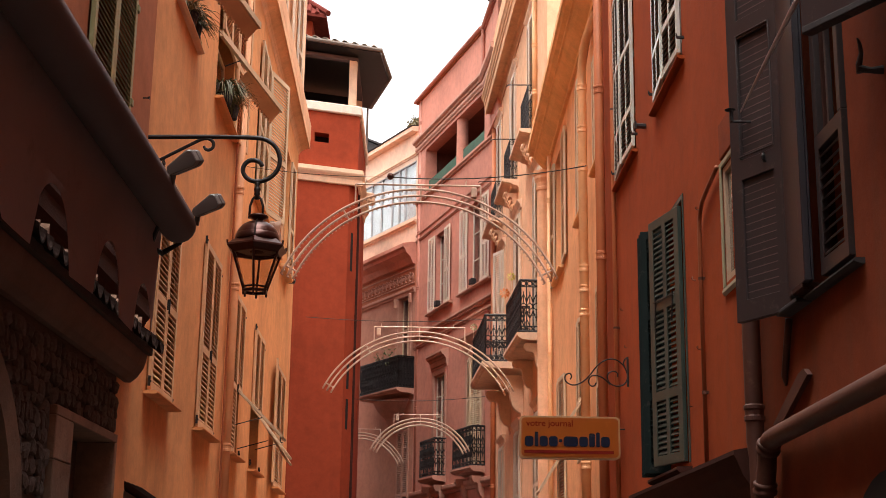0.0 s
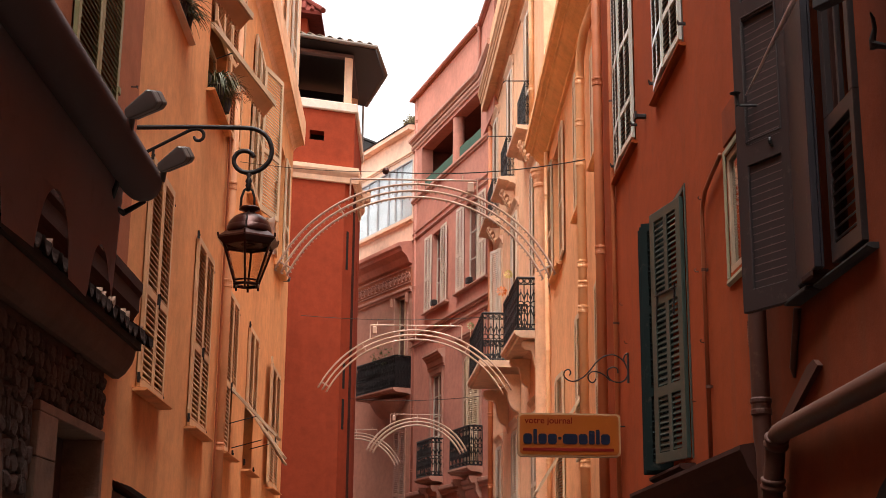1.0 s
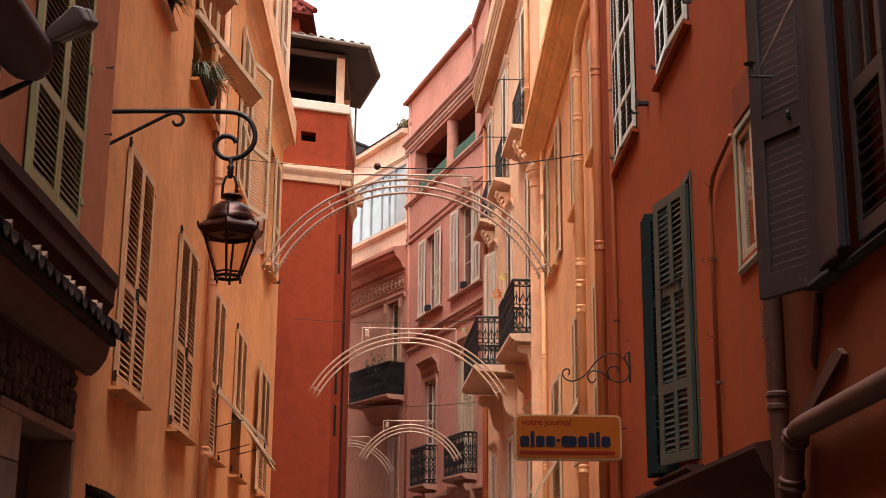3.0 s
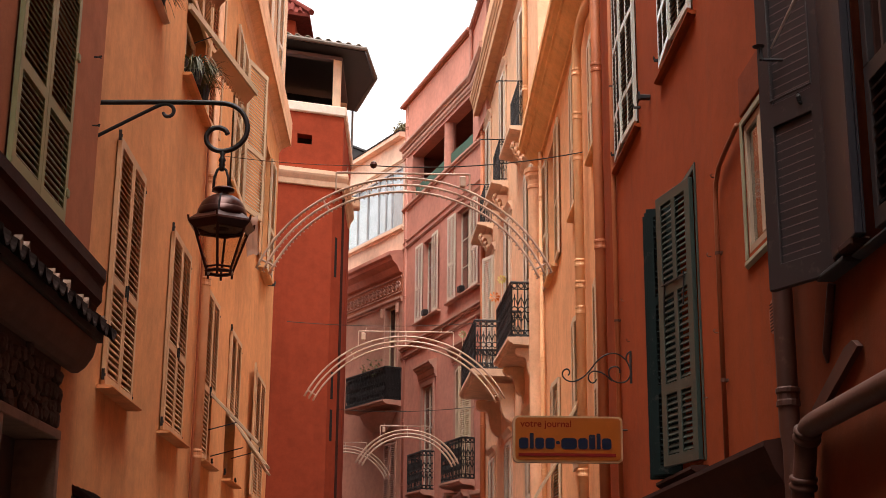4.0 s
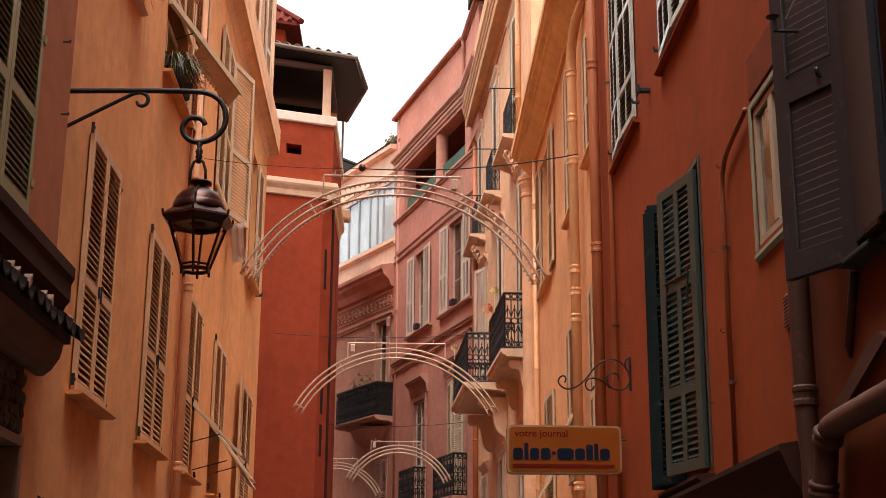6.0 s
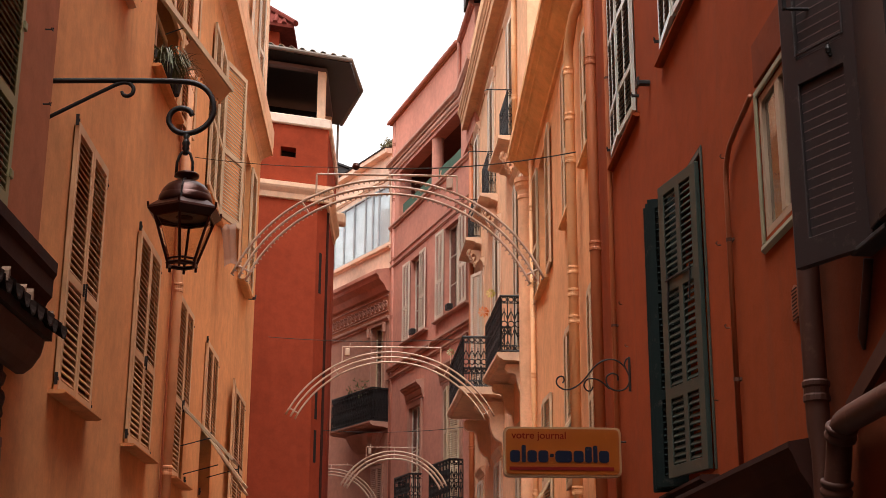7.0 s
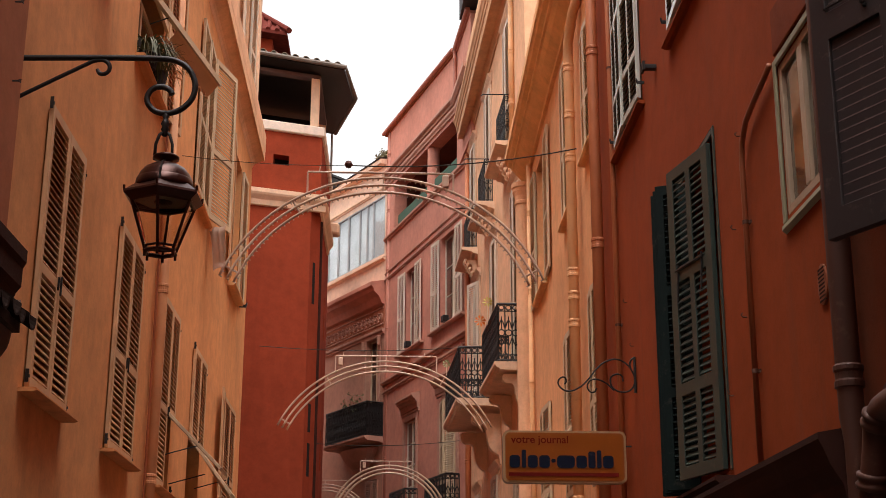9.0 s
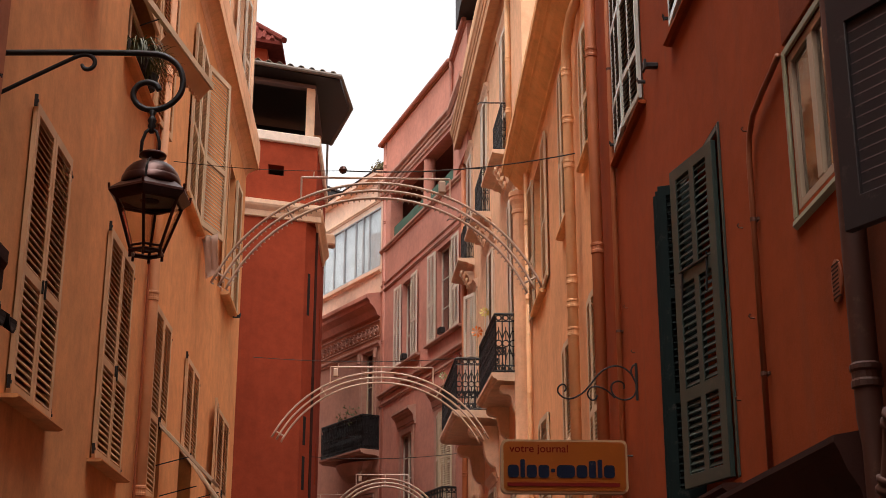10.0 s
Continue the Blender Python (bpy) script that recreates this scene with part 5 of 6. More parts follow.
def brow(m, reach):
    """The joined lower rail of two swung-out leaves, with the toothed flap that hangs under its far end."""
    base = l2.matrix_world.inverted() @ m
    run = Vector((-1.76, reach, -0.3))
    side = Vector((0.0, -0.105, -0.135))
    bm = bmesh.new()
    up, out = Vector((0, 0, 0.035)), Vector((0, 0.022, 0))
    ends = [[bm.verts.new(p + c) for c in (up - out, up + out, -up + out, -up - out)] for p in (Vector((0.0, 0, 0)), run)]
    for i in range(4):
        bm.faces.new((ends[0][i], ends[0][(i + 1) % 4], ends[1][(i + 1) % 4], ends[1][i]))
    bm.faces.new(ends[0][::-1])
    bm.faces.new(ends[1])
    rail = part("shutter_rail", bm, M_CREAMWOOD, l2, "pale lower rail of the swung-out shutters", base)
    bm = bmesh.new()
    lift = Vector((0, 0.012, 0.02))
    quad = [run * 0.42 - up, run * 0.985 - up, run * 0.985 - up + side, run * 0.42 - up + side]
    low, high = [bm.verts.new(p - lift) for p in quad], [bm.verts.new(p) for p in quad]
    bm.faces.new(low[::-1])
    bm.faces.new(high)
    for i in range(4):
        bm.faces.new((low[i], low[(i + 1) % 4], high[(i + 1) % 4], high[i]))
    part("shutter_flap", bm, M_TANWOOD, rail, "faded tan flap hanging under the rail")
    for i in range(15):
        bm = bmesh.new()
        c = run * (0.44 + 0.54 * i / 14) - up + side * 1.04 - lift * 0.5
        box(bm, c.x - 0.018, c.x + 0.018, c.y - 0.015, c.y + 0.015, c.z - 0.012, c.z + 0.012, 0.003)
        part("slat_end", bm, M_TANWOOD, rail)
    bm = bmesh.new()
    tube(bm, [run * 0.3 - up, run * 0.3 + Vector((0.02, -reach * 0.33, -0.12))], 0.008, 5)
    part("stay", bm, M_IRON, rail)
    bm = bmesh.new()
    tube(bm, [run * 0.55 - up + side, run * 0.55 + side + Vector((0.02, -reach * 0.3, -0.05))], 0.008, 5)
    part("stay", bm, M_IRON, rail)
    return rail


# second floor
a, b = SECOND[0]
ub, ua = ly(b), ly(a)
w = (b - a) / 2
tan_leaf(ub, 8.1, w, 1.35, rails=(0.0, 1.0))
tan_leaf(ub + w, 8.1, w, 1.35, rails=(0.0, 1.0))
brow(L2.at(ua, 0.03, 7.96), 0.55)
casement(l2, ub, ua, 7.2, 8.1, M_CREAMWOOD, 0.12, 1, 2)
sill(l2, ub - 0.12, ua + 0.06, 7.18, M_TRIM, 0.07, 0.03)
a, b = SECOND[1]
ub, ua = ly(b), ly(a)
tan_leaf(ub, 8.1, w, 1.35, rails=(0.0, 1.0))
tan_leaf(ub + w, 8.1, w, 1.35, rails=(0.0, 1.0))
brow(L2.at(ua, 0.03, 7.96), 0.55)
tan_leaf(ly(16.16), 7.2, 0.72, 2.3, 174)
casement(l2, ub, ua, 7.2, 8.1, M_CREAMWOOD, 0.12, 1, 2)
sill(l2, ub - 0.1, ua + 0.06, 7.18, M_APRICOT, 0.1, 0.035)
stays(ua + 0.03, 7.25)
a, b = SECOND[2]
ub, ua = ly(b), ly(a)
tan_leaf(ub, 7.3, 0.64, 2.3, 1, wood=M_CREAMWOOD)
tan_leaf(ub + 0.65, 7.3, 0.64, 2.3, 1, wood=M_CREAMWOOD)
tan_leaf(ub - 0.03, 7.3, 0.77, 2.33, 164, deep=0.036, wood=M_CREAMWOOD)
casement(l2, ub, ua, 7.2, 9.45, M_CREAMWOOD, 0.12)
sill(l2, ub - 0.06, ua + 0.06, 7.18, M_APRICOT, 0.1, 0.035)
a, b = SECOND[3]
ub, ua = ly(b), ly(a)
tan_leaf(ub, 7.24, 0.6, 2.2, 178, wood=M_CREAMWOOD)
tan_leaf(ua, 7.24, 0.6, 2.2, 4)
casement(l2, ub, ua, 7.2, 9.45, M_CREAMWOOD, 0.12)
sill(l2, ub - 0.04, ua + 0.1, 7.18, M_COVE, 0.13, 0.06)
hook(l2, ly(24.75), 0.0, 7.25, 1.1)
downpipe("apricot_downpipe", [(-2.403, 17.0, 10.1), (-2.403, 17.0, 0.02)], 0.057, M_PIPEAPR, [(-2.403, 17.0, z) for z in (3.4, 5.46, 6.75, 7.98)],
         "apricot painted downpipe on the long house")
bm = bmesh.new()
tube(bm, [(-2.433, 16.83, 10.1), (-2.433, 16.83, 0.02)], 0.014, 6)
solo("wall_cable", bm, M_PIPEDARK, Matrix(), "thin painted cable running down beside the pipe", "cable")
# hanging cloth under the open shutter
bm = bmesh.new()
rows = []
for j in range(7):
    z = -0.07 * j
    rows.append([bm.verts.new((0.05 * i - 0.2 + 0.01 * math.sin(j + i), 0.03 * math.sin(i * 1.9 + j * 0.3) + 0.012 * j, z - 0.02 * math.sin(i * 1.3))) for i in range(9)])
for r, s in zip(rows, rows[1:]):
    for i in range(8):
        bm.faces.new((r[i], r[i + 1], s[i + 1], s[i]))
bmesh.ops.solidify(bm, geom=bm.faces[:], thickness=0.004)
solo("hanging_cloth", bm, M_CLOTH, L2.at(ly(20.3), 0.13, 7.22, 40) @ Matrix.Diagonal((0.9, 1.1, 1.3, 1)), "thin white cloth hanging from a window sill", "cloth", smooth=True)


def blade_plant(name, m, count, length, spread, material, label, droop=0.6, seed=1, pot=None):
    """A tuft of narrow arching leaves, every leaf a bent tapering strip."""
    rnd = random.Random(seed)
    base = thing(name, m, label, "plant")
    bm = bmesh.new()
    for _ in range(count):
        a = rnd.uniform(0, 2 * math.pi)
        ln = length * rnd.uniform(0.6, 1.15)
        out = spread * rnd.uniform(0.4, 1.2)
        wd = 0.011 * rnd.uniform(0.7, 1.4)
        x0, y0 = rnd.uniform(-0.15, 0.15), rnd.uniform(-0.05, 0.05)
        d = Vector((math.cos(a), math.sin(a), 0))
        s = Vector((-d.y, d.x, 0))
        prev = None
        for i in range(6):
            k = i / 5
            p = Vector((x0, y0, 0)) + d * out * k + Vector((0, 0, ln * (k - droop * 1.9 * k * k)))
            ww = wd * (1 - 0.85 * k)
            cur = (bm.verts.new(p - s * ww), bm.verts.new(p + s * ww))
            if prev:
                bm.faces.new((prev[0], prev[1], cur[1], cur[0]))
            prev = cur
    part("leaves", bm, material, base)
    bm = bmesh.new()
    lathe(bm, [(0.02, -0.155), (0.07, -0.155), (0.095, -0.02), (0.105, 0.0), (0.095, 0.01), (0.02, 0.0)], 14)
    part("pot", bm, M_NET, base)
    return base


blade_plant("spider_plant", L2.at(ly(15.0), 0.06, 7.34), 190, 0.55, 0.36, M_LEAF, "arching green spider plant on a window sill", 0.68, 3)
blade_plant("dry_pot_plant", L2.at(ly(15.45), 0.08, 7.34), 70, 0.6, 0.3, M_LEAFDRY, "straggling pot plant with pale dry stems", 0.35, 5)
blade_plant("trailing_plant", L2.at(ly(12.75), -0.02, 7.36), 170, 0.34, 0.3, M_LEAFDRY, "trailing plant hanging over a window sill", 0.6, 7)
blade_plant("sill_plant", L2.at(ly(13.05), -0.02, 7.36), 150, 0.36, 0.28, M_LEAF, "dark trailing pot plant over a window sill", 0.6, 8)

# ---- rose house with the stone shopfront ----
L1 = Face((-2.36, 11.0), (-2.3, -9.0))
l1 = thing("rose_house", L1.m, "rose rendered house over a rubble stone shopfront", "house")
ny = L1.u
oh = (ny(10.04), ny(8.72), 4.2, 6.4)
part("wall", wall_bm(0, L1.length, 3.8, 13.5, 0.4, [(oh[0] + 0.03, oh[1] - 0.03, oh[2] + 0.02, oh[3] - 0.02)]), M_ROSE, l1)
back_room(l1, *oh)
w = (oh[1] - oh[0]) / 2
for k in range(2):
    shutter(l1, pose(oh[0] + k * w, 0.035, 4.21), w - 0.004, 2.18, M_OLIVE, (0.0, 0.3, 1.0), 1, 0.045, True, 54, 0.07, 0.08, slat_depth=0.045, label="olive green louvred shutter closed")
for z in (4.4, 5.4, 6.2):
    bm = bmesh.new()
    box(bm, oh[0] - 0.03, oh[0] + 0.03, 0.03, 0.065, z, z + 0.06, 0.006)
    part("shutter_hinge", bm, M_OLIVE, l1)
part("shop_wall", wall_bm(0.55, L1.length, 0, 3.798, 0.4, [(ny(10.36), ny(9.02), 0.3, 2.79), (ny(7.55), ny(5.4), 0, 2.85)]), M_MORTAR, l1)
part("end_strip", wall_bm(0, 0.548, 0, 3.798, 0.4), M_APRICOT, l1)
back_room(l1, ny(10.36), ny(9.02), 0.3, 2.79)
back_room(l1, ny(7.55), ny(5.4), 0.0, 2.85)
shell(l1, L1.length, 13.5, 7.0, M_ROSE, M_TILE)
# moulded sill band over the tiles
part("sill_band", moulding(-0.1, L1.length, [(0.002, 3.8), (0.05, 3.8), (0.07, 3.86), (0.1, 3.9), (0.1, 4.02), (0.12, 4.06), (0.12, 4.14), (0.002, 4.16)]), M_BROWN, l1)
# shop cornice under the tiles
part("shop_cornice", moulding(0.26, L1.length, [(0.002, 3.3), (0.05, 3.3), (0.1, 3.34), (0.15, 3.42), (0.16, 3.46), (0.17, 3.52), (0.002, 3.52)]), M_SHOPCORN, l1)
bm = bmesh.new()
prism(bm, [(0.0, 3.78), (0.2, 3.6), (0.2, 3.53), (0.0, 3.53)], 0.2, L1.length, "x")
roofed = part("tile_roof", bm, M_MORTAR, l1, "narrow pent roof of clay tiles over the shop")
bm = bmesh.new()
seg = 8
outer, inner = [], []
for yv, zz, r in ((0.27, 0.045, 0.088), (0.0, 0.22, 0.08)):
    outer.append([bm.verts.new((r * math.cos(math.pi * i / seg), yv, zz - r * 1.05 * math.sin(math.pi * i / seg))) for i in range(seg + 1)])
    inner.append([bm.verts.new((r * 0.82 * math.cos(math.pi * i / seg), yv, zz - r * 0.86 * math.sin(math.pi * i / seg))) for i in range(seg + 1)])
for i in range(seg):
    bm.faces.new((outer[0][i], outer[0][i + 1], outer[1][i + 1], outer[1][i]))
    bm.faces.new((inner[0][i + 1], inner[0][i], inner[1][i], inner[1][i + 1]))
    bm.faces.new((outer[0][i + 1], outer[0][i], inner[0][i], inner[0][i + 1]))
tile_me = mesh_of("roof_tile", bm, M_TILEDARK)
for i in range(34):
    j = random.Random(i)
    part("roof_tile", tile_me, None, roofed, m=pose(0.22 + i * 0.184, 0.0 + j.uniform(-0.012, 0.012), 3.585 + j.uniform(-0.008, 0.008), 0, 0, j.uniform(-2.5, 2.5)))
bm = bmesh.new()
prism(bm, [(-0.032, 0.0), (0.036, -0.004), (0.02, 0.06), (-0.008, 0.09)], 0.17, 0.22, "y")
dab = mesh_of("mortar_dab", bm, M_DRESSED)
for i in (0, 3, 4, 6, 7, 8, 11, 12, 15, 18, 19, 22, 26, 29):
    j = random.Random(50 + i)
    part("mortar_dab", dab, None, roofed, m=pose(0.312 + i * 0.184, j.uniform(-0.01, 0.02), 3.62 + j.uniform(-0.01, 0.02), 0, j.uniform(-8, 8), j.uniform(-8, 8)))
# panel added to give the shop interior its dim brown tone
bm = bmesh.new()
box(bm, ny(10.34), ny(9.04), -0.27, -0.24, 0.3, 2.78, 0.004)
part("shop_blind", bm, M_SHOPPANEL, l1, "plain dusky brown panel inside the shop window")
# dressed window surround and door arch
for a0, a1, c0, c1 in ((ny(10.41), ny(10.34), 0.3, 1.76), (ny(9.04), ny(8.59), 0.3, 2.494), (ny(10.41), ny(10.34), 1.766, 2.777), (ny(9.04), ny(8.59), 2.5, 2.777)):
    bm = bmesh.new()
    box(bm, a0, a1, -0.3, 0.05, c0, c1, 0.006)
    part("jamb_stone", bm, M_DRESSED, l1)
bm = bmesh.new()
box(bm, ny(10.41), ny(8.59), -0.3, 0.05, 2.78, 2.845, 0.006)
part("lintel_stone", bm, M_DRESSED, l1, "pale dressed stone lintel")
bm = bmesh.new()
cu, cz, rr = ny(6.5), 1.95, 1.35
n = 18
ring = []
for i in range(n + 1):
    a = math.pi * i / n
    ring.append([bm.verts.new((cu + r * math.cos(a), v, cz + r * 0.85 * math.sin(a))) for r, v in ((rr, -0.1), (rr, 0.09), (rr - 0.16, 0.07), (rr - 0.2, -0.1))])
for p, q in zip(ring, ring[1:]):
    for i in range(4):
        bm.faces.new((p[i], p[(i + 1) % 4], q[(i + 1) % 4], q[i]))
for u in (cu - rr, cu + rr - 0.2):
    box(bm, u, u + 0.2, -0.1, 0.08, 0, 1.95, 0.01)
part("door_arch", bm, M_DRESSED, l1, "pale arched stone door surround")
# rubble stones
rnd = random.Random(21)
variants = []
for k in range(9):
    bm = bmesh.new()
    n = rnd.choice((6, 7, 8, 9))
    rim = [2 * math.pi * (i + rnd.uniform(-0.28, 0.28)) / n for i in range(n)]
    size = [rnd.uniform(0.42, 0.58) for _ in range(n)]
    rings = []
    for v, k2 in ((-0.04, 1.0), (0.012, 0.97), (0.034, 0.74)):
        rings.append([bm.verts.new((r * k2 * math.cos(a), v + rnd.uniform(-0.006, 0.006), r * k2 * math.sin(a))) for a, r in zip(rim, size)])
    for p, q in zip(rings, rings[1:]):
        for i in range(n):
            bm.faces.new((p[i], p[(i + 1) % n], q[(i + 1) % n], q[i]))
    tip = bm.verts.new((rnd.uniform(-0.12, 0.12), 0.044, rnd.uniform(-0.12, 0.12)))
    for i in range(n):
        bm.faces.new((rings[2][i], rings[2][(i + 1) % n], tip))
    variants.append(mesh_of("stone", bm, M_STONE))
z = 2.25
while z < 3.3:
    hh = rnd.uniform(0.075, 0.125)
    u = 0.56
    while u < ny(7.2):
        ww = rnd.uniform(0.07, 0.19)
        zc, uc = z + hh / 2 + rnd.uniform(-0.02, 0.02), u + ww / 2
        free = zc + hh / 2 < 3.33 and not (ny(10.42) < uc + ww * 0.4 and uc - ww * 0.4 < ny(8.58) and zc - hh * 0.4 < 2.85)
        if free and not ((uc - cu) ** 2 + ((zc - cz) / 0.85) ** 2 < (rr + 0.06) ** 2):
            part("stone", rnd.choice(variants), None, l1, m=pose(uc, 0.0, zc, 0, rnd.uniform(-25, 25), 0) @ Matrix.Diagonal((ww * 1.12, 0.9, hh * 1.25, 1)))
        u += ww
    z += hh
# low tiled hood beside the door
bm = bmesh.new()
prism(bm, [(0.0, 2.46), (0.22, 2.34), (0.22, 2.26), (0.0, 2.26)], ly(11.8), ly(11.05), "x")
hood = solo("low_hood", bm, M_MORTAR, L2.m, "low tiled hood above a ground-floor door", "canopy")
for i in range(4):
    part("roof_tile", tile_me, None, hood, m=pose(ly(11.12) - i * 0.184, 0.0, 2.32))

# ---- awning over the first shop ----
aw = thing("shop_awning", Matrix(), "brown shop awning with a scalloped valance and clip spotlights", "awning")
bm = bmesh.new()
n = 40
y0, y1 = -3.0, 2.47
pts = [(-0.454, y0 + (y1 - 0.06 - y0) * i / n, 2.415) for i in range(n + 1)]
tube(bm, pts + [(-0.454, y1 - 0.03, 2.415), (-0.454, y1 - 0.01, 2.415), (-0.454, y1, 2.415)], [0.036] * (n + 1) + [0.034, 0.028, 0.01], 18)
part("front_bar", bm, M_AWNBAR, aw, smooth=True)
bm = bmesh.new()
edge = 2.44
step = 0.325
ys = [edge - 0.0145 * i for i in range(int((edge + 3.0) / 0.0145))]
top_v = [bm.verts.new((-0.488, y, 2.41)) for y in ys]


def scallop(y):
    k = ((edge - y + 0.5 * step - 0.1) / step) % 1.0
    d = abs(k - 0.5) * 2
    return 2.165 + (0.11 * math.sqrt(max(0.0, 1 - (d / 0.55) ** 2)) if d < 0.55 else 0.0)


bot_v = [bm.verts.new((-0.49 + 0.006 * math.sin(y * 7), y, scallop(y) + (0.03 if y > edge - 0.02 else 0))) for y in ys]
mid_v = [bm.verts.new((-0.491 + 0.004 * math.sin(y * 5), y, 2.28)) for y in ys]
for i in range(len(ys) - 1):
    bm.faces.new((top_v[i], top_v[i + 1], mid_v[i + 1], mid_v[i]))
    bm.faces.new((mid_v[i], mid_v[i + 1], bot_v[i + 1], bot_v[i]))
bmesh.ops.solidify(bm, geom=bm.faces[:], thickness=0.004)
part("valance", bm, M_FABRIC, aw, "brown cloth valance with a scalloped hem")
bm = bmesh.new()
prism(bm, [(-0.45, 2.46), (-2.28, 3.2), (-2.28, 3.19), (-0.45, 2.45)], y0, 2.42, "y")
part("awning_cloth", bm, M_FABRIC, aw)
bm = bmesh.new()
tube(bm, [(-0.46, 2.3, 2.4), (-0.5, 2.4, 2.365), (-0.485, 2.44, 2.36), (-0.45, 2.45, 2.385)], [0.004, 0.005, 0.006, 0.004], 8)
part("bar_bracket", bm, M_IRON, aw)
for y in (2.43, 2.15):
    bm = bmesh.new()
    for a, b in ((-0.021, -0.001), (0.001, 0.021)):
        prism(bm, [(-0.02, -0.004), (0.034, -0.012), (0.046, -0.008), (0.048, 0.012), (0.04, 0.018), (-0.016, 0.012), (-0.022, 0.004)], a, b, "y")
    bmesh.ops.bevel(bm, geom=[e for e in bm.edges if e.is_manifold], offset=0.002, segments=1, affect="EDGES")
    tube(bm, [(-0.015, 0, 0.003), (-0.035, 0, -0.014)], 0.006, 8)
    part("clip_spotlight", bm, M_SPOT, aw, "grey clip-on spotlight", pose(-0.404, y, 2.446, 20, -28, -20) @ Matrix.Diagonal((0.85, 1.05, 1.05, 1)))

# ---- added unseen house behind the camera, closing the street and limiting its light ----
bk = thing("unseen_house", Face((4.0, -12.0), (-4.0, -12.0)).m, "added unseen apricot house closing the start of the street", "house")
part("wall", wall_bm(0, 8, 0, 14.0, 0.4), M_APRICOT, bk)
bm = bmesh.new()
box(bm, 0, 8, -6, -0.402, 0, 13.8)
part("back_wall", bm, M_APRICOT, bk)

# ---- street lantern on its bracket ----
lan = thing("street_lantern", Matrix.Translation((-2.385, 11.12, 5.2)), "dark copper street lantern on a scrolled iron wall bracket", "street lamp")
bm = bmesh.new()
arm = [(-0.045, 0.307), (0.25, 0.314), (0.5, 0.32), (0.9, 0.322), (1.02, 0.31), (1.11, 0.25), (1.155, 0.15), (1.15, 0.05), (1.1, -0.025), (1.03, -0.07), (0.95, -0.083),
       (0.88, -0.06), (0.835, 0.0), (0.838, 0.06), (0.878, 0.108), (0.935, 0.116), (0.985, 0.095), (1.002, 0.06)]
for _ in range(2):
    arm = [arm[0]] + [(p[0] * (1 - k) + q[0] * k, p[1] * (1 - k) + q[1] * k) for p, q in zip(arm, arm[1:]) for k in (0.25, 0.75)] + [arm[-1]]
tube(bm, [(x, 0, z) for x, z in arm], 0.02, 10)
part("bracket_arm", bm, M_IRON, lan, smooth=True)
bm = bmesh.new()
curl = [(-0.045, 0.01), (0.2, 0.15), (0.4, 0.262), (0.47, 0.3), (0.53, 0.305), (0.572, 0.27), (0.57, 0.22), (0.535, 0.196), (0.5, 0.205), (0.487, 0.235)]
for _ in range(2):
    curl = [curl[0]] + [(p[0] * (1 - k) + q[0] * k, p[1] * (1 - k) + q[1] * k) for p, q in zip(curl, curl[1:]) for k in (0.25, 0.75)] + [curl[-1]]
tube(bm, [(x, 0, z) for x, z in curl], [0.015] * (len(curl) - 6) + [0.013, 0.013, 0.012, 0.012, 0.011, 0.01], 8)
part("bracket_strut", bm, M_IRON, lan, smooth=True)
bm = bmesh.new()
box(bm, -0.05, -0.03, -0.03, 0.03, -0.05, 0.36, 0.004)
part("wall_plate", bm, M_IRON, lan)
LX = 0.99
bm = bmesh.new()
lathe(bm, [(0.012, -0.08), (0.026, -0.095), (0.014, -0.12), (0.022, -0.135), (0.03, -0.155), (0.02, -0.175), (0.028, -0.195), (0.016, -0.215), (0.018, -0.24)], 12, (LX - 0.02, 0, 0))
for s in (-1, 1):
    tube(bm, [(LX - 0.02, 0, -0.205), (LX - 0.02 + s * 0.035, 0, -0.235), (LX - 0.02 + s * 0.055, 0, -0.3), (LX - 0.02 + s * 0.058, 0, -0.41)], 0.011, 6)
part("hanger", bm, M_IRON, lan, smooth=True)
LB = (LX, 0, -1.07)
bm = bmesh.new()
lathe(bm, [(0.02, 0.69), (0.075, 0.688), (0.088, 0.678), (0.086, 0.664), (0.045, 0.65), (0.045, 0.632), (0.09, 0.62), (0.135, 0.592), (0.165, 0.555), (0.18, 0.52), (0.183, 0.512), (0.186, 0.51), (0.19, 0.48), (0.197, 0.45)], 28, LB)
part("dome", bm, M_COPPER, lan, "rounded dark copper dome", smooth=True)
bm = bmesh.new()


def hexring(r, h):
    return [bm.verts.new((LB[0] + r * math.cos(radians(60 * i + 30)), r * math.sin(radians(60 * i + 30)), LB[2] + h)) for i in range(6)]


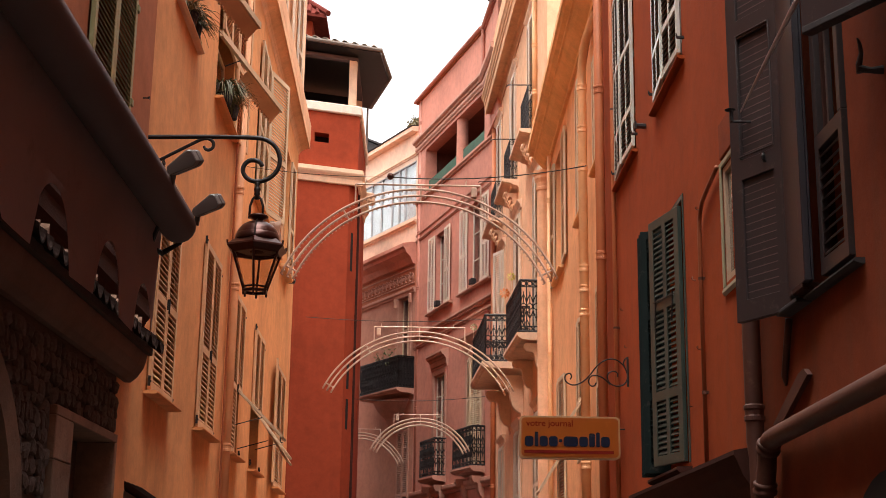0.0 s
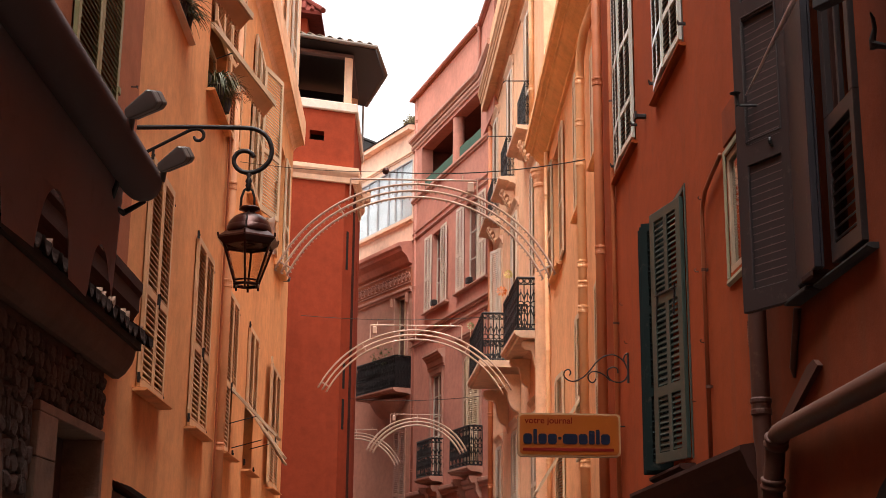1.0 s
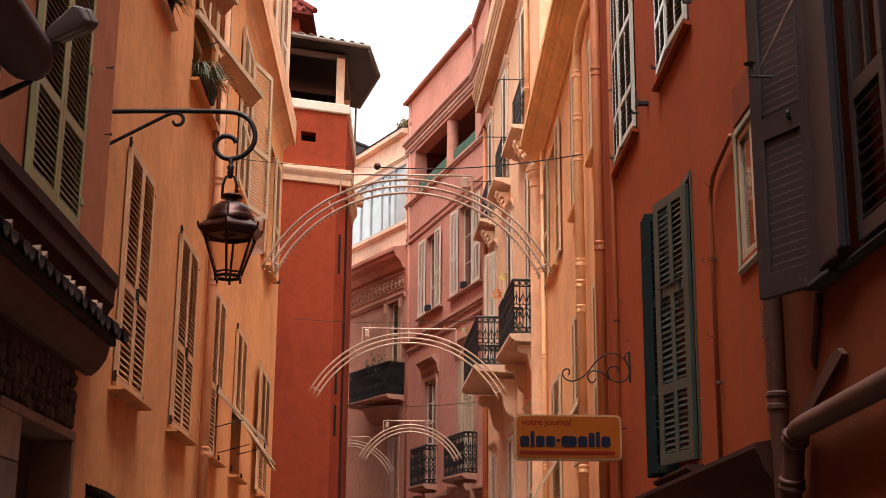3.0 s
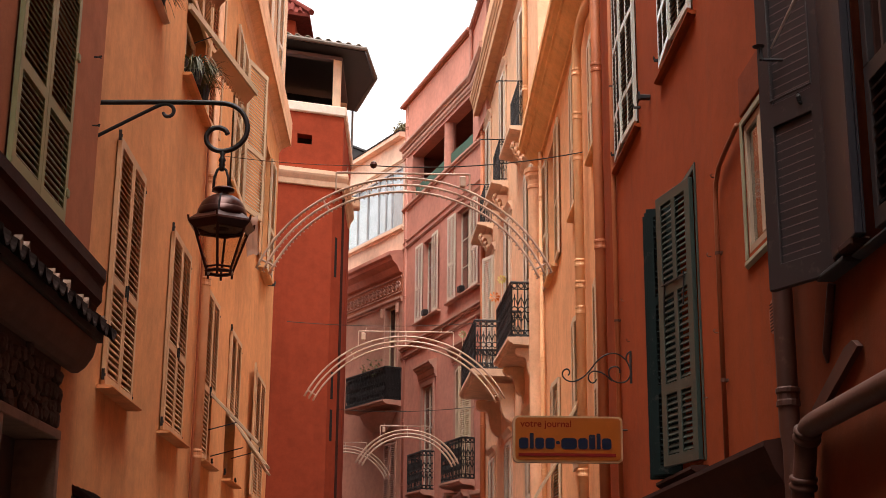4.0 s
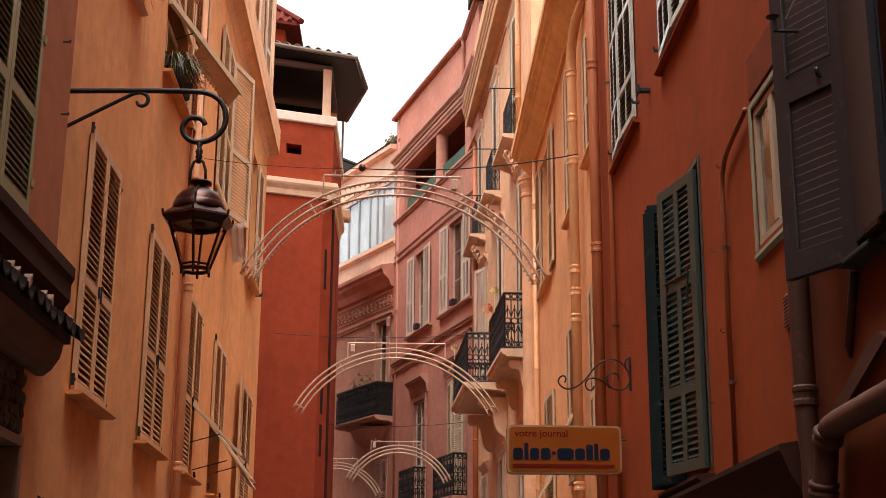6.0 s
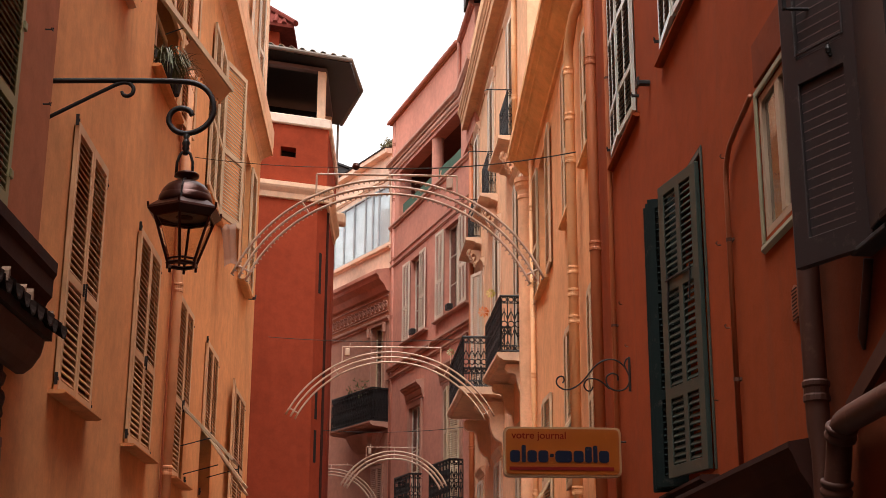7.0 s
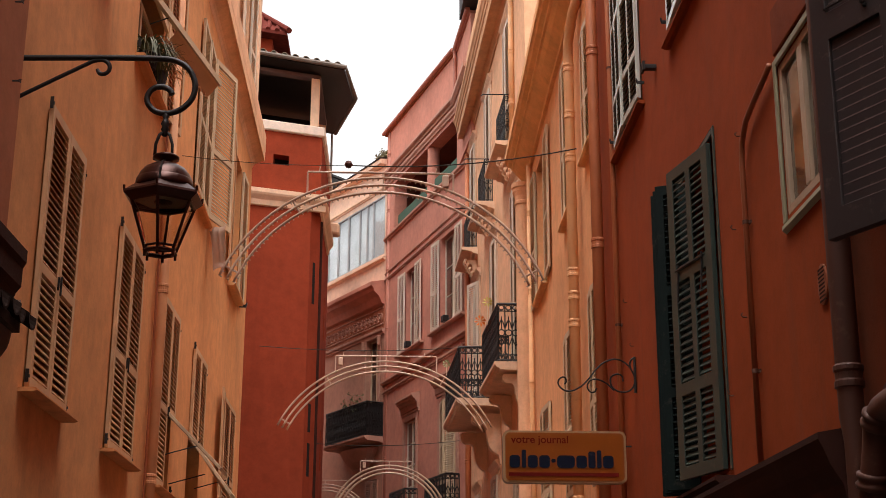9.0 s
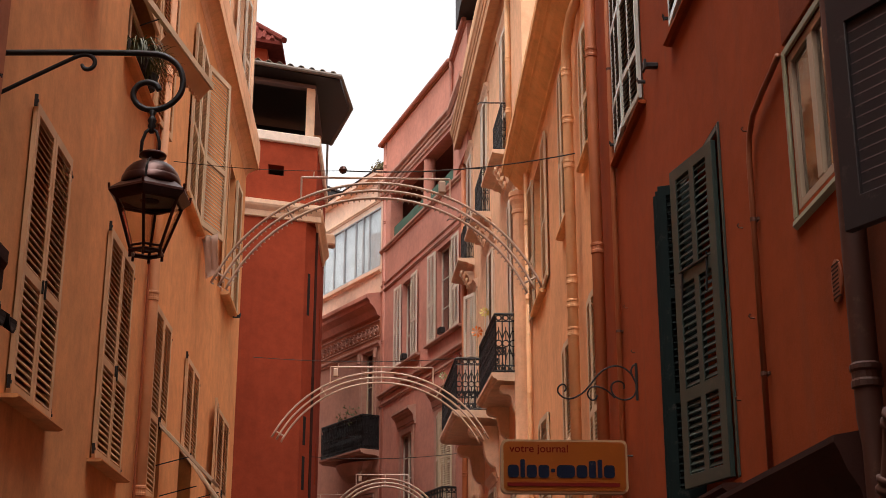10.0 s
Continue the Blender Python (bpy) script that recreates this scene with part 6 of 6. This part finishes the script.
rings = [hexring(0.18, 0.475), hexring(0.268, 0.408), hexring(0.275, 0.39), hexring(0.228, 0.35), hexring(0.21, 0.35), hexring(0.24, 0.385), hexring(0.17, 0.44)]
for p, q in zip(rings, rings[1:]):
    for i in range(6):
        bm.faces.new((p[i], p[(i + 1) % 6], q[(i + 1) % 6], q[i]))
part("canopy", bm, M_COPPER, lan)
bm = bmesh.new()
for i in range(6):
    a = radians(60 * i + 30)
    c, s = math.cos(a), math.sin(a)
    tube(bm, [(LB[0] + 0.22 * c, 0.22 * s, LB[2] + 0.355), (LB[0] + 0.102 * c, 0.102 * s, LB[2] + 0.02)], 0.011, 6)
    a2 = radians(60 * i + 90)
    for r, h, t in ((0.105, 0.02, 0.014), (0.1, 0.055, 0.008), (0.218, 0.352, 0.012)):
        tube(bm, [(LB[0] + r * c, r * s, LB[2] + h), (LB[0] + r * math.cos(a2), r * math.sin(a2), LB[2] + h)], t, 6)
    tube(bm, [(LB[0] + 0.105 * c, 0.105 * s, LB[2] + 0.02), (LB[0] + 0.105 * c, 0.105 * s, LB[2] - 0.02)], 0.01, 6)
    tube(bm, [(LB[0] + 0.268 * c, 0.268 * s, LB[2] + 0.4), (LB[0] + 0.272 * c, 0.272 * s, LB[2] + 0.435)], 0.009, 6)
part("lantern_frame", bm, M_COPPER, lan)
bm = bmesh.new()
lathe(bm, [(0.01, 0.4), (0.05, 0.4), (0.06, 0.38), (0.06, 0.36), (0.01, 0.35)], 14, LB)
part("lamp_holder", bm, M_DARKMETAL, lan)
bm = bmesh.new()
lathe(bm, [(0.005, 0.362), (0.1, 0.366), (0.195, 0.372), (0.2, 0.378), (0.005, 0.38)], 6, LB)
part("reflector", bm, M_SPOT, lan, "dull white reflector plate under the dome")
bm = bmesh.new()
tube(bm, [(LB[0], -0.19, LB[2] + 0.46), (LB[0], -0.18, LB[2] + 0.54), (LB[0], -0.13, LB[2] + 0.6), (LB[0], -0.05, LB[2] + 0.64)], 0.008, 6)
part("dome_rib", bm, M_IRON, lan)
for i in range(6):
    a, a2 = radians(60 * i + 30), radians(60 * i + 90)
    bm = bmesh.new()
    q = [(0.098, 0.03, a), (0.098, 0.03, a2), (0.212, 0.352, a2), (0.212, 0.352, a)]
    vs = [bm.verts.new((LB[0] + r * math.cos(t), r * math.sin(t), LB[2] + h)) for r, h, t in q]
    vs2 = [bm.verts.new((LB[0] + (r - 0.004) * math.cos(t), (r - 0.004) * math.sin(t), LB[2] + h)) for r, h, t in q]
    bm.faces.new(vs)
    bm.faces.new(vs2[::-1])
    for k in range(4):
        bm.faces.new((vs[k], vs2[k], vs2[(k + 1) % 4], vs[(k + 1) % 4]))
    p = part("pane", bm, M_LAMPGLASS, lan)
    p.visible_shadow = False

# ---- shop sign ----
sg = thing("shop_sign", Matrix.Translation((1.645, 14.6, 3.1)) @ Matrix.Scale(1.04, 4), "orange newspaper shop sign with navy shapes, fixed by a rod", "sign")


def rounded(x0, x1, z0, z1, r, n=5):
    out = []
    for cx, cz, a0 in ((x1 - r, z0 + r, -90), (x1 - r, z1 - r, 0), (x0 + r, z1 - r, 90), (x0 + r, z0 + r, 180)):
        out += [(cx + r * math.cos(radians(a0 + 90 * i / n)), cz + r * math.sin(radians(a0 + 90 * i / n))) for i in range(n + 1)]
    return out


bm = bmesh.new()
prism(bm, rounded(-0.525, 0.525, 0.0, 0.44, 0.05), -0.055, 0.055, "y")
part("sign_case", bm, M_SIGNFRAME, sg)
bm = bmesh.new()
prism(bm, rounded(-0.505, 0.505, 0.018, 0.422, 0.04), -0.061, -0.057, "y")
part("sign_face", bm, M_SIGNORANGE, sg)
bm = bmesh.new()
box(bm, -0.475, 0.455, -0.066, -0.062, 0.055, 0.085)
part("red_bar", bm, M_SIGNRED, sg)
# the masthead as plain navy shapes
x = -0.47
for w, h, lift in ((0.09, 0.105, 0), (0.038, 0.15, 0), (0.085, 0.105, 0), (0.09, 0.105, 0), (0.035, 0.03, 0.045), (0.15, 0.105, 0), (0.09, 0.105, 0), (0.06, 0.14, 0), (0.038, 0.15, 0), (0.09, 0.105, 0)):
    bm = bmesh.new()
    prism(bm, rounded(x, x + w, 0.125 + lift, 0.125 + lift + h, min(w, h) * 0.3), -0.067, -0.062, "y")
    part("navy_shape", bm, M_INK, sg)
    x += w + 0.013
cu_ = bpy.data.curves.new("lettering", "FONT")
cu_.body, cu_.size, cu_.extrude, cu_.offset = "votre journal", 0.09, 0.001, 0.0012
tmp = bpy.data.objects.new("lettering_tmp", cu_)
scene.collection.objects.link(tmp)
bpy.context.view_layer.update()
me = bpy.data.meshes.new_from_object(tmp.evaluated_get(bpy.context.evaluated_depsgraph_get()))
bpy.data.objects.remove(tmp)
me.materials.clear()
me.materials.append(M_SIGNRED)
me.transform(Matrix.Scale(1.03, 4, (1, 0, 0)))
part("lettering", me, None, sg, "dark red lettering votre journal", pose(-0.455, -0.0625, 0.335, 90, 0, 0))
bm = bmesh.new()
tube(bm, [(0.52, 0, 0.32), (0.582, 0, 0.32)], 0.007, 8)
part("fixing_rod", bm, M_IRON, sg)

# ---- scrolled sign bracket above it ----
sb = thing("scroll_bracket", Matrix.Translation((2.245, 14.2, 3.84)), "thin scrolled wrought-iron bracket on the orange wall", "bracket")
bm = bmesh.new()


def swirl(points, r):
    """A forged bar through points in centimetres, smoothed by halving corners."""
    pts = [Vector((x / 100, 0, z / 100)) for x, z in points]
    for _ in range(2):
        out = [pts[0]]
        for p, q in zip(pts, pts[1:]):
            out += [p.lerp(q, 0.25), p.lerp(q, 0.75)]
        pts = out + [pts[-1]]
    tube(bm, pts, r, 6)


tube(bm, [(-0.012, 0, 0.0), (-0.012, 0, 0.32)], 0.012, 6)
swirl([(-12, 10), (-12, 15), (-17, 17), (-23, 14), (-23, 7), (-19, 2), (-12, 0), (-5, 2), (-1, 9), (-2, 16), (-6, 24), (-13, 29), (-20, 30), (-28, 27), (-35, 21), (-40, 14),
       (-47, 6), (-56, 1), (-63, 1), (-69, 6), (-68, 12), (-63, 14), (-61, 10), (-63, 7)], 0.0075)
swirl([(-20, 2), (-27, 9), (-35, 12), (-41, 11), (-44, 5), (-41, 0), (-37, 0), (-35, 4)], 0.0075)
swirl([(-1, 31), (-4, 30), (-6, 25), (-4, 20)], 0.008)
part("scrollwork", bm, M_IRON, sb)


# ---- illumination arches over the street ----
def arch_light(x0, x1, y, zf, zc, fx0, fx1, zt, cable, bulbs=True):
    """A festive arch of three tubes with ties, a rectangular hanger and small lamps."""
    base = thing("illumination_arch", Matrix.Translation(((x0 + x1) / 2, y, zf)), "pale unlit festive light arch hung on a cable", "light arch", "light arches over the street")
    half, rise = (x1 - x0) / 2, zc - zf
    R = (half * half + rise * rise) / (2 * rise)
    ang = math.asin(min(1.0, half / R))
    gap = 0.09
    for k in range(3):
        r = R - gap * k
        bm = bmesh.new()
        tube(bm, [(r * math.sin(a), 0, rise - R + r * math.cos(a)) for a in [ang * (2 * i / 40 - 1) for i in range(41)]], 0.017 if y < 20 else 0.019 if y < 30 else 0.025, 6)
        part("arch_tube", bm, M_ARCH, base, smooth=True)
    for i in range(5):
        bm = bmesh.new()
        a = ang * (2 * i / 4 - 1) * 0.945
        top = R + 0.005 if i != 2 else R + (zt - zc)
        tube(bm, [(top * math.sin(a), 0, rise - R + top * math.cos(a)), ((R - 0.185) * math.sin(a), 0, rise - R + (R - 0.185) * math.cos(a))], 0.013, 6)
        part("arch_tie", bm, M_ARCH, base)
    if bulbs:
        for k in range(3):
            bm = bmesh.new()
            r = R - gap * k - 0.035
            n = int(2 * ang * r / 0.062)
            for i in range(n + 1):
                a = ang * (2 * i / n - 1)
                c = Vector((r * math.sin(a), 0, rise - R + r * math.cos(a)))
                d = Vector((math.sin(a), 0, math.cos(a)))
                tube(bm, [c + d * 0.025, c + d * 0.006, c - d * 0.002], [0.008, 0.009, 0.005], 5)
            tagged(part("bulb_string", bm, M_BULB, base, "row of small clear bulbs"), kind="stuff")
    bm = bmesh.new()
    cx = (x0 + x1) / 2
    a0, a1, zt_ = fx0 - cx, fx1 - cx, zt - zf
    for xx in (a0, a1):
        tube(bm, [(xx, 0, zt_), (xx, 0, rise - R + math.sqrt(R * R - xx * xx))], 0.012, 6)
    tube(bm, [(a0, 0, zt_), (a1, 0, zt_)], 0.013, 6)
    for xx in (a0 * 0.85, a1 * 0.75):
        tube(bm, [(xx, 0, zt_), (xx + 0.01, 0, zt_ + 0.07)], 0.008, 5)
    part("hanger_frame", bm, M_ARCH, base)
    bm = bmesh.new()
    bx = a1 - 0.13 if bulbs else a0 + 0.05
    box(bm, bx, bx + 0.08, -0.04, 0.04, zt_ - 0.17, zt_ - 0.03, 0.01)
    part("transformer_box", bm, M_ARCH, base)
    return base


arch_light(-1.88, 1.83, 17.6, 5.79, 7.0, -0.91, 0.79, 7.06, None)
arch_light(-1.88, 1.82, 26.0, 5.45, 6.59, -0.91, 0.86, 6.68, None, False)
arch_light(-1.31, 1.334, 36.2, 5.28, 6.135, -0.689, 0.573, 6.237, None, False)
arch_light(-3.3, -0.5, 43.2, 5.56, 6.5, -2.6, -1.25, 6.62, None, False)


def cable(name, pts, r, label):
    bm = bmesh.new()
    out = []
    for (a, b, sag) in pts:
        a, b = Vector(a), Vector(b)
        for i in range(13):
            k = i / 12
            out.append(a.lerp(b, k) - Vector((0, 0, 4 * sag * k * (1 - k))))
    tube(bm, out, r, 5)
    return solo(name, bm, M_CABLE, Matrix(), label, "cable", "cables across the street")


cable("support_cable", [((2.2, 17.25, 7.27), (-0.45, 17.9, 7.26), 0.09)], 0.008, "black cable slung from the houses above the arch")
cable("thin_wire", [((-0.45, 17.9, 7.26), (-2.51, 18.3, 7.5), 0.04)], 0.004, "thin dark wire tying the cable to the apricot house")
cable("support_cable", [((2.4, 26.6, 7.1), (-2.3, 26.5, 6.95), 0.12)], 0.006, "black cable carrying the second light arch")
cable("support_cable", [((2.08, 35.8, 6.75), (-1.7, 34.4, 6.39), 0.1)], 0.008, "black cable carrying the third light arch")
bm = bmesh.new()
lathe(bm, [(0.005, -0.05), (0.035, -0.035), (0.05, 0.0), (0.035, 0.035), (0.005, 0.05)], 12)
solo("cable_ball", bm, M_COPPER, Matrix.Translation((-0.45, 17.9, 7.27)), "small dark ball joint on the cable", "cable joint")


# ---- flowers, plants and toys on the balconies ----
def pinwheel(m, r, material, label):
    base = thing("toy_windmill", m, label, "toy windmill", "toy windmills on the balconies")
    for i in range(8):
        bm = bmesh.new()
        a = radians(45 * i)
        b = a + 0.5
        p = [(0.02 * math.cos(a), 0, 0.02 * math.sin(a)), (r * math.cos(a), 0.02, r * math.sin(a)), (r * 0.8 * math.cos(b), -0.03, r * 0.8 * math.sin(b))]
        vs = [bm.verts.new(q) for q in p]
        vs2 = [bm.verts.new((q[0], q[1] + 0.004, q[2])) for q in p]
        bm.faces.new(vs)
        bm.faces.new(vs2[::-1])
        for k in range(3):
            bm.faces.new((vs[k], vs2[k], vs2[(k + 1) % 3], vs[(k + 1) % 3]))
        part("vane", bm, material, base)
    bm = bmesh.new()
    tube(bm, [(0, 0.01, 0), (0, 0.01, -0.45)], 0.006, 5)
    part("stick", bm, M_CREAMWOOD, base)
    return base


pinwheel(pose(1.86, 27.4, 8.05), 0.1, M_FLOWERY, "yellow toy windmill stuck on a balcony rail")
pinwheel(pose(1.75, 27.9, 7.8), 0.12, M_FLOWERO, "orange toy windmill stuck on a balcony rail")
pinwheel(Matrix.Translation(R3.at(7.36, 0.88, 8.1).translation), 0.1, M_LEAFPALE, "green toy windmill stuck on a balcony rail")
pinwheel(pose(1.5, 30.0, 7.8), 0.07, M_SIGNRED, "red toy windmill stuck on a balcony rail")


def leafy(name, m, size, count, label, seed, material=None):
    """A loose shrub: thin stems and many small leaves."""
    rnd = random.Random(seed)
    base = thing(name, m, label, "plant")
    bm = bmesh.new()
    bl = bmesh.new()
    for _ in range(9):
        a = rnd.uniform(0, 6.28)
        tip = Vector((math.cos(a) * size[0] * rnd.uniform(0.3, 1), math.sin(a) * size[1] * rnd.uniform(0.3, 1), size[2] * rnd.uniform(0.5, 1)))
        mid = tip * 0.5 + Vector((0, 0, 0.1 * size[2]))
        tube(bm, [(0, 0, -0.05), mid, tip], [0.012, 0.008, 0.004], 5)
        for _ in range(count // 9):
            c = (mid if rnd.random() < 0.4 else tip).lerp(tip, rnd.random()) + Vector((rnd.gauss(0, 0.09), rnd.gauss(0, 0.09), rnd.gauss(0, 0.08)))
            n = Vector((rnd.gauss(0, 1), rnd.gauss(0, 1), rnd.gauss(0, 1))).normalized()
            s = n.orthogonal().normalized()
            t = n.cross(s)
            k = rnd.uniform(0.03, 0.06)
            bl.faces.new([bl.verts.new(c + s * k), bl.verts.new(c + t * k * 0.5), bl.verts.new(c - s * k), bl.verts.new(c - t * k * 0.5)])
    part("stems", bm, M_LEAFDRY, base)
    part("leaves", bl, material or M_LEAF, base)
    return base


leafy("balcony_plant", C.at(1.7, 0.3, 8.5), (0.7, 0.25, 1.05), 130, "straggling green plant on the dark balcony", 11)
leafy("balcony_shrub", C.at(0.8, 0.35, 8.5), (0.5, 0.2, 0.8), 120, "small shrub in a pot on the dark balcony", 12)
leafy("roof_shrub", Matrix.Translation((-0.4, 45.5, 17.25)), (0.32, 0.3, 0.6), 1500, "bushy shrub growing on the roof terrace", 13, M_LEAFDRY)

# ---- small roof hut on the pale house, and pins in the rose wall ----
hut = thing("roof_hut", Matrix.Translation((-1.8, 50.0, 17.2)), "dark metal hut with a red stripe on the roof", "hut")
bm = bmesh.new()
prism(bm, [(-0.6, 0.0), (0.6, 0.0), (0.6, 0.75), (-0.6, 1.25)], -0.5, 0.5, "y")
part("hut_body", bm, M_DARKMETAL, hut)
bm = bmesh.new()
box(bm, -0.66, -0.604, -0.5, 0.5, 0.2, 0.42)
part("red_stripe", bm, M_TILERED, hut)
bm = bmesh.new()
prism(bm, [(-0.75, 1.32), (0.7, 0.76), (0.7, 0.84), (-0.75, 1.4)], -0.56, 0.56, "y")
part("hut_roof", bm, M_DARKMETAL, hut)
for y, z in ((10.69, 5.71), (10.8, 5.2), (10.4, 6.9)):
    bm = bmesh.new()
    tube(bm, [(0, 0, 0), (0, 0.05, 0.0), (0, 0.056, 0.012)], 0.006, 5)
    box(bm, -0.02, 0.02, 0.045, 0.052, -0.006, 0.006)
    solo("wall_pin", bm, M_IRON, L1.at(ny(y), 0, z), "small iron pin stuck in the rose wall", "pin", "pins in the rose wall")
